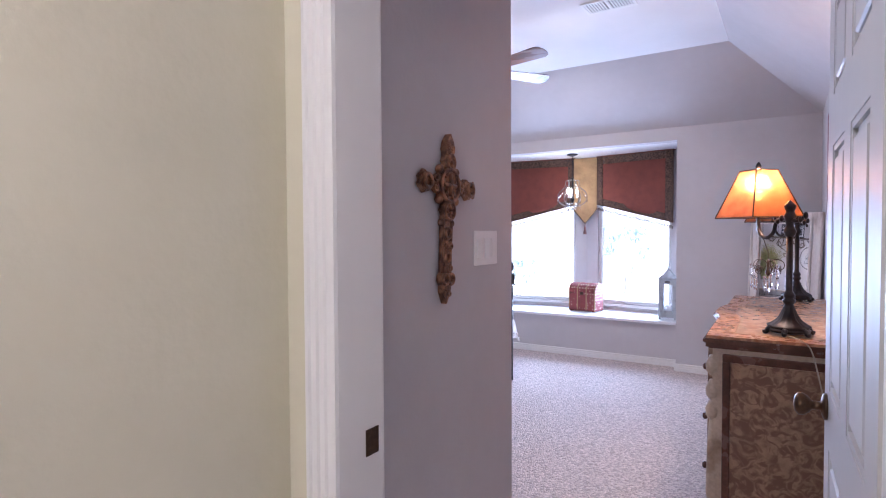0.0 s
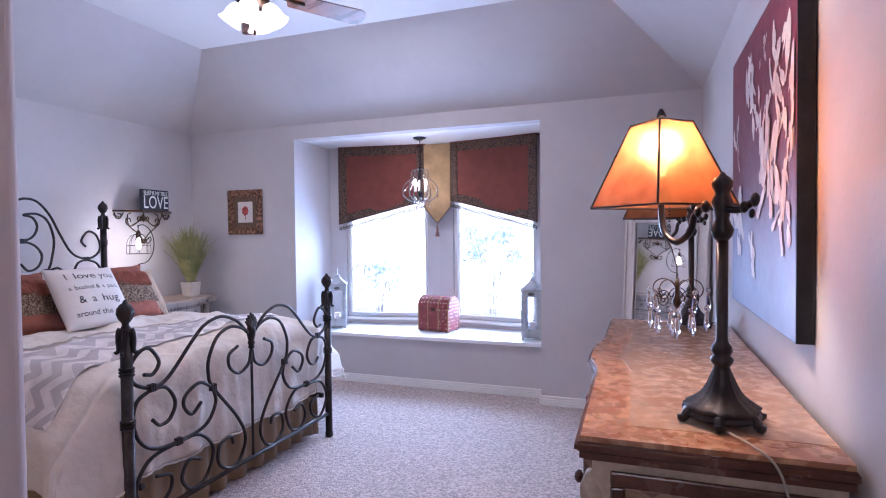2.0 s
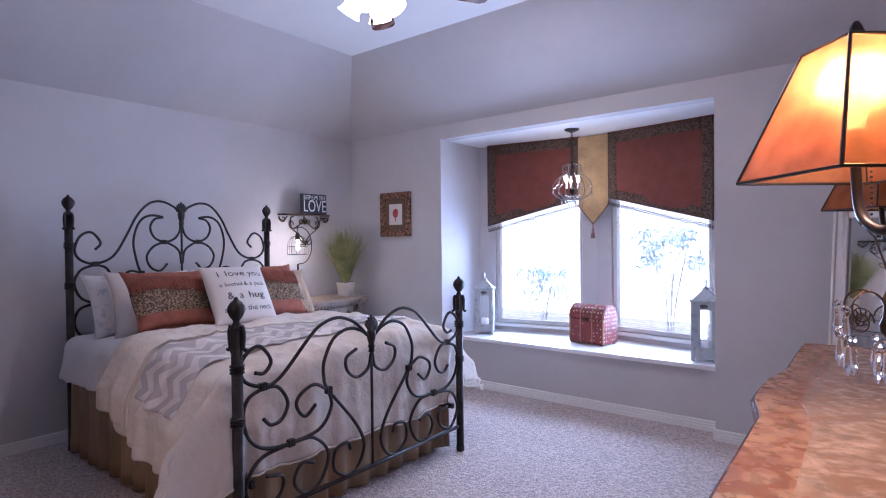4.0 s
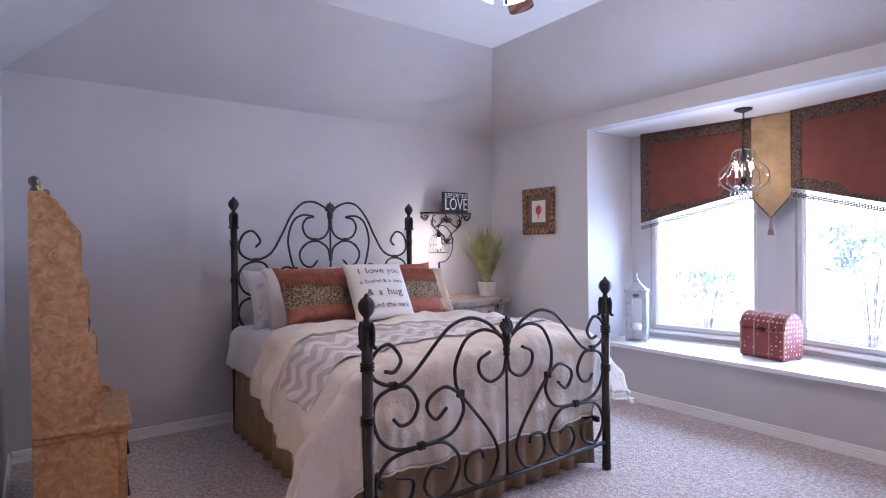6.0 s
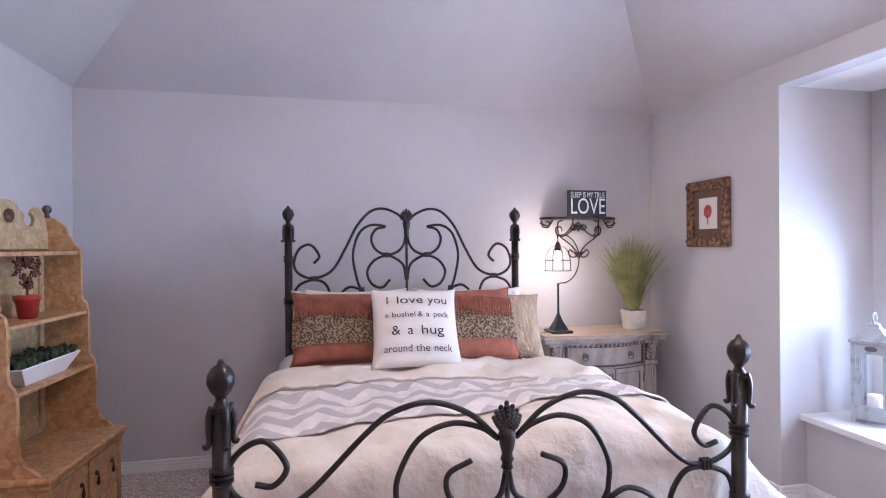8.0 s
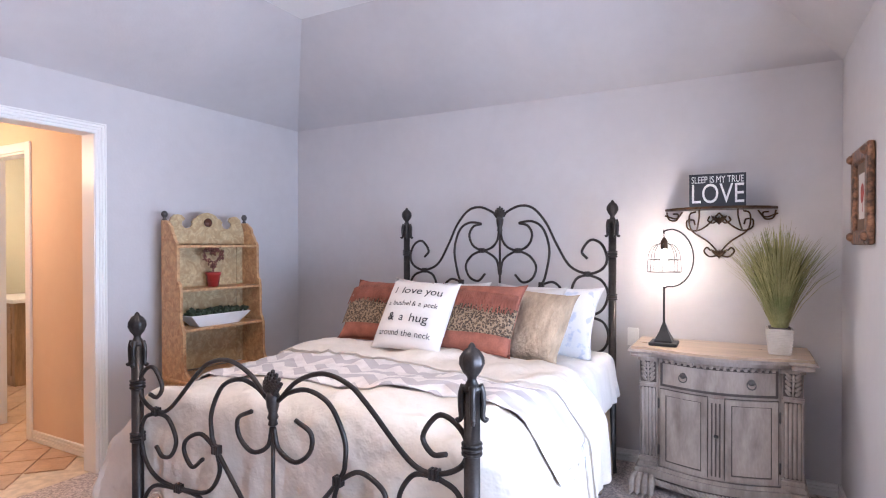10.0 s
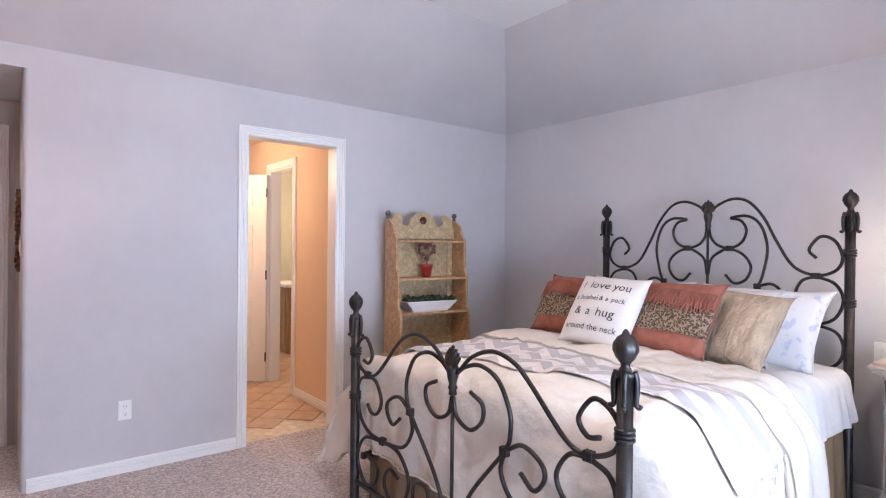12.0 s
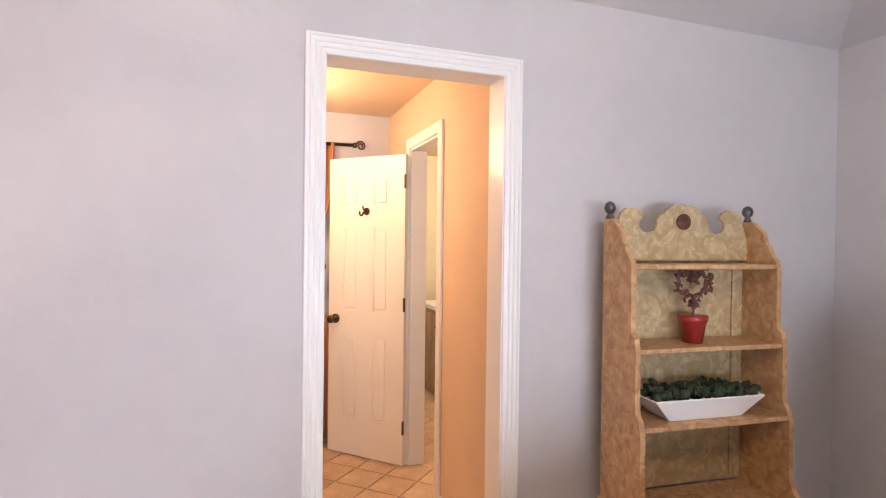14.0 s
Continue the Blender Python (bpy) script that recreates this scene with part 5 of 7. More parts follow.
pc = thing("painting", pose(EX, 3.36, 1.08), "unframed canvas of white blossoms on wine red and blue", "painting")
M_CANV = canvas_paint()
part("canvas", boxes((-0.045, -0.003, 0, 1.04, 0, 0.985), bevel=0.003), M_CANV, pc)
part("canvas_edge", boxes((-0.044, -0.004, -0.003, 0.0, 0.0, 0.985)), M_BLACK, pc, "black painted side edge")
M_PETAL = material("white_petal_paint", (0.66, 0.60, 0.58), 0.5, vary=0.12, scale=18, bump=0.2, bump_scale=90)
r3 = random.Random(12)
for cy, cz, n, big in ((0.62, 0.78, 18, 1.0), (0.30, 0.45, 24, 1.25), (0.85, 0.32, 18, 1.1), (0.07, 0.60, 16, 1.3), (0.10, 0.36, 14, 1.0), (0.55, 0.17, 9, 0.8), (0.20, 0.74, 12, 1.0), (0.40, 0.62, 10, 1.0), (0.93, 0.62, 6, 0.7), (0.42, 0.88, 4, 0.5)):
    bm = bmesh.new()
    for k in range(n):
        a = radians(r3.uniform(30, 150)) if k % 3 else radians(r3.uniform(200, 340))
        L, w = r3.uniform(0.05, 0.15) * big, r3.uniform(0.006, 0.019) * big
        o = (cy + r3.uniform(-0.06, 0.06) * big, cz + r3.uniform(-0.07, 0.07) * big)
        pts = []
        for i in range(14):
            b = 2 * math.pi * i / 14
            px, pz = L * 0.5 * (1 + math.cos(b)), w * math.sin(b) * (1.2 + 0.5 * math.cos(b)) + 0.02 * noise.noise(Vector((i * 0.6, k * 3.1, cy)))
            y, z = o[0] + px * math.cos(a) - pz * math.sin(a), o[1] + px * math.sin(a) + pz * math.cos(a)
            pts.append((min(1.03, max(0.01, y)), min(0.975, max(0.01, z))))
        vs = [bm.verts.new((-0.0465 - 0.0002 * k, y, z)) for y, z in pts]
        if len(set(pts)) > 6:
            bm.faces.new(vs)
    part("blossom", bm, M_PETAL, pc, "white painted blossom")

# tall mirror in the corner behind the dresser
mir = thing("floor_mirror", pose(-0.14, 5.95, 0, 0, 0, math.degrees(math.atan2(-0.48, 0.5))) @ pose(0, 0, 0, -3, 0, 0), "tall leaning mirror in a worn white wood frame", "mirror")
MW, MH = 0.69, 1.52
M_WORN = material("worn_white_wood", (0.62, 0.58, 0.54), 0.6, vary=0.15, scale=10, color2=(0.35, 0.29, 0.25), sharp=(0.32, 0.45), stretch=(1, 1, 0.3))
for r in ((0, 0.085, 0, 0.03, 0, MH), (MW - 0.085, MW, 0, 0.03, 0, MH), (0.085, MW - 0.085, 0, 0.03, 0, 0.085), (0.085, MW - 0.085, 0, 0.03, MH - 0.085, MH)):
    part("frame_rail", boxes(r, bevel=0.008), M_WORN, mir)
for r in ((0.075, 0.095, -0.012, 0.0, 0.075, MH - 0.075), (MW - 0.095, MW - 0.075, -0.012, 0.0, 0.075, MH - 0.075), (0.0, 0.018, -0.012, 0.0, 0.01, MH - 0.01)):
    part("frame_bead", boxes(r, bevel=0.004), M_WORN, mir)
part("glass", boxes((0.085, MW - 0.085, 0.006, 0.01, 0.085, MH - 0.085)), M_MIRROR, mir, "silvered mirror glass")

# ---- entry: open door, cross, switches ----


def six_panel(bm, w, h, d, m=None, grooved=True):
    """A moulded six-panel leaf, w along x, from y 0 to d."""
    st = 0.115
    cols = ((st, w / 2 - 0.05), (w / 2 + 0.05, w - st))
    rows = ((0.24, 0.83), (0.97, 1.56), (1.68, h - 0.12))
    box(bm, 0, w, 0.009, d - 0.009, 0, h, m=m)
    for f in (0, 1):
        y0, y1 = (0, 0.0089) if f == 0 else (d - 0.0089, d)
        xs = [0, *cols[0], *cols[1], w]
        for a, b in ((0, st), (cols[0][1], cols[1][0]), (w - st, w)):
            box(bm, a, b, y0, y1, 0, h, m=m)
        for ca, cb in cols:
            zs = [0] + [z for r in rows for z in r] + [h]
            for za, zb in zip(zs[::2], zs[1::2]):
                box(bm, ca, cb, y0, y1, za, zb, m=m)
            for za, zb in rows:
                box(bm, ca + 0.032, cb - 0.032, y0 + (0.001 if f == 0 else -0.004), y1 - (0.001 if f else -0.004), za + 0.032, zb - 0.032, bevel=0.004, m=m, seg=1)
                for q in ((ca, ca + 0.014, za, zb), (cb - 0.014, cb, za, zb), (ca, cb, za, za + 0.014), (ca, cb, zb - 0.014, zb)):
                    box(bm, q[0], q[1], y0 + (0.002 if f == 0 else -0.002), y1 + (0.0 if f == 0 else -0.002), q[2], q[3], m=m)
    return bm


def door_knob(parent, x, z, ydirs, mat):
    for y, s in ydirs:
        part("knob", lathe(bmesh.new(), [(0.033, 0), (0.033, 0.006), (0.026, 0.01), (0.011, 0.014), (0.011, 0.032), (0.02, 0.038), (0.028, 0.05), (0.028, 0.06), (0.02, 0.068), (0.005, 0.071)], 20, pose(x, y, z, 90 * s, 0, 0)), mat, parent, smooth=True)


leaf = thing("door_leaf", pose(0.301, 1.268, 0.012, 0, 0, 91.5), "white six-panel bedroom door standing open", "door")
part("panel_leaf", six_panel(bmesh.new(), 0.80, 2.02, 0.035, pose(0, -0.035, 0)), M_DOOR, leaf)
door_knob(leaf, 0.735, 0.92, ((0.0, -1), (-0.035, 1)), M_BRONZE)
for z in (0.2, 1.8):
    part("hinge", boxes((-0.006, 0.006, -0.005, 0.008, z, z + 0.09), bevel=0.002), M_BRONZE, leaf)
part("strike_plate", boxes((EDX0 - 0.001, EDX0 + 0.002, 1.205, 1.245, 0.91, 0.965)), M_BRONZE, entry, "dark bronze strike plate")

# ornate cross
M_ANT = material("antique_gold_resin", (0.40, 0.205, 0.115), 0.42, 0.5, vary=0.25, scale=38, color2=(0.085, 0.048, 0.034), sharp=(0.40, 0.66), bump=0.6, bump_scale=60, dist=0.005)
cr = thing("wall_cross", pose(VX, 1.718, 1.463, -3, 0, 0) @ pose(0, 0, -0.3, 0, 0, 90), "carved antique-gold resin cross on the wall", "cross")
bm = bmesh.new()


def blob_ring(x, z, r, t, k=None):
    lathe(bm, [(r * 0.45, 0.0), (r, 0.004), (r * 0.95, t * 0.7), (r * 0.7, t), (r * 0.35, t * 0.75)], 18, pose(x, 0, z, 90, 0, 0), squash=(lambda a, q: 1 + 0.12 * math.cos(k * a)) if k else None)


def scroll(x, z, r, s, y=-0.022, thick=0.0055):
    part("scroll", tube(bmesh.new(), [(q[0], y, q[2]) for q in spiral(x, z, r, 0.004, 90, 90 + s * 480, 24)], thick, 6, thick * 0.7), M_ANT, cr, smooth=True)


# lobed medallion at the crossing, ringed ends on the arms, C-scrolls and rings down the shaft
CZ = 0.345
box(bm, -0.024, 0.024, -0.015, 0.0, 0.04, 0.45, bevel=0.006)
box(bm, -0.105, 0.105, -0.014, 0.0, CZ - 0.019, CZ + 0.019, bevel=0.006)
blob_ring(0, CZ, 0.058, 0.022, 10)
for sx in (-1, 1):
    blob_ring(sx * 0.117, CZ, 0.031, 0.021, 7)
    blob_ring(sx * 0.074, CZ, 0.019, 0.020, 5)
    blob_ring(sx * 0.015, 0.072, 0.021, 0.022)
    blob_ring(sx * 0.024, 0.236, 0.011, 0.020)
for z, w in ((0.415, 0.028), (0.272, 0.031), (0.445, 0.022)):
    blob_ring(0, z, w, 0.022, 6)
prism(bm, [(-0.016, 0.43), (-0.024, 0.45), (-0.017, 0.475), (0, 0.497), (0.017, 0.475), (0.024, 0.45), (0.016, 0.43)], 0.022, pose(0, -0.022, 0))
prism(bm, [(-0.022, 0.065), (-0.02, 0.035), (0, 0.0), (0.02, 0.035), (0.022, 0.065)], 0.02, pose(0, -0.02, 0))
for k in range(12):
    a = k * math.pi / 6 + 0.26
    bmesh.ops.create_icosphere(bm, subdivisions=2, radius=0.0135, matrix=Matrix.Translation((0.062 * math.cos(a), -0.012, CZ + 0.062 * math.sin(a))))
part("carving", bm, M_ANT, cr)


def relief_ring(x, z, r, t=0.0045, y=-0.024, tall=1.0):
    circle = [(x + r * math.cos(a * math.pi / 12), y, z + tall * r * math.sin(a * math.pi / 12)) for a in range(25)]
    part("ring", tube(bmesh.new(), circle, t, 7), M_ANT, cr, smooth=True)


relief_ring(0, CZ, 0.048, 0.0055)
for a, b in (((-0.03, CZ), (0.03, CZ)), ((0, CZ - 0.032), (0, CZ + 0.032))):
    part("medallion_cross", tube(bmesh.new(), [(a[0], -0.024, a[1]), (0, -0.026, CZ), (b[0], -0.024, b[1])], 0.006, 7), M_ANT, cr, smooth=True)
for sx in (-1, 1):
    relief_ring(sx * 0.119, CZ, 0.019, 0.006)
    relief_ring(sx * 0.015, 0.072, 0.015, 0.005)
    for x, z, r in ((0.013, 0.288, 0.013), (0.013, 0.256, 0.012), (0.012, 0.425, 0.013), (0.011, 0.458, 0.010), (0.022, 0.375, 0.010), (0.022, 0.315, 0.010), (0.075, CZ + 0.014, 0.011), (0.075, CZ - 0.014, 0.011), (0.013, 0.170, 0.010), (0.013, 0.105, 0.010), (0.010, 0.03, 0.008), (0.135, CZ + 0.016, 0.009), (0.135, CZ - 0.016, 0.009)):
        scroll(sx * x, z, r, sx, -0.022, 0.0042)
    part("rim", tube(bmesh.new(), [(sx * 0.0235, -0.014, 0.09), (sx * 0.021, -0.016, 0.16), (sx * 0.0235, -0.016, 0.25)], 0.0042, 6), M_ANT, cr, smooth=True)
relief_ring(0, 0.272, 0.026, 0.0045)
for z in (0.206, 0.135):
    relief_ring(0, z, 0.015, 0.0048, -0.019)
relief_ring(0, 0.413, 0.022, 0.0045)

M_PLATE = material("white_plastic", (0.80, 0.79, 0.77), 0.3, vary=0.02)


def wall_plate(m, gangs, label, outlet=False):
    w = 0.07 + 0.046 * (gangs - 1)
    ob = thing("outlet" if outlet else "light_switch", m, label, "outlet" if outlet else "switch")
    part("plate", boxes((-w / 2, w / 2, -0.006, -0.0005, -0.057, 0.057), bevel=0.003), M_PLATE, ob)
    for k in range(gangs):
        x = (k - (gangs - 1) / 2) * 0.046
        if outlet:
            for z in (-0.021, 0.021):
                part("socket", lathe(bmesh.new(), [(0.016, 0), (0.016, 0.002), (0.012, 0.003)], 16, pose(x, -0.006, z, 90, 0, 0)), M_PLATE, ob)
                bm = boxes((x - 0.007, x - 0.0045, -0.0098, -0.0088, z - 0.004, z + 0.006), (x + 0.0045, x + 0.007, -0.0098, -0.0088, z - 0.004, z + 0.006), (x - 0.002, x + 0.002, -0.0098, -0.0088, z - 0.011, z - 0.007))
                part("slots", bm, M_BLACK, ob)
        else:
            part("rocker", boxes((x - 0.0165, x + 0.0165, -0.010, -0.0055, -0.034, 0.034), bevel=0.002), M_PLATE, ob)
            for z in (-0.045, 0.045):
                part("screw", lathe(bmesh.new(), [(0.003, 0), (0.003, 0.001)], 8, pose(x, -0.006, z, 90, 0, 0)), M_TRIM, ob)
    return ob


wall_plate(pose(VX, 1.978, 1.32, 0, 0, 90), 3, "white triple rocker light switch on the wall")
wall_plate(pose(-1.15, SY, 0.365, 0, 0, 180), 1, "white wall outlet above the skirting board", True)
wall_plate(pose(WX, 5.045, 0.80, 0, 0, 90), 1, "white wall switch beside the nightstand")


M_BATHDOOR = material("cream_door_paint", (0.78, 0.74, 0.66), 0.4, vary=0.02, scale=3)


def hinged_leaf(m, w, label, mat=M_DOOR):
    ob = thing("door_leaf", m, label, "door")
    part("panel_leaf", six_panel(bmesh.new(), w, 2.02, 0.035, pose(0, -0.035, 0)), mat, ob)
    for z in (0.2, 1.0, 1.8):
        part("hinge", boxes((-0.006, 0.006, -0.005, 0.006, z, z + 0.09), bevel=0.002), M_BRONZE, ob)
    door_knob(ob, w - 0.06, 0.92, ((0.0, -1), (-0.035, 1)), M_BRONZE)
    return ob


bd = hinged_leaf(pose(-2.585, 0.605, 0.005, 0, 0, -47), 0.61, "cream six-panel bathroom door standing open", M_BATHDOOR)
hk = thing("robe_hook", bd.matrix_world @ pose(0.30, 0.0, 1.655), "bronze double robe hook on the bathroom door", "hook")
part("rose", lathe(bmesh.new(), [(0.026, 0), (0.024, 0.008), (0.01, 0.014)], 16, pose(0, 0, 0, -90, 0, 0)), M_BRONZE, hk, smooth=True)
for pts in ([(0, 0.01, 0), (0.0, 0.035, -0.01), (0.0, 0.055, -0.03), (0, 0.075, -0.025), (0, 0.08, 0.0)], [(0, 0.01, 0.005), (0, 0.035, 0.012), (0, 0.045, 0.035)]):
    part("prong", tube(bmesh.new(), spline(pts, 5), 0.006, 8), M_BRONZE, hk, smooth=True)
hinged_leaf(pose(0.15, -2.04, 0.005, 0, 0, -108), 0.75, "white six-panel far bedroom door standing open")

# ---- nightstand corner ----
M_GREY = material("grey_washed_wood", (0.40, 0.345, 0.305), 0.5, vary=0.15, scale=11, color2=(0.22, 0.18, 0.155), sharp=(0.28, 0.58), stretch=(1, 1, 0.3), bump=0.1, bump_scale=40)
M_NTOP = material("pale_oak_top", (0.50, 0.38, 0.28), 0.3, vary=0.12, scale=6, stretch=(3, 0.4, 1), bump=0.05)
M_GROOVE = material("dark_glaze_and_shade", (0.10, 0.08, 0.07), 0.6, vary=0.2, scale=12)
M_PEWTER = material("pewter", (0.16, 0.15, 0.145), 0.4, 0.9, vary=0.2, scale=20)
NT, NY0, NY1 = 0.81, 5.09, 5.985
NB = WX + 0.02


def bow(inset, k=0.085, x_end=-3.83, n=12):
    """The bowed front line, from the bed side to the window side."""
    ya, yb = NY0 + inset, NY1 - inset
    out = []
    for i in range(n + 1):
        t = i / n
        out.append((x_end - inset + k * math.sin(math.pi * min(1, max(0, (t - 0.1) / 0.8))), ya + (yb - ya) * t))
    return out


ns = thing("nightstand", pose(0, 0, 0), "grey-washed carved bow-front nightstand cabinet", "nightstand")


def stand_slab(inset, z0, z1, back=NB):
    return slab(bow(inset) + [(back, NY1 - inset), (back, NY0 + inset)], z0, z1)


part("top", stand_slab(0.012, NT - 0.014, NT), M_NTOP, ns, "pale oak top")
part("top_rim", stand_slab(0.0, NT - 0.03, NT - 0.014), M_GREY, ns, "moulded grey-washed rim")
part("cornice", stand_slab(0.028, NT - 0.055, NT - 0.03), M_GREY, ns)
part("body", stand_slab(0.055, 0.10, NT - 0.055), M_GREY, ns)
part("plinth", stand_slab(0.028, 0.085, 0.125), M_GREY, ns, "stepped base moulding")
part("plinth", stand_slab(0.042, 0.125, 0.145), M_GREY, ns)
part("apron", stand_slab(0.035, 0.045, 0.085), M_GROOVE, ns, "dark recessed apron")
bm = bmesh.new()
line = bow(0.036, n=52)
for (xa, ya), (xb, yb) in list(zip(line, line[1:]))[6:46:2]:
    m = Matrix.Translation(((xa + xb) / 2, (ya + yb) / 2, NT - 0.067)) @ Matrix.Rotation(math.atan2(yb - ya, xb - xa) - math.pi / 2, 4, "Z")
    box(bm, -0.012, 0.008, -0.0085, 0.0085, -0.010, 0.010, bevel=0.003, m=m, seg=1)
tagged(part("dentils", bm, M_GREY, ns, "row of small carved blocks"), kind="stuff")
part("frieze", stand_slab(0.045, NT - 0.08, NT - 0.055), M_GREY, ns)
bm = bmesh.new()
line = bow(0.018, n=46)
for (xa, ya), (xb, yb) in list(zip(line, line[1:]))[4:42]:
    m = Matrix.Translation(((xa + xb) / 2 + 0.004, (ya + yb) / 2, 0.066)) @ Matrix.Rotation(0.75, 4, "X") @ Matrix.Diagonal((0.014, 0.0085, 0.026, 1))
    bmesh.ops.create_icosphere(bm, subdivisions=2, radius=1, matrix=m)
tagged(part("rope_carving", bm, M_GREY, ns, "slanting carved rope edge", smooth=True), kind="stuff")
# corner blocks of the top stand forward over the pilasters
for ya, yb in ((NY0 - 0.004, NY0 + 0.125), (NY1 - 0.125, NY1 + 0.004)):
    part("top_block", boxes((-3.95, -3.812, ya, yb, NT - 0.030, NT - 0.0145), bevel=0.006), M_GREY, ns)
    part("top_block", boxes((-3.95, -3.826, ya + 0.014, yb - 0.012, NT - 0.056, NT - 0.030), bevel=0.008), M_GREY, ns)


def front_x(y, inset=0.055):
    pts = bow(inset, n=40)
    for (xa, ya), (xb, yb) in zip(pts, pts[1:]):
        if ya <= y <= yb:
            return xa + (xb - xa) * (y - ya) / (yb - ya)
    return pts[0][0]


def bowed(y0, y1, z0, z1, d0, d1, n=10):
    """A panel that follows the bowed front, standing d0 to d1 proud of it."""
    o = [(front_x(y0 + (y1 - y0) * i / n) + d1, y0 + (y1 - y0) * i / n) for i in range(n + 1)]
    b = [(front_x(y0 + (y1 - y0) * i / n) + d0, y0 + (y1 - y0) * i / n) for i in range(n, -1, -1)]
    return slab(o + b, z0, z1)


dr = part("drawer", bowed(5.255, 5.82, 0.60, 0.74, 0, 0.010), M_GREY, ns)
for q in ((5.255, 5.82, 0.60, 0.612), (5.255, 5.82, 0.728, 0.74), (5.255, 5.267, 0.612, 0.728), (5.808, 5.82, 0.612, 0.728)):
    part("drawer_moulding", bowed(*q, 0.010, 0.016), M_GROOVE, dr)


def ring_pull(parent, y, z):
    x = front_x(y) + 0.012
    part("ring_pull", tube(lathe(bmesh.new(), [(0.017, 0), (0.015, 0.004), (0.006, 0.008)], 14, pose(x, y, z + 0.006, 0, 90, 0)), [(x + 0.010, y + 0.020 * math.cos(a / 12 * math.pi), z - 0.006 + 0.022 * math.sin(a / 12 * math.pi)) for a in range(25)], 0.003, 6), M_PEWTER, parent, "pewter ring pull")


ring_pull(dr, 5.375, 0.67)
ring_pull(dr, 5.70, 0.67)
for ya, yb in ((5.255, 5.495), (5.58, 5.82)):
    d = part("door", bowed(ya, yb, 0.155, 0.58, 0, 0.006), M_GREY, ns)
    for q in ((ya, yb, 0.155, 0.183), (ya, yb, 0.552, 0.58), (ya, ya + 0.028, 0.183, 0.552), (yb - 0.028, yb, 0.183, 0.552)):
        part("door_rail", bowed(*q, 0.006, 0.017), M_GREY, d)
    for q in ((ya + 0.028, yb - 0.028, 0.183, 0.188), (ya + 0.028, yb - 0.028, 0.547, 0.552), (ya + 0.028, ya + 0.033, 0.188, 0.547), (yb - 0.033, yb - 0.028, 0.188, 0.547)):
        part("door_groove", bowed(*q, 0.006, 0.009), M_GROOVE, d)
    for q in ((ya - 0.004, yb + 0.004, 0.580, 0.584), (ya - 0.004, ya, 0.155, 0.58), (yb, yb + 0.004, 0.155, 0.58)):
        part("door_gap", bowed(*q, 0.0, 0.003), M_GROOVE, d)
cp = part("center_post", bowed(5.502, 5.573, 0.15, 0.58, 0, 0.012), M_GREY, ns)
for k in range(3):
    part("flute", bowed(5.513 + k * 0.019, 5.521 + k * 0.019, 0.17, 0.555, 0.012, 0.0145), M_GROOVE, cp)
part("keyhole_pull", lathe(bmesh.new(), [(0.012, 0), (0.010, 0.005), (0.005, 0.012)], 10, pose(front_x(5.537) + 0.013, 5.537, 0.38, 0, 90, 0)), M_PEWTER, cp)
for ya, yb in ((5.145, 5.238), (5.837, 5.930)):
    p = part("pilaster", bowed(ya, yb, 0.145, NT - 0.056, 0, 0.016), M_GREY, ns)
    part("pilaster_recess", bowed(ya + 0.008, yb - 0.008, 0.195, 0.585, 0.016, 0.0175), M_GROOVE, p, "dark glaze between the reeds")
    w = yb - ya
    for k in range(4):
        y = ya + 0.018 + k * (w - 0.036) / 3
        x = front_x(y) + 0.0175
        part("reed", lathe(bmesh.new(), [(0.003, 0.197), (0.0088, 0.204), (0.0088, 0.576), (0.003, 0.583)], 10, pose(x, y, 0)), M_GREY, p, smooth=True)
    for z0, z1, d in ((0.145, 0.165, 0.034), (0.165, 0.178, 0.026), (0.178, 0.19, 0.032), (0.588, 0.604, 0.028), (0.604, 0.612, 0.022), (NT - 0.075, NT - 0.056, 0.042)):
        part("pilaster_moulding", bowed(ya - 0.004, yb + 0.004, z0, z1, 0.012, d), M_GREY, p)
    # a leaf bracket that curls forward towards the top
    bm = bmesh.new()
    ym_ = (ya + yb) / 2
    xs = front_x(ym_)
    prof = [(0.010, 0.612), (0.020, 0.614), (0.022, 0.64), (0.024, 0.67), (0.032, 0.70), (0.044, 0.722), (0.048, 0.735), (0.010, 0.735)]
    prism(bm, prof, w - 0.008, Matrix(((1, 0, 0, xs), (0, 1, 0, ya + 0.004), (0, 0, 1, 0), (0, 0, 0, 1))))
    part("bracket", bm, M_GROOVE, p, "dark glazed bracket")
    bm = bmesh.new()
    for row, (dx, z) in enumerate(((0.024, 0.634), (0.027, 0.658), (0.032, 0.684), (0.041, 0.710), (0.047, 0.728))):
        for sx in (-1, 1):
            m = Matrix.Translation((xs + dx, ym_ + sx * 0.021, z)) @ Matrix.Rotation(-sx * 0.7, 4, "X") @ Matrix.Diagonal((0.007, 0.009, 0.021, 1))
            bmesh.ops.create_icosphere(bm, subdivisions=2, radius=1, matrix=m)
    tube(bm, [(xs + 0.024, ym_, 0.615), (xs + 0.03, ym_, 0.67), (xs + 0.047, ym_, 0.73)], 0.006, 6)
    part("leaf_carving", bm, M_GREY, p, "carved acanthus leaf", smooth=True)
    if ya < 5.5:
        hy = yb + 0.008
    else:
        hy = ya - 0.008
    for z in (0.24, 0.50):
        part("hinge", lathe(bmesh.new(), [(0.002, z - 0.03), (0.0045, z - 0.024), (0.0045, z + 0.024), (0.002, z + 0.03)], 8, pose(front_x(hy) + 0.014, hy, 0)), M_PEWTER, p)
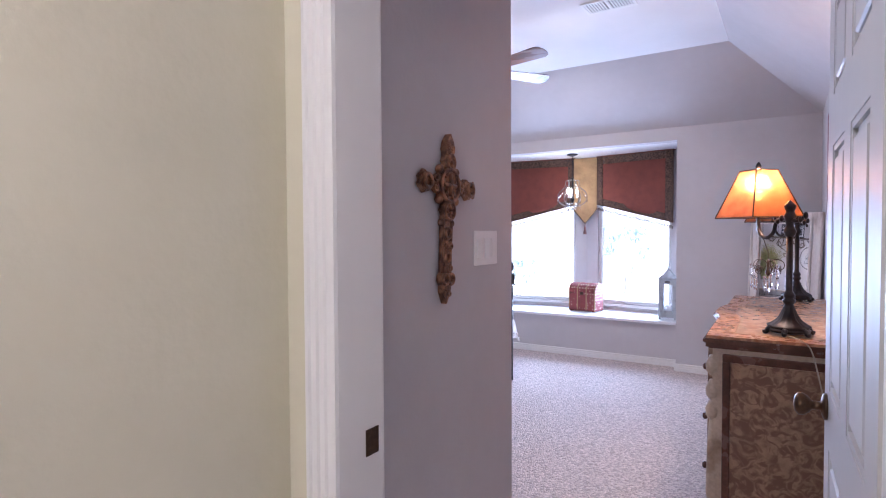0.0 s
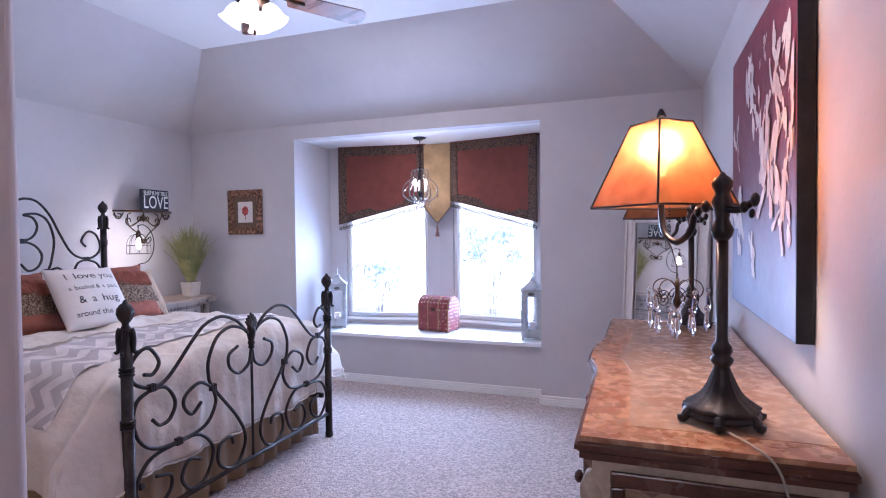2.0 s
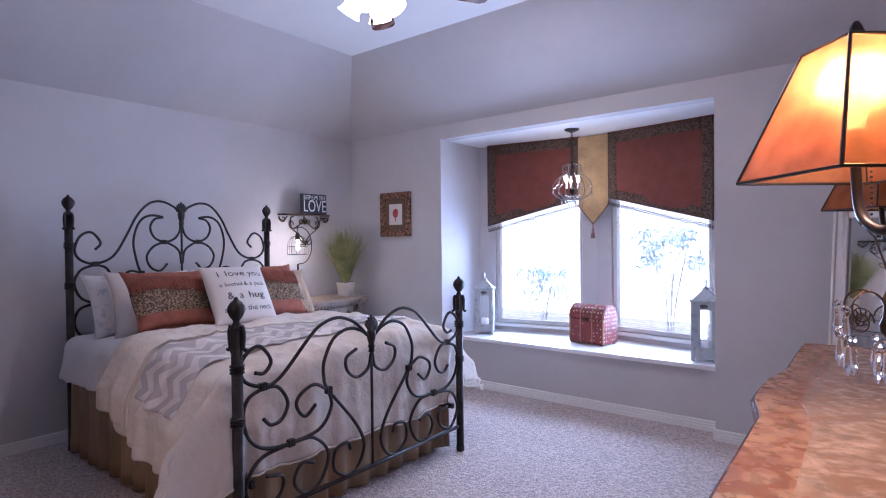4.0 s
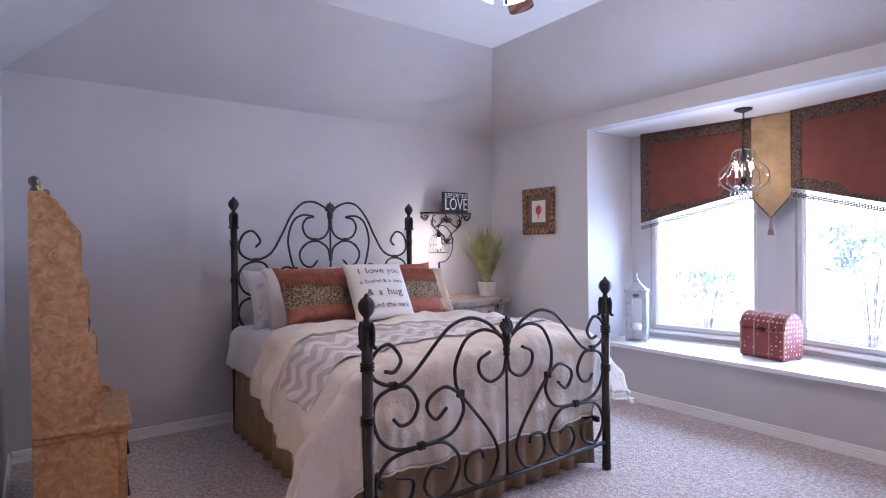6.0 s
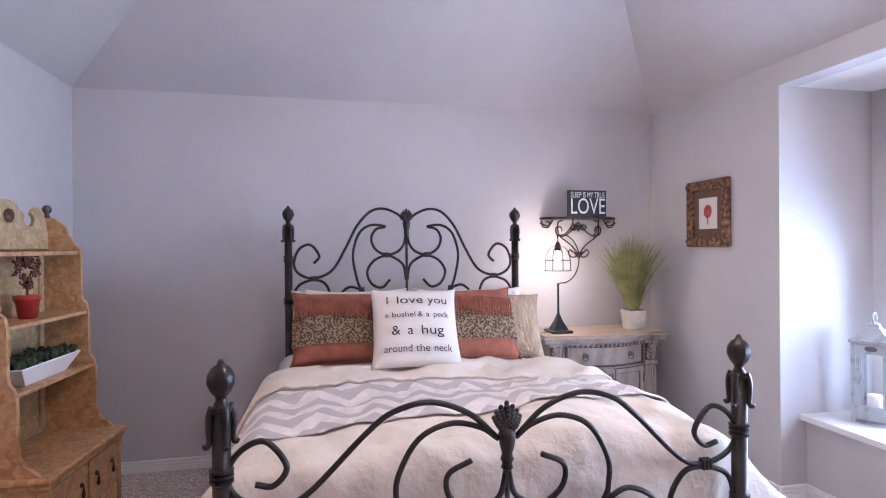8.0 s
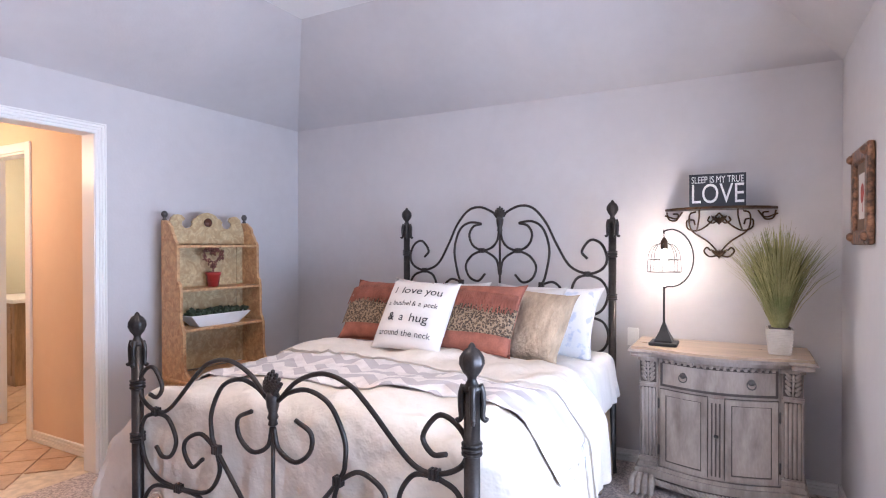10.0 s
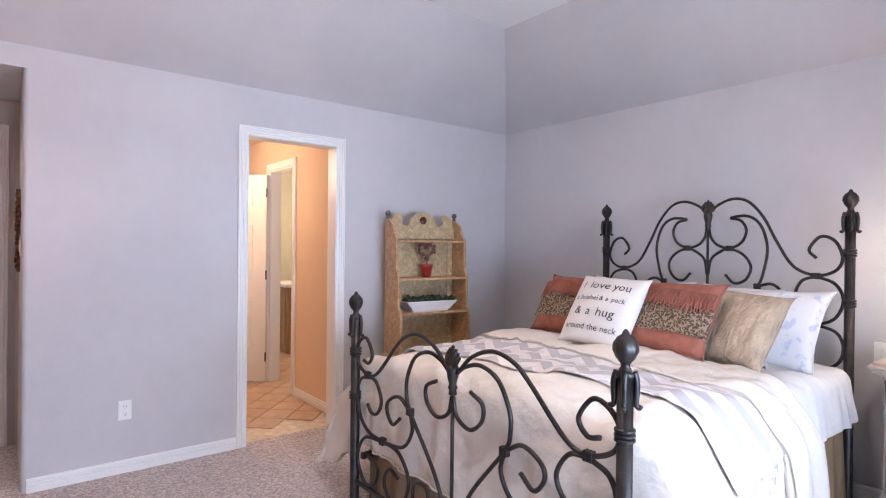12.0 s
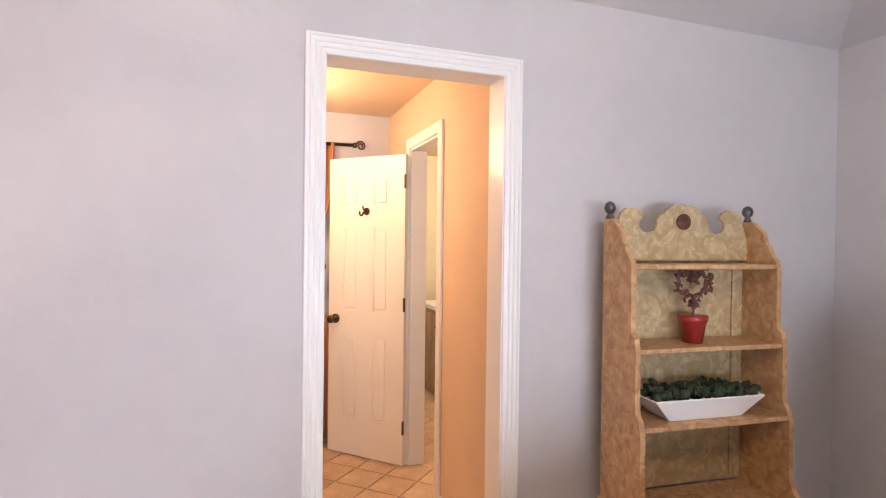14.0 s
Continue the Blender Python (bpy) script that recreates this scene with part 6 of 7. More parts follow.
for y in (NY0 + 0.075, NY1 - 0.075):
    bm = bmesh.new()
    for k in range(4):
        u = -0.051 + 0.034 * k
        tube(bm, spline([(-3.87, y + u * 0.7, 0.075), (-3.83, y + u * 0.9, 0.082), (-3.795, y + u, 0.07), (-3.772, y + u, 0.04), (-3.765, y + u, 0.016)], 5), 0.020, 8, 0.0165)
        bmesh.ops.create_icosphere(bm, subdivisions=2, radius=1, matrix=Matrix.Translation((-3.775, y + u, 0.05)) @ Matrix.Diagonal((0.02, 0.017, 0.014, 1)))
        lathe(bm, [(0.010, 0), (0.007, 0.012), (0.001, 0.024)], 8, pose(-3.760, y + u, 0.018, 0, 105, 0))
    box(bm, -3.91, -3.80, y - 0.06, y + 0.06, 0.0, 0.075, bevel=0.014)
    part("paw_foot", bm, M_GREY, ns, "carved paw foot with claws", smooth=True)
    part("back_foot", boxes((NB, NB + 0.06, y - 0.03, y + 0.03, 0, 0.046), bevel=0.008), M_GREY, ns)

# wire cage lamp
NLX, NLY = -3.98, 5.26
nl = thing("table_lamp", pose(NLX, NLY, NT), "black metal lamp with a bulb in a wire cage", "lamp")
bm = bmesh.new()
box(bm, -0.075, 0.075, -0.075, 0.075, 0, 0.018, bevel=0.004)
prof = [(0.066, 0.018), (0.066, 0.03), (0.052, 0.05), (0.032, 0.08), (0.016, 0.115), (0.0085, 0.13), (0.0075, 0.33), (0.004, 0.335)]
lathe(bm, prof, 4, pose(0, 0, 0, 0, 0, 45))
part("base", bm, M_BLACK, nl)
arc = [(0, 0, 0.325)] + [(0, 0.03 + 0.125 * math.cos(radians(a)) , 0.50 + 0.165 * math.sin(radians(a))) for a in range(-95, 96, 12)] + [(0, 0.0, 0.655), (0, 0, 0.64)]
part("hoop", tube(bmesh.new(), spline(arc, 3), 0.0042, 8), M_BLACK, nl, smooth=True)
part("socket", lathe(bmesh.new(), [(0.004, 0.62), (0.012, 0.61), (0.02, 0.595), (0.02, 0.56), (0.017, 0.552)], 14), M_BRONZE, nl, smooth=True)
bm = bmesh.new()
for k in range(4):
    tube(bm, [(0.006 * math.cos(a), 0, 0.655 - 0.011 * k + 0.006 * math.sin(a)) if k % 2 else (0, 0.006 * math.cos(a), 0.655 - 0.011 * k + 0.006 * math.sin(a)) for a in [i * math.pi / 5 for i in range(11)]], 0.0014, 5)
part("chain", bm, M_BLACK, nl)
for k in range(8):
    a = radians(45 * k)
    pts = [(math.cos(a) * r, math.sin(a) * r, z) for r, z in ((0.018, 0.585), (0.055, 0.572), (0.082, 0.53), (0.09, 0.47), (0.091, 0.42))]
    part("cage_wire", tube(bmesh.new(), spline(pts, 4), 0.0017, 5), M_BLACK, nl)
for r, z in ((0.091, 0.42), (0.088, 0.49)):
    part("cage_ring", tube(bmesh.new(), [(r * math.cos(i * math.pi / 16), r * math.sin(i * math.pi / 16), z) for i in range(33)], 0.0018, 5), M_BLACK, nl)
part("bulb", lathe(bmesh.new(), [(0.010, 0.555), (0.011, 0.535), (0.015, 0.505), (0.017, 0.485), (0.014, 0.467), (0.005, 0.458)], 16), glowing("lit_clear_bulb", (1.0, 0.84, 0.62), 60), nl, "lit bulb", smooth=True)
lamp("nightstand_light", "POINT", pose(NLX, NLY, NT + 0.485), 30, (1.0, 0.80, 0.58), radius=0.021)

# potted grass
M_GRASS = material("green_grass_blade", (0.135, 0.17, 0.05), 0.6, vary=0.2, scale=9, color2=(0.35, 0.33, 0.14), sharp=(0.4, 0.7))
M_POT = material("white_ribbed_ceramic", (0.70, 0.66, 0.60), 0.6, vary=0.08, scale=10)
PX, PY = -3.99, 5.83
pl = thing("potted_grass", pose(PX, PY, NT), "tall artificial grass in a white ribbed square pot", "plant")
bm = bmesh.new()
for i in range(15):
    z = 0.125 * i / 14
    w = 0.050 + 0.013 * i / 14 + (0.0028 if i % 2 else 0)
    box(bm, -w, w, -w, w, z, z + 0.0089, bevel=0.002, seg=1)
part("pot", bm, M_POT, pl)
part("soil", boxes((-0.05, 0.05, -0.05, 0.05, 0.134, 0.139)), M_GROOVE, pl)
bm = bmesh.new()
r4 = random.Random(21)
for k in range(680):
    a, q = r4.uniform(0, 2 * math.pi), r4.random() ** 0.5
    bx, by = 0.035 * math.cos(a) * q, 0.035 * math.sin(a) * q
    H, sp = r4.uniform(0.38, 0.60), q * r4.uniform(0.09, 0.28)
    tx = bx + math.cos(a) * sp
    if PX + tx < WX + 0.02:
        tx = WX + 0.02 - PX
    ty = min(by + math.sin(a) * sp, NY - 0.015 - PY)
    H *= 1 - 0.25 * q
    pts = [Vector((bx, by, 0.135)), Vector((bx + (tx - bx) * 0.3, by + (ty - by) * 0.3, 0.135 + H * 0.45)), Vector((bx + (tx - bx) * 0.65, by + (ty - by) * 0.65, 0.135 + H * 0.8)), Vector((tx, ty, 0.135 + H))]
    sd = Vector((-math.sin(a), math.cos(a), 0)) * 0.0028
    ups = []
    for i, p in enumerate(pts):
        w = (1, 1, 0.7, 0.1)[i]
        ups.append((bm.verts.new(p - sd * w), bm.verts.new(p + sd * w)))
    for (a1, b1), (a2, b2) in zip(ups, ups[1:]):
        bm.faces.new((a1, b1, b2, a2))
g = tagged(part("grass_blades", bm, M_GRASS, pl, "yellow-green grass blades"), kind="stuff")
g.modifiers.new("thick", "SOLIDIFY").thickness = 0.0008

# scrolled shelf with a sign
SHY, SHZ = 5.535, 1.605
sh = thing("wall_shelf", pose(WX, SHY, SHZ), "bronze scrolled iron wall shelf", "shelf")
o = [(-0.30 + 0.6 * i / 16, -0.01 - 0.19 * math.sin(math.pi * i / 16) ** 0.6 ) for i in range(17)]
part("shelf_board", slab([(-y, x) for x, y in o], -0.014, 0.0), M_BRONZE, sh)
for s in (-1, 1):
    for pts in (
        [(0.0, -0.03), (0.06, -0.10), (0.12, -0.135), (0.17, -0.12), (0.175, -0.075), (0.14, -0.07), (0.13, -0.1)],
        [(0.29, -0.02), (0.275, -0.065), (0.235, -0.07), (0.225, -0.035), (0.255, -0.03)],
        [(0.2, -0.02), (0.235, -0.06), (0.3, -0.04)],
        [(0.125, -0.02), (0.16, -0.04), (0.15, -0.13), (0.06, -0.2), (0.0, -0.27)],
        [(0.0, -0.28), (0.05, -0.29), (0.08, -0.26), (0.065, -0.235), (0.045, -0.255)],
        [(0.0, -0.06), (0.03, -0.09), (0.06, -0.075), (0.05, -0.05)],
    ):
        part("scroll", tube(bmesh.new(), [(0.018, s * p.x, p.z) for p in spline([(u, 0, z) for u, z in pts], 6)], 0.005, 7), M_BRONZE, sh, smooth=True)
    part("bracket", tube(bmesh.new(), spline([(0.02, s * 0.12, -0.13), (0.08, s * 0.11, -0.10), (0.13, s * 0.1, -0.05), (0.14, s * 0.1, -0.014)], 5), 0.005, 7), M_BRONZE, sh, smooth=True)
for z in (-0.075, -0.275):
    bm = bmesh.new()
    for k in range(-2, 3):
        m = Matrix.Translation((0.022, 0.012 * k, z + 0.004 * abs(k))) @ Matrix.Rotation(-0.35 * k, 4, "X") @ Matrix.Diagonal((0.010, 0.009, 0.03, 1))
        bmesh.ops.create_icosphere(bm, subdivisions=1, radius=1, matrix=m)
    part("leaf_ornament", bm, M_BRONZE, sh, smooth=True)
sg = thing("word_sign", pose(-4.07, 5.53, SHZ, 0, 0, 92), "black block sign with white words on the shelf", "sign")
part("block", boxes((-0.145, 0.145, 0, 0.035, 0, 0.185), bevel=0.002), material("black_sign_paint", (0.025, 0.03, 0.04), 0.6, vary=0.15, scale=14), sg)
M_WHITE = material("white_sign_paint", (0.78, 0.78, 0.76), 0.6, vary=0.08, scale=30)
for body, size, width, z, tall in (("SLEEP IS MY TRUE", 0.05, 0.265, 0.150, 1.1), ("LOVE", 0.13, 0.265, 0.067, 1.22)):
    bm = letters(body, size, width)
    bmesh.ops.triangulate(bm, faces=bm.faces)
    for v in bm.verts:
        v.co = Vector((v.co.x, -0.0015, v.co.z * tall + z))
    ob = part("lettering", bm, M_WHITE, sg, "white block letters")
    ob.modifiers.new("thick", "SOLIDIFY").thickness = 0.001

# small framed picture
pf = thing("picture_frame", pose(-3.585, NY, 1.60), "ornate antique-gold frame with a red flower print", "picture")
for r in ((-0.20, -0.135, 0), (0.135, 0.20, 0)):
    part("frame_rail", boxes((r[0], r[1], -0.03, -0.002, -0.215, 0.215), bevel=0.01), M_ANT, pf)
for r in ((-0.215, -0.15), (0.15, 0.215)):
    part("frame_rail", boxes((-0.135, 0.135, -0.03, -0.002, r[0], r[1]), bevel=0.01), M_ANT, pf)
for x in (-0.17, 0.17):
    for z in (-0.18, 0.18):
        bm = bmesh.new()
        bmesh.ops.create_icosphere(bm, subdivisions=2, radius=0.022, matrix=Matrix.Translation((x, -0.03, z)))
        part("corner_ornament", bm, M_ANT, pf, smooth=True)
part("mat_board", boxes((-0.135, 0.135, -0.012, -0.004, -0.15, 0.15)), material("brown_mat", (0.14, 0.085, 0.05), 0.7, vary=0.1, scale=10), pf)
part("print", boxes((-0.085, 0.085, -0.0145, -0.0125, -0.10, 0.10)), M_CANVAS, pf)
bm = bmesh.new()
for k in range(7):
    a = k * 0.9
    vs = [bm.verts.new((0.03 * math.cos(b) * 0.7 + 0.018 * math.cos(a), -0.0150 - 0.0002 * k, 0.012 + 0.022 * math.sin(b) + 0.024 * math.sin(a))) for b in [i * math.pi / 5 for i in range(10)]]
    bm.faces.new(vs)
vs = [bm.verts.new((x, -0.0150, z)) for x, z in ((-0.006, -0.07), (0.006, -0.07), (0.004, -0.02), (-0.004, -0.02))]
bm.faces.new(vs)
part("flower", bm, material("red_flower_print", (0.45, 0.07, 0.06), 0.7, vary=0.2, scale=40), pf, "red printed flower")

# ---- hutch ----
M_OCHRE = damask("ochre_sponged_paint", (0.55, 0.335, 0.165), (0.37, 0.19, 0.085), 20, (0.46, 0.66), 0.45)
M_OLIVE = damask("olive_sponged_paint", (0.53, 0.41, 0.235), (0.38, 0.265, 0.135), 20, (0.40, 0.62), 0.5)
HX0, HX1, HB = -3.485, -2.852, SY + 0.152
HUTCH_M = pose(-3.168, HB + 0.015, 0, 0, 0, -4.3) @ pose(3.168, -HB - 0.015, 0)
hu = thing("hutch", HUTCH_M, "ochre sponge-painted stepped hutch shelf with drawers", "hutch")
side = [(0.0, 0.535), (0.36, 0.535), (0.33, 0.56), (0.30, 0.575), (0.278, 0.615), (0.272, 0.67), (0.272, 0.83), (0.258, 0.87), (0.240, 0.89), (0.235, 0.92), (0.235, 1.10), (0.225, 1.14), (0.205, 1.155), (0.2, 1.19), (0.2, 1.37), (0.195, 1.40), (0.17, 1.42), (0.155, 1.45), (0.135, 1.47), (0.12, 1.51), (0.09, 1.53), (0.06, 1.55), (0.0, 1.55)]
side = [(d * 0.87, z) for d, z in side]
for x in (HX0, HX1 - 0.02):
    m = Matrix(((0, 1, 0, x), (1, 0, 0, HB), (0, 0, 1, 0), (0, 0, 0, 1)))
    part("side_panel", prism(bmesh.new(), side, 0.02, m), M_OCHRE, hu)
    part("finial", lathe(bmesh.new(), [(0.008, 1.55), (0.016, 1.553), (0.012, 1.562), (0.008, 1.568), (0.018, 1.578), (0.021, 1.592), (0.016, 1.606), (0.005, 1.613)], 14, pose(x + 0.01, HB + 0.022, 0)), M_PEWTER, hu, "dark turned finial", smooth=True)
part("back_panel", boxes((HX0 + 0.02, HX1 - 0.02, HB, HB + 0.012, 0.545, 1.40)), M_OLIVE, hu, "olive sponge-painted back")
for x in (HX0 + 0.05, HX1 - 0.075):
    part("back_moulding", boxes((x, x + 0.025, HB + 0.012, HB + 0.022, 0.56, 1.385), bevel=0.003), M_OLIVE, hu)
for z, d in ((1.39, 0.166), (1.105, 0.20), (0.85, 0.231)):
    part("shelf", boxes((HX0 + 0.02, HX1 - 0.02, HB + 0.012, HB + d, z - 0.018, z), bevel=0.004), M_OCHRE, hu)
W2 = (HX1 - HX0) / 2 - 0.02
crest = [(-W2, 1.40), (W2, 1.40), (W2, 1.47), (0.29, 1.50), (0.275, 1.54), (0.265, 1.572), (0.24, 1.592), (0.21, 1.594), (0.184, 1.585), (0.168, 1.564), (0.178, 1.554), (0.19, 1.545), (0.191, 1.525), (0.176, 1.508), (0.15, 1.502), (0.124, 1.511), (0.111, 1.533), (0.116, 1.550), (0.102, 1.568), (0.08, 1.575), (0.066, 1.592), (0.035, 1.608), (0, 1.613)]
crest += [(-x, z) for x, z in crest[-2:1:-1]]
part("crest", prism(bmesh.new(), crest, 0.016, pose((HX0 + HX1) / 2, HB + 0.014, 0)), M_OLIVE, hu, "scalloped crest board")
part("medallion", lathe(bmesh.new(), [(0.03, 0), (0.03, 0.008), (0.02, 0.012), (0.008, 0.006)], 18, pose((HX0 + HX1) / 2, HB + 0.031, 1.545, -90, 0, 0)), M_DBROWN, hu, "brown round medallion", smooth=True)
part("desk_top", boxes((HX0 - 0.02, HX1 + 0.02, HB, HB + 0.365, 0.51, 0.535), bevel=0.008), M_OCHRE, hu)
part("desk_moulding", boxes((HX0 - 0.01, HX1 + 0.01, HB, HB + 0.355, 0.485, 0.51), bevel=0.008), M_OCHRE, hu)
part("base_body", boxes((HX0, HX1, HB, HB + 0.33, 0.06, 0.485)), M_OCHRE, hu)
part("base_plinth", boxes((HX0 - 0.012, HX1 + 0.012, HB, HB + 0.345, 0.0, 0.075), bevel=0.006), M_OCHRE, hu)
for xa, xb in ((HX0 + 0.045, (HX0 + HX1) / 2 - 0.008), ((HX0 + HX1) / 2 + 0.008, HX1 - 0.045)):
    for za, zb in ((0.095, 0.275), (0.29, 0.47)):
        d = part("drawer", boxes((xa, xb, HB + 0.33, HB + 0.34, za, zb), bevel=0.004), M_OCHRE, hu)
        for q in (0.22, 0.78):
            x = xa + (xb - xa) * q
            part("drop_pull", lathe(lathe(bmesh.new(), [(0.011, 0), (0.009, 0.006), (0.004, 0.012)], 10, pose(x, HB + 0.34, (za + zb) / 2 + 0.02, -90, 0, 0)), [(0.003, -0.002), (0.004, -0.02), (0.0085, -0.042), (0.006, -0.052), (0.002, -0.055)], 10, pose(x, HB + 0.35, (za + zb) / 2 + 0.02)), M_BRONZE, d, "dark drop pull", smooth=True)
for x in (HX0 + 0.012, HX1 - 0.012):
    part("corner_turning", lathe(bmesh.new(), [(0.02, 0.08), (0.02, 0.435), (0.026, 0.445), (0.026, 0.455), (0.02, 0.461), (0.027, 0.471), (0.027, 0.481)], 14, pose(x, HB + 0.323, 0)), M_OCHRE, hu, smooth=True)

M_RED = material("red_glazed_pot", (0.33, 0.03, 0.025), 0.35, vary=0.1, scale=10)
M_DRY = material("dried_red_leaf", (0.20, 0.07, 0.05), 0.8, vary=0.3, scale=30)
ht = thing("heart_topiary", HUTCH_M @ pose(-3.155, HB + 0.11, 1.105), "dried red wreath topiary in a small red pot", "topiary")
part("pot", lathe(bmesh.new(), [(0.033, 0), (0.045, 0.075), (0.05, 0.078), (0.052, 0.098), (0.044, 0.1)], 20), M_RED, ht, smooth=True)
part("stem", tube(bmesh.new(), [(0, 0, 0.09), (0, 0, 0.14)], 0.005), M_DRY, ht)
bm = bmesh.new()
r5 = random.Random(8)
for k in range(170):
    t = k / 170 * 2 * math.pi
    hx = 0.0042 * 16 * math.sin(t) ** 3
    hz = 0.0042 * (13 * math.cos(t) - 5 * math.cos(2 * t) - 2 * math.cos(3 * t) - math.cos(4 * t))
    c = (hx + r5.uniform(-0.012, 0.012), r5.uniform(-0.016, 0.016), 0.205 + hz + r5.uniform(-0.012, 0.012))
    m = Matrix.Translation(c) @ Euler((r5.uniform(0, 6), r5.uniform(0, 6), r5.uniform(0, 6))).to_matrix().to_4x4() @ Matrix.Diagonal((0.013, 0.007, 0.003, 1))
    bmesh.ops.create_icosphere(bm, subdivisions=1, radius=1, matrix=m)
tagged(part("leaves", bm, M_DRY, ht, "dried dark red leaves in a heart ring"), kind="stuff")

M_MOSS = material("dark_moss", (0.035, 0.05, 0.025), 0.9, vary=0.3, scale=40)
tr = thing("moss_tray", HUTCH_M @ pose(-3.155, HB + 0.128, 0.85), "white flared tray filled with dark green moss", "planter")
bm = bmesh.new()
b0 = [(-0.15, -0.055), (0.15, -0.055), (0.15, 0.055), (-0.15, 0.055)]
b1 = [(-0.225, -0.085), (0.225, -0.085), (0.225, 0.085), (-0.225, 0.085)]
lo2 = [bm.verts.new((x, y, 0)) for x, y in b0]
hi2 = [bm.verts.new((x, y, 0.075)) for x, y in b1]
bm.faces.new(lo2)
for i in range(4):
    bm.faces.new((lo2[i], lo2[(i + 1) % 4], hi2[(i + 1) % 4], hi2[i]))
part("tray", bm, M_SEAT, tr).modifiers.new("thick", "SOLIDIFY").thickness = 0.006
bm = bmesh.new()
for k in range(120):
    x, y = r5.uniform(-0.205, 0.205), r5.uniform(-0.07, 0.07)
    s = r5.uniform(0.014, 0.026)
    bmesh.ops.create_icosphere(bm, subdivisions=1, radius=s, matrix=Matrix.Translation((x, y, 0.07 + r5.uniform(0, 0.03))) @ Euler((r5.uniform(0, 6), r5.uniform(0, 6), 0)).to_matrix().to_4x4() @ Matrix.Diagonal((1.2, 0.8, 0.6, 1)))
tagged(part("moss", bm, M_MOSS, tr, "dark green moss mounds"), kind="stuff")

# ---- the bay: valance, chandelier, lanterns, chest ----
M_RUST = material("rust_brown_cloth", (0.17, 0.045, 0.03), 0.85, vary=0.08, scale=12, bump=0.3, bump_scale=160, dist=0.001)
M_TANCL = material("tan_suede_cloth", (0.38, 0.25, 0.12), 0.85, vary=0.12, scale=9, bump=0.2, bump_scale=90)
M_LEO2 = material("dark_leopard_border", (0.125, 0.075, 0.048), 0.85, vary=0.1, scale=70, color2=(0.04, 0.022, 0.017), sharp=(0.42, 0.56))
M_BEAD = material("brown_bead", (0.10, 0.06, 0.04), 0.3, vary=0.3, scale=30)
M_CLEARBEAD = glassy("clear_bead", (0.9, 0.85, 0.8))
VT = 2.25


def val_panel(name, a, b, za, zb, borders, mat_main, parent):
    """A cloth panel from point a to b in plan; its lower edge runs from height za to zb."""
    a, b = Vector((*a, 0)), Vector((*b, 0))
    L = (b - a).length
    m = Matrix.Translation(a) @ Matrix.Rotation(math.atan2((b - a).y, (b - a).x), 4, "Z")

    def sheet(u0, u1, lo0, lo1, hi0, hi1, y, t, nx=16):
        bm = bmesh.new()
        cols = []
        for i in range(nx + 1):
            f = i / nx
            u = u0 + (u1 - u0) * f
            col = []
            for j in range(9):
                g = j / 8
                z = (lo0 + (lo1 - lo0) * f) * (1 - g) + (hi0 + (hi1 - hi0) * f) * g
                w = 0.006 * math.sin(u * 9) * (1 - g) - 0.004 * (1 - g)
                col.append(bm.verts.new(m @ Vector((u, y + w, z))))
            cols.append(col)
        for p, q in zip(cols, cols[1:]):
            for j in range(8):
                bm.faces.new((p[j], q[j], q[j + 1], p[j + 1]))
        return bm, t
    bm, t = sheet(0, L, za, zb, VT, VT, 0, 0.006)
    ob = part(name, bm, mat_main, parent, smooth=True)
    ob.modifiers.new("thick", "SOLIDIFY").thickness = 0.006
    lo = lambda u: za + (zb - za) * u / L
    w = 0.085
    for side in borders:
        if side == "l":
            bm, t = sheet(0, w, lo(0), lo(w), VT, VT, -0.006, 0.004, 4)
        elif side == "r":
            bm, t = sheet(L - w, L, lo(L - w), lo(L), VT, VT, -0.006, 0.004, 4)
        elif side == "t":
            bm, t = sheet(w, L - w, VT - w, VT - w, VT, VT, -0.006, 0.004)
        else:
            bm, t = sheet(w, L - w, lo(w), lo(L - w), lo(w) + w, lo(L - w) + w, -0.006, 0.004)
        o = part("border", bm, M_LEO2, ob, "dark leopard-print border", smooth=True)
        o.modifiers.new("thick", "SOLIDIFY").thickness = 0.003
    return ob, m, L


val = thing("valance", pose(0, 0, 0), "rust cloth pointed valance with leopard border and beads", "valance")
ends = ((-2.895, 6.705), (-2.0, 6.845), (-1.74, 6.845), (-0.862, 6.69))
pl1, m1, L1 = val_panel("panel", ends[0], ends[1], 1.475, 1.695, "lrbt", M_RUST, val)
pl2, m2, L2 = val_panel("panel", ends[2], ends[3], 1.695, 1.465, "lrbt", M_RUST, val)
cm = pose(-1.87, 6.825, 0)
part("center_flap", prism(bmesh.new(), [(-0.137, VT), (-0.137, 1.635), (0.0, 1.475), (0.137, 1.635), (0.137, VT)], 0.008, cm), M_TANCL, val, "tan pointed center flap")
bm = bmesh.new()
for p in (((-0.137, 1.635), (0, 1.475)), ((0, 1.475), (0.137, 1.635))):
    tube(bm, [cm @ Vector((p[0][0], 0, p[0][1])), cm @ Vector((p[1][0], 0, p[1][1]))], 0.005, 6)
part("flap_cord", bm, M_BEAD, val)
bm = lathe(bmesh.new(), [(0.004, 1.47), (0.004, 1.44), (0.012, 1.43), (0.013, 1.415), (0.009, 1.405), (0.017, 1.385), (0.02, 1.35), (0.021, 1.345)], 14, pose(-1.87, 6.822, 0))
part("tassel", bm, material("mauve_tassel", (0.32, 0.17, 0.15), 0.9, vary=0.2, scale=40), val, "hanging tassel", smooth=True)
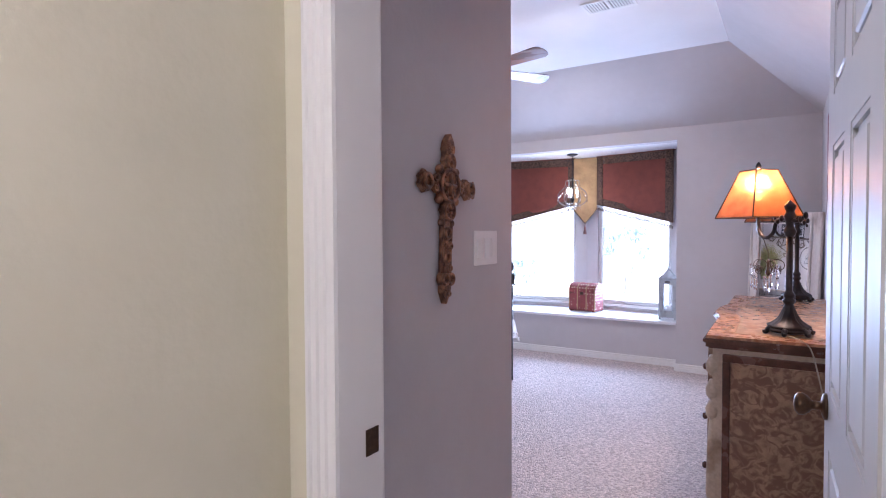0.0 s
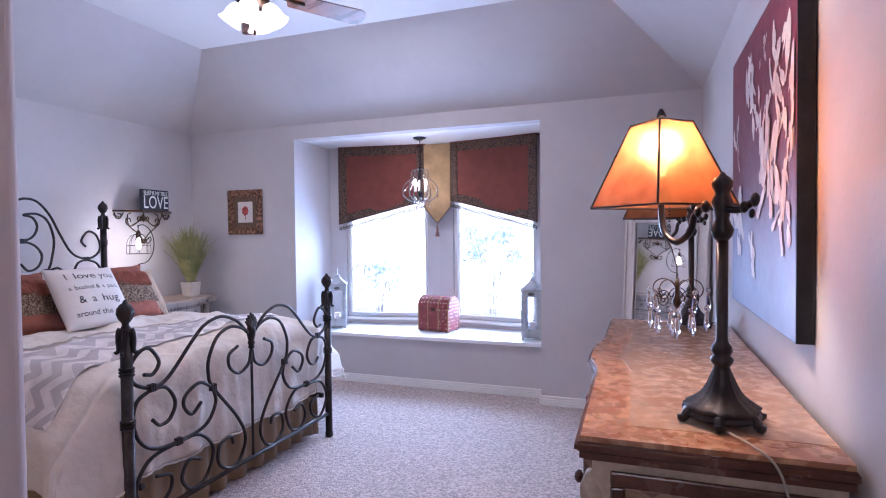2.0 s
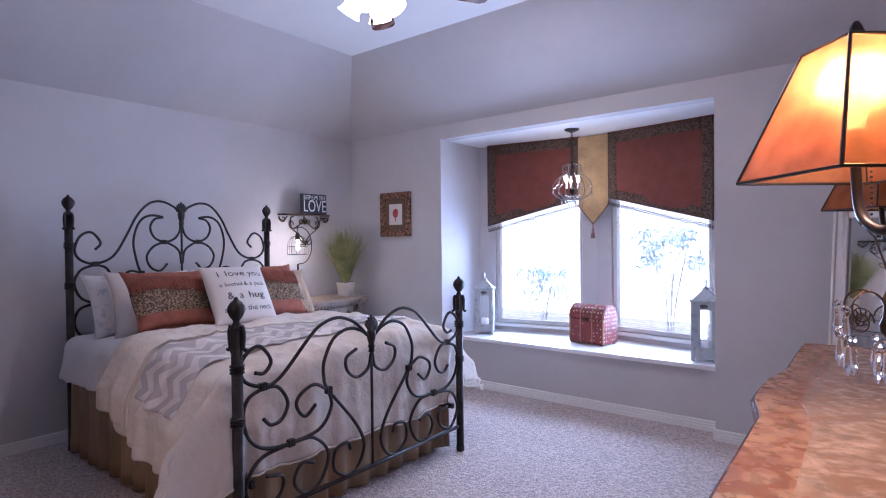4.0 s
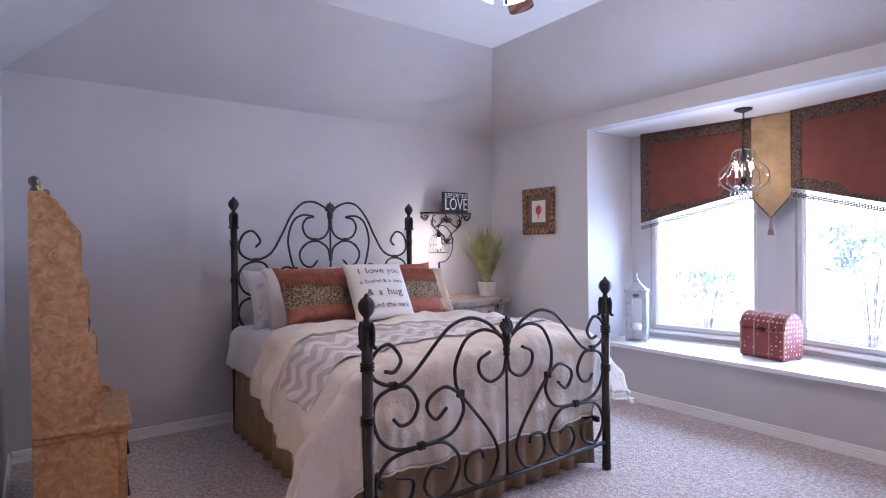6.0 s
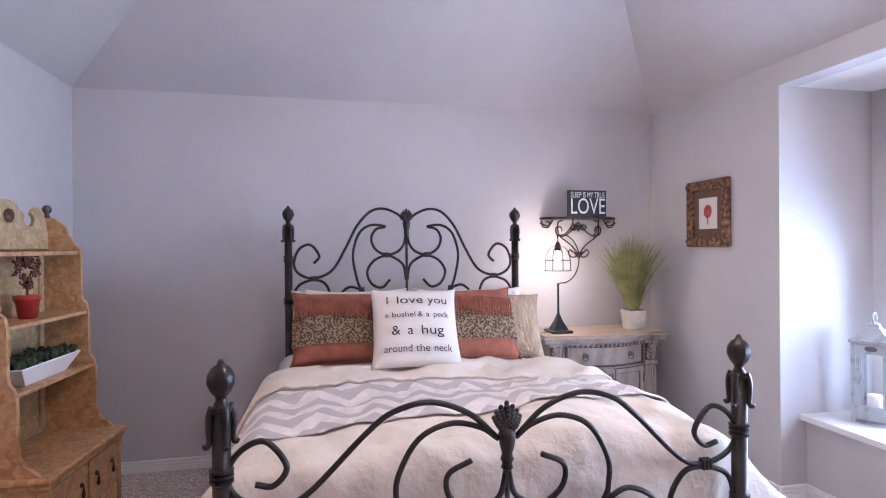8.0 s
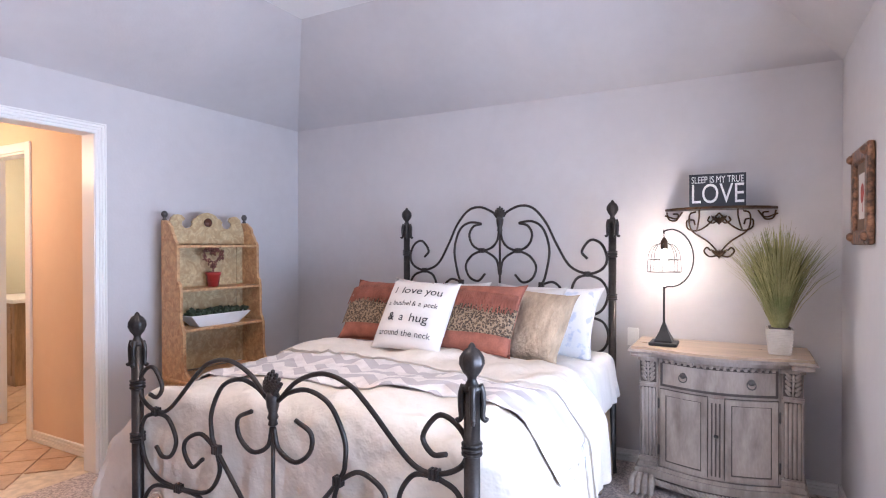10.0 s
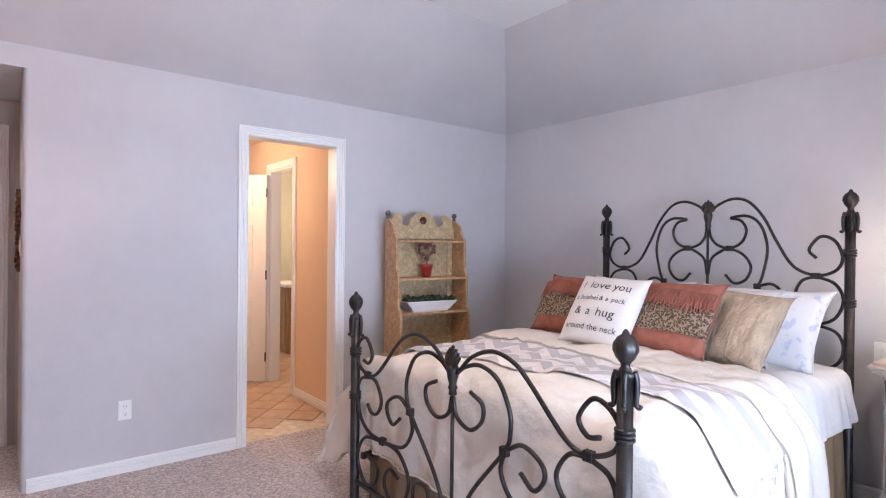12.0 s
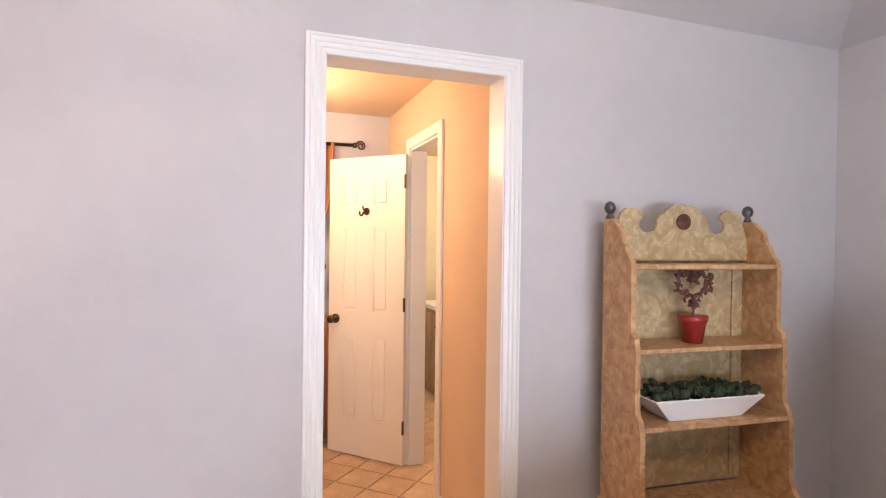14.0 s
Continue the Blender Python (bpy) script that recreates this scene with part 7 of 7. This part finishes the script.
for m, L, za, zb in ((m1, L1, 1.475, 1.695), (m2, L2, 1.695, 1.465)):
    bm, bm2 = bmesh.new(), bmesh.new()
    n = int(L / 0.017)
    for i in range(n):
        u = L * (i + 0.5) / n
        z = za + (zb - za) * u / L
        for k in range(5):
            tgt = bm2 if k < 3 else bm
            bmesh.ops.create_icosphere(tgt, subdivisions=1, radius=0.0045 if k < 3 else 0.0085, matrix=Matrix.Translation(m @ Vector((u, -0.004, z - 0.006 - 0.0095 * min(k, 3) - (0.016 if k == 4 else 0) - (0.007 if i % 2 and k > 2 else 0)))))
    tagged(part("bead_fringe", bm, M_BEAD, val, "brown bead fringe"), kind="stuff")
    tagged(part("bead_fringe", bm2, M_CLEARBEAD, val, "clear bead fringe"), kind="stuff")
    part("top_board", boxes((0, L, -0.006, 0.06, VT, VT + 0.011)), M_RUST, val).matrix_local = m

# little crystal chandelier
CHX, CHY = -1.915, 6.5
ch = thing("chandelier", pose(CHX, CHY, 0), "small black chandelier with crystal beads and drops", "chandelier")
part("canopy", lathe(bmesh.new(), [(0.062, BAY_TOP), (0.06, BAY_TOP - 0.01), (0.03, BAY_TOP - 0.022), (0.008, BAY_TOP - 0.03)], 20), M_BLACK, ch, smooth=True)
bm = bmesh.new()
z = BAY_TOP - 0.028
k = 0
while z > 2.0:
    tube(bm, [(0.006 * math.cos(a) * (k % 2), 0.006 * math.cos(a) * (1 - k % 2), z - 0.011 + 0.012 * math.sin(a)) for a in [i * math.pi / 6 for i in range(13)]], 0.0017, 5)
    z -= 0.019
    k += 1
part("chain", bm, M_BLACK, ch)
part("cord", tube(bmesh.new(), [(0.004, 0, BAY_TOP - 0.02), (0.007, 0.004, 2.12), (0.0, 0, 1.98)], 0.0022, 6), M_BLACK, ch)
part("column", lathe(bmesh.new(), [(0.006, 2.0), (0.018, 1.985), (0.01, 1.97), (0.008, 1.9), (0.016, 1.885), (0.008, 1.87), (0.007, 1.78), (0.02, 1.765), (0.026, 1.745), (0.012, 1.72), (0.005, 1.70)], 16), M_BLACK, ch, smooth=True)
for k in range(6):
    a = radians(60 * k + 15)
    c, s = math.cos(a), math.sin(a)
    pts = [(0.02, 1.97), (0.07, 1.955), (0.072, 1.905), (0.06, 1.885), (0.10, 1.87), (0.15, 1.82), (0.163, 1.765), (0.14, 1.71), (0.08, 1.675), (0.01, 1.665)]
    part("arm", tube(bmesh.new(), [(c * p.x, s * p.x, p.z) for p in spline([(r, 0, z) for r, z in pts], 5)], 0.0042, 6), material("silvered_metal", (0.16, 0.155, 0.155), 0.35, 0.9, vary=0.1) if k == 0 else bpy.data.materials["silvered_metal"], ch, smooth=True)
    bm = bmesh.new()
    for q in range(14):
        t = q / 13
        rr, zz = 0.072 + 0.09 * t, 1.955 - 0.19 * t - 0.05 * math.sin(math.pi * t)
        bmesh.ops.create_icosphere(bm, subdivisions=1, radius=0.006, matrix=Matrix.Translation((c * rr, s * rr, zz)))
    part("bead_swag", bm, M_CRYSTAL, ch)
    bm = bmesh.new()
    crystal_drop(bm, c * 0.163, s * 0.163, 1.765, 0.8)
    part("crystal_drop", bm, M_CRYSTAL, ch)
    bm = bmesh.new()
    crystal_drop(bm, c * 0.085, s * 0.085, 1.68, 0.7)
    part("crystal_drop", bm, M_CRYSTAL, ch)
bm = bmesh.new()
for k in range(10):
    a = radians(36 * k)
    for j, (r, z) in enumerate(((0.06, 1.70), (0.05, 1.685), (0.035, 1.66), (0.02, 1.645))):
        bmesh.ops.create_icosphere(bm, subdivisions=1, radius=0.0075, matrix=Matrix.Translation((r * math.cos(a + j), r * math.sin(a + j), z)))
tagged(part("bead_basket", bm, M_CRYSTAL, ch), kind="stuff")
for k in range(3):
    a = radians(120 * k)
    x, y = 0.055 * math.cos(a), 0.055 * math.sin(a)
    part("candle", lathe(bmesh.new(), [(0.014, 1.765), (0.009, 1.77), (0.009, 1.81)], 12, pose(x, y, 0)), M_TRIM, ch)
    part("bulb", lathe(bmesh.new(), [(0.006, 1.81), (0.013, 1.825), (0.014, 1.84), (0.006, 1.865), (0.001, 1.875)], 12, pose(x, y, 0)), glowing("chandelier_bulb", (1.0, 0.8, 0.55), 25) if k == 0 else bpy.data.materials["chandelier_bulb"], ch, "lit flame bulb", smooth=True)
lamp("chandelier_light", "POINT", pose(CHX, CHY, 1.85), 5, SOFT, radius=0.05)

M_LANT = material("whitewashed_metal", (0.40, 0.42, 0.43), 0.55, vary=0.1, scale=14, color2=(0.20, 0.20, 0.20), sharp=(0.30, 0.48))


def lantern(m, label):
    ob = thing("lantern", m, label, "lantern", "lanterns on the window seat")
    w, h = 0.075, 0.42
    for x in (-1, 1):
        for y in (-1, 1):
            part("post", boxes((x * w - 0.011, x * w + 0.011, y * w - 0.011, y * w + 0.011, 0.0, h), bevel=0.002), M_LANT, ob)
    part("floor_plate", boxes((-w, w, -w, w, 0.02, 0.05)), M_LANT, ob)
    part("cap", boxes((-w - 0.02, w + 0.02, -w - 0.02, w + 0.02, h, h + 0.016), bevel=0.003), M_LANT, ob)
    bm = bmesh.new()
    lathe(bm, [(0.118, h + 0.016), (0.07, h + 0.05), (0.032, h + 0.08), (0.03, h + 0.095), (0.012, h + 0.105)], 4, pose(0, 0, 0, 0, 0, 45))
    part("roof", bm, M_LANT, ob)
    part("ring", tube(bmesh.new(), [(0.0, 0.035 * math.cos(i * math.pi / 12), h + 0.125 + 0.03 * math.sin(i * math.pi / 12)) for i in range(25)], 0.004, 6), M_LANT, ob, smooth=True)
    for k in range(4):
        r = Matrix.Rotation(k * math.pi / 2, 4, "Z")
        fr = part("door_frame" if k == 0 else "side_frame", boxes((-w + 0.011, -w + 0.026, -w - 0.004, -w + 0.006, 0.05, h), (w - 0.026, w - 0.011, -w - 0.004, -w + 0.006, 0.05, h), (-w + 0.026, w - 0.026, -w - 0.004, -w + 0.006, 0.05, 0.095), (-w + 0.026, w - 0.026, -w - 0.004, -w + 0.006, h - 0.055, h)), M_LANT, ob)
        fr.matrix_local = r
        g = part("pane", boxes((-w + 0.026, w - 0.026, -w, -w + 0.002, 0.095, h - 0.055)), M_GLASS, ob)
        g.matrix_local = r
        g.visible_shadow = False
        o = part("pierced_plate", lathe(bmesh.new(), [(0.02, 0), (0.02, 0.003)], 14, pose(0, -w - 0.004, h - 0.028, 90, 0, 0) @ Matrix.Diagonal((1.4, 0.7, 1, 1))), M_PEWTER, ob)
        o.matrix_local = r
    part("candle", lathe(bmesh.new(), [(0.035, 0.05), (0.035, 0.14), (0.03, 0.145), (0.004, 0.143)], 18), M_SHEET, ob, smooth=True)
    return ob


lantern(pose(-2.82, 6.52, SEAT, 0, 0, 28), "whitewashed metal lantern in the corner of the window seat")
lantern(pose(-0.868, 6.46, SEAT, 0, 0, 3), "whitewashed metal lantern at the end of the window seat")


def spotted():
    m = material("red_floral_cloth", (0.21, 0.035, 0.034), 0.7, vary=0.1, scale=10)
    nt = m.node_tree
    bs = nt.nodes["Principled BSDF"]
    old = bs.inputs["Base Color"].links[0].from_socket
    tc = nt.nodes.new("ShaderNodeTexCoord")
    vo = nt.nodes.new("ShaderNodeTexVoronoi")
    vo.inputs["Scale"].default_value = 30
    vo.inputs["Randomness"].default_value = 0.25
    nt.links.new(tc.outputs["Object"], vo.inputs["Vector"])
    lt = nt.nodes.new("ShaderNodeMath")
    lt.operation = "LESS_THAN"
    lt.inputs[1].default_value = 0.26
    nt.links.new(vo.outputs["Distance"], lt.inputs[0])
    mx = nt.nodes.new("ShaderNodeMixRGB")
    nt.links.new(lt.outputs[0], mx.inputs["Fac"])
    nt.links.new(old, mx.inputs["Color1"])
    mx.inputs["Color2"].default_value = (0.55, 0.40, 0.28, 1)
    nt.links.new(mx.outputs[0], bs.inputs["Base Color"])
    return m


M_FLOR = spotted()
tc = thing("trunk_box", pose(-1.80, 6.645, SEAT, 0, 0, -9), "red floral dome-topped trunk box", "box")
part("body", boxes((-0.165, 0.165, -0.105, 0.105, 0.008, 0.21), bevel=0.006), M_FLOR, tc)
o = [(-0.107, 0.0)] + [(-0.107 * math.cos(math.pi * i / 14), 0.012 + 0.10 * math.sin(math.pi * i / 14)) for i in range(15)] + [(0.107, 0.0)]
part("lid", prism(bmesh.new(), o, 0.334, Matrix(((0, 1, 0, -0.167), (1, 0, 0, 0), (0, 0, 1, 0.214), (0, 0, 0, 1)))), M_FLOR, tc)
for x in (-0.158, -0.055, 0.055, 0.158):
    oo = [(-0.110, -0.205)] + [(-0.110 * math.cos(math.pi * i / 14), 0.013 + 0.102 * math.sin(math.pi * i / 14)) for i in range(15)] + [(0.110, -0.205), (0.1, -0.2), (-0.1, -0.2)]
    part("strap", prism(bmesh.new(), oo[:-2], 0.009, Matrix(((0, 1, 0, x - 0.0045), (1, 0, 0, 0), (0, 0, 1, 0.214), (0, 0, 0, 1)))), M_TANCL, tc)
part("clasp", boxes((-0.02, 0.02, -0.116, -0.108, 0.19, 0.225), bevel=0.002), M_BRONZE, tc)
for x in (-0.14, 0.14):
    for y in (-0.085, 0.085):
        part("foot", boxes((x - 0.015, x + 0.015, y - 0.015, y + 0.015, 0, 0.009)), M_BRONZE, tc)

# ---- ceiling fan, can light, vent ----
FX, FY = -1.83, 4.09
fan = thing("ceiling_fan", pose(FX, FY, 0), "brown five-blade ceiling fan with lit glass shades", "ceiling fan")
M_FANB = material("walnut_blade", (0.16, 0.065, 0.035), 0.28, vary=0.2, scale=5, stretch=(0.4, 4, 4), bump=0.03)
part("canopy", lathe(bmesh.new(), [(0.075, FLAT), (0.07, FLAT - 0.03), (0.03, FLAT - 0.06), (0.014, FLAT - 0.065)], 20), M_BRONZE, fan, smooth=True)
part("downrod", lathe(bmesh.new(), [(0.012, 2.74), (0.012, 2.87)], 12), M_BRONZE, fan, smooth=True)
part("motor", lathe(bmesh.new(), [(0.02, 2.76), (0.06, 2.755), (0.12, 2.735), (0.14, 2.70), (0.14, 2.65), (0.12, 2.625), (0.07, 2.61), (0.06, 2.58), (0.065, 2.56), (0.05, 2.545), (0.03, 2.54)], 28), M_BRONZE, fan, smooth=True)
for k in range(5):
    a = 56.5 + 72 * k
    bm = bmesh.new()
    o = [(0.2, -0.055), (0.585, -0.07), (0.615, -0.055), (0.628, -0.02), (0.63, 0.02), (0.615, 0.055), (0.585, 0.07), (0.2, 0.055), (0.185, 0.03), (0.185, -0.03)]
    m = pose(0, 0, 2.605, 0, 0, a) @ pose(0, 0, 0, -13, 0, 0) @ Matrix(((1, 0, 0, 0), (0, 0, 1, 0), (0, 1, 0, 0), (0, 0, 0, 1)))
    bl = part("blade", prism(bm, o, 0.006, m), M_FANB, fan)
    bm = bmesh.new()
    tube(bm, [pose(0, 0, 0, 0, 0, a) @ Vector(p) for p in ((0.1, 0, 2.63), (0.15, 0, 2.612), (0.22, 0, 2.603), (0.27, 0, 2.602))], 0.012, 8)
    part("blade_iron", bm, M_BRONZE, bl, smooth=True)
M_FROST = glowing("lit_frosted_glass", (1.0, 0.90, 0.76), 3.0)
for k in range(4):
    a = 90 * k + 25
    m = pose(0, 0, 0, 0, 0, a) @ pose(0.055, 0, 2.555, 0, 148, 0)
    part("glass_shade", lathe(bmesh.new(), [(0.022, 0.02), (0.03, 0.03), (0.04, 0.05), (0.046, 0.075), (0.045, 0.095), (0.052, 0.115), (0.06, 0.125)], 20, m, squash=lambda q, z: 1 + (0.03 * math.cos(8 * q) if z > 0.1 else 0)), M_FROST, fan, "lit frosted tulip glass", smooth=True)
    part("shade_holder", lathe(bmesh.new(), [(0.012, -0.02), (0.024, 0.0), (0.026, 0.024), (0.022, 0.026)], 14, m), M_BRONZE, fan, smooth=True)
part("pull_chain", tube(bmesh.new(), [(0.02, -0.02, 2.545), (0.02, -0.02, 2.41)], 0.0015, 5), M_BRONZE, fan)
part("pull_knob", lathe(bmesh.new(), [(0.002, 2.41), (0.008, 2.40), (0.009, 2.385), (0.003, 2.375)], 10, pose(0.02, -0.02, 0)), M_BRONZE, fan, smooth=True)
lamp("fan_light", "POINT", pose(FX, FY, 2.38), 18, SOFT, radius=0.12)

can = thing("recessed_light", pose(-1.70, 4.86, FLAT), "lit round recessed ceiling light", "ceiling light")
part("trim_ring", lathe(bmesh.new(), [(0.09, -0.002), (0.095, -0.006), (0.09, -0.01), (0.075, -0.008), (0.072, -0.003)], 28), M_TRIM, can, smooth=True)
part("lens", lathe(bmesh.new(), [(0.05, -0.011), (0.07, -0.0105), (0.07, -0.009)], 24), glowing("lit_lens", (1.0, 0.9, 0.75), 14), can, "lit lens")
lamp("recessed_light_glow", "AREA", pose(-1.70, 4.86, FLAT - 0.03), 14, SOFT, size=(0.13, 0.13))

vent = thing("ceiling_vent", pose(-0.86, 4.16, FLAT), "white slatted ceiling air register", "vent")
for r in ((-0.17, 0.17, -0.1, -0.08), (-0.17, 0.17, 0.08, 0.1)):
    part("frame", boxes((r[0], r[1], r[2], r[3], -0.010, -0.001), bevel=0.002), M_TRIM, vent)
for r in ((-0.17, -0.15), (0.15, 0.17), (-0.01, 0.01)):
    part("frame", boxes((r[0], r[1], -0.08, 0.08, -0.010, -0.001)), M_TRIM, vent)
# Flat dark sheet in place of the shade inside the duct.
part("backing", boxes((-0.15, 0.15, -0.08, 0.08, -0.003, -0.001)), M_GROOVE, vent, "dark sheet standing in for the shaded duct")
for k in range(16):
    x = -0.14 + 0.28 * k / 15
    if abs(x) > 0.012:
        part("slat", boxes((x - 0.0065, x + 0.0035, -0.08, 0.08, -0.009, -0.004)), M_TRIM, vent)

# ---- garden shrubs seen through the panes ----
# Leaf and bark colours include the daylight glare that washes the garden out.
M_LEAF = material("overexposed_leaf", (0.66, 0.82, 0.84), 0.5, vary=0.08, scale=3, color2=(0.82, 0.90, 0.90), sharp=(0.4, 0.6))
M_BARK = material("overexposed_bark", (0.8, 0.8, 0.78), 0.9, vary=0.3, scale=12, bump=0.5, bump_scale=30)


def shrub(x, y, w, z0, z1, seed, n=420):
    """Forked stems under a loose crown of single leaves."""
    rs = random.Random(seed)
    ob = thing("garden_shrub", pose(x, y, -0.5), "loose garden shrub outside the windows, daylight glare in its colour", "shrub", "shrubs in the garden")
    zc = (z0 + z1) / 2 + 0.5
    bm = bmesh.new()
    for k in range(7):
        a = rs.uniform(0, 6.28)
        e = Vector((math.cos(a) * w * 0.35, math.sin(a) * w * 0.25, zc + rs.uniform(-0.1, 0.25)))
        tube(bm, spline([(0.03 * math.cos(a), 0.03 * math.sin(a), 0), e * 0.35 + Vector((0, 0, 0.15)), e], 4), 0.014, 6, 0.005)
    part("stems", bm, M_BARK, ob)
    bm = bmesh.new()
    clumps = [(rs.gauss(0, w * 0.30), rs.gauss(0, w * 0.2), zc + rs.uniform(-0.5, 0.5) * (z1 - z0)) for _ in range(16)]
    for k in range(n):
        c = Vector(rs.choice(clumps)) + Vector((rs.gauss(0, 0.10), rs.gauss(0, 0.10), rs.gauss(0, 0.07)))
        m = Matrix.Translation(c) @ Euler((rs.uniform(0, 6), rs.uniform(0, 6), rs.uniform(0, 6))).to_matrix().to_4x4()
        L, h = rs.uniform(0.05, 0.09), rs.uniform(0.016, 0.028)
        bm.faces.new([bm.verts.new(m @ Vector(p)) for p in ((-L, 0, 0), (0, -h, 0.006), (L, 0, 0), (0, h, 0.006))])
    tagged(part("leaves", bm, M_LEAF, ob, "small leaves coloured pale with daylight glare"), kind="stuff")


shrub(-2.75, 12.2, 0.9, 0.85, 1.45, 3)
shrub(-5.1, 12.0, 0.8, 0.28, 0.75, 5, 300)

# ---- bathroom tiles, laid on the diagonal ----
TS = 0.225
first = None
c45 = math.cos(math.pi / 4)
for i in range(-14, 14):
    for j in range(-14, 14):
        x = -2.3 + (i - j) * TS * c45
        y = 1.0 + (i + j) * TS * c45
        if -3.72 < x < -1.45 and -1.4 < y < SY - 0.30:
            if first is None:
                bm = boxes((-TS / 2 + 0.005, TS / 2 - 0.005, -TS / 2 + 0.005, TS / 2 - 0.005, 0, 0.009), bevel=0.0015)
                first = part("tile", bm, M_TILE, bathfloor)
                t_ = first
            else:
                t_ = new("tile", first.data)
                t_.parent = bathfloor
            t_.matrix_local = pose(x, y, -0.0115, 0, 0, 45)
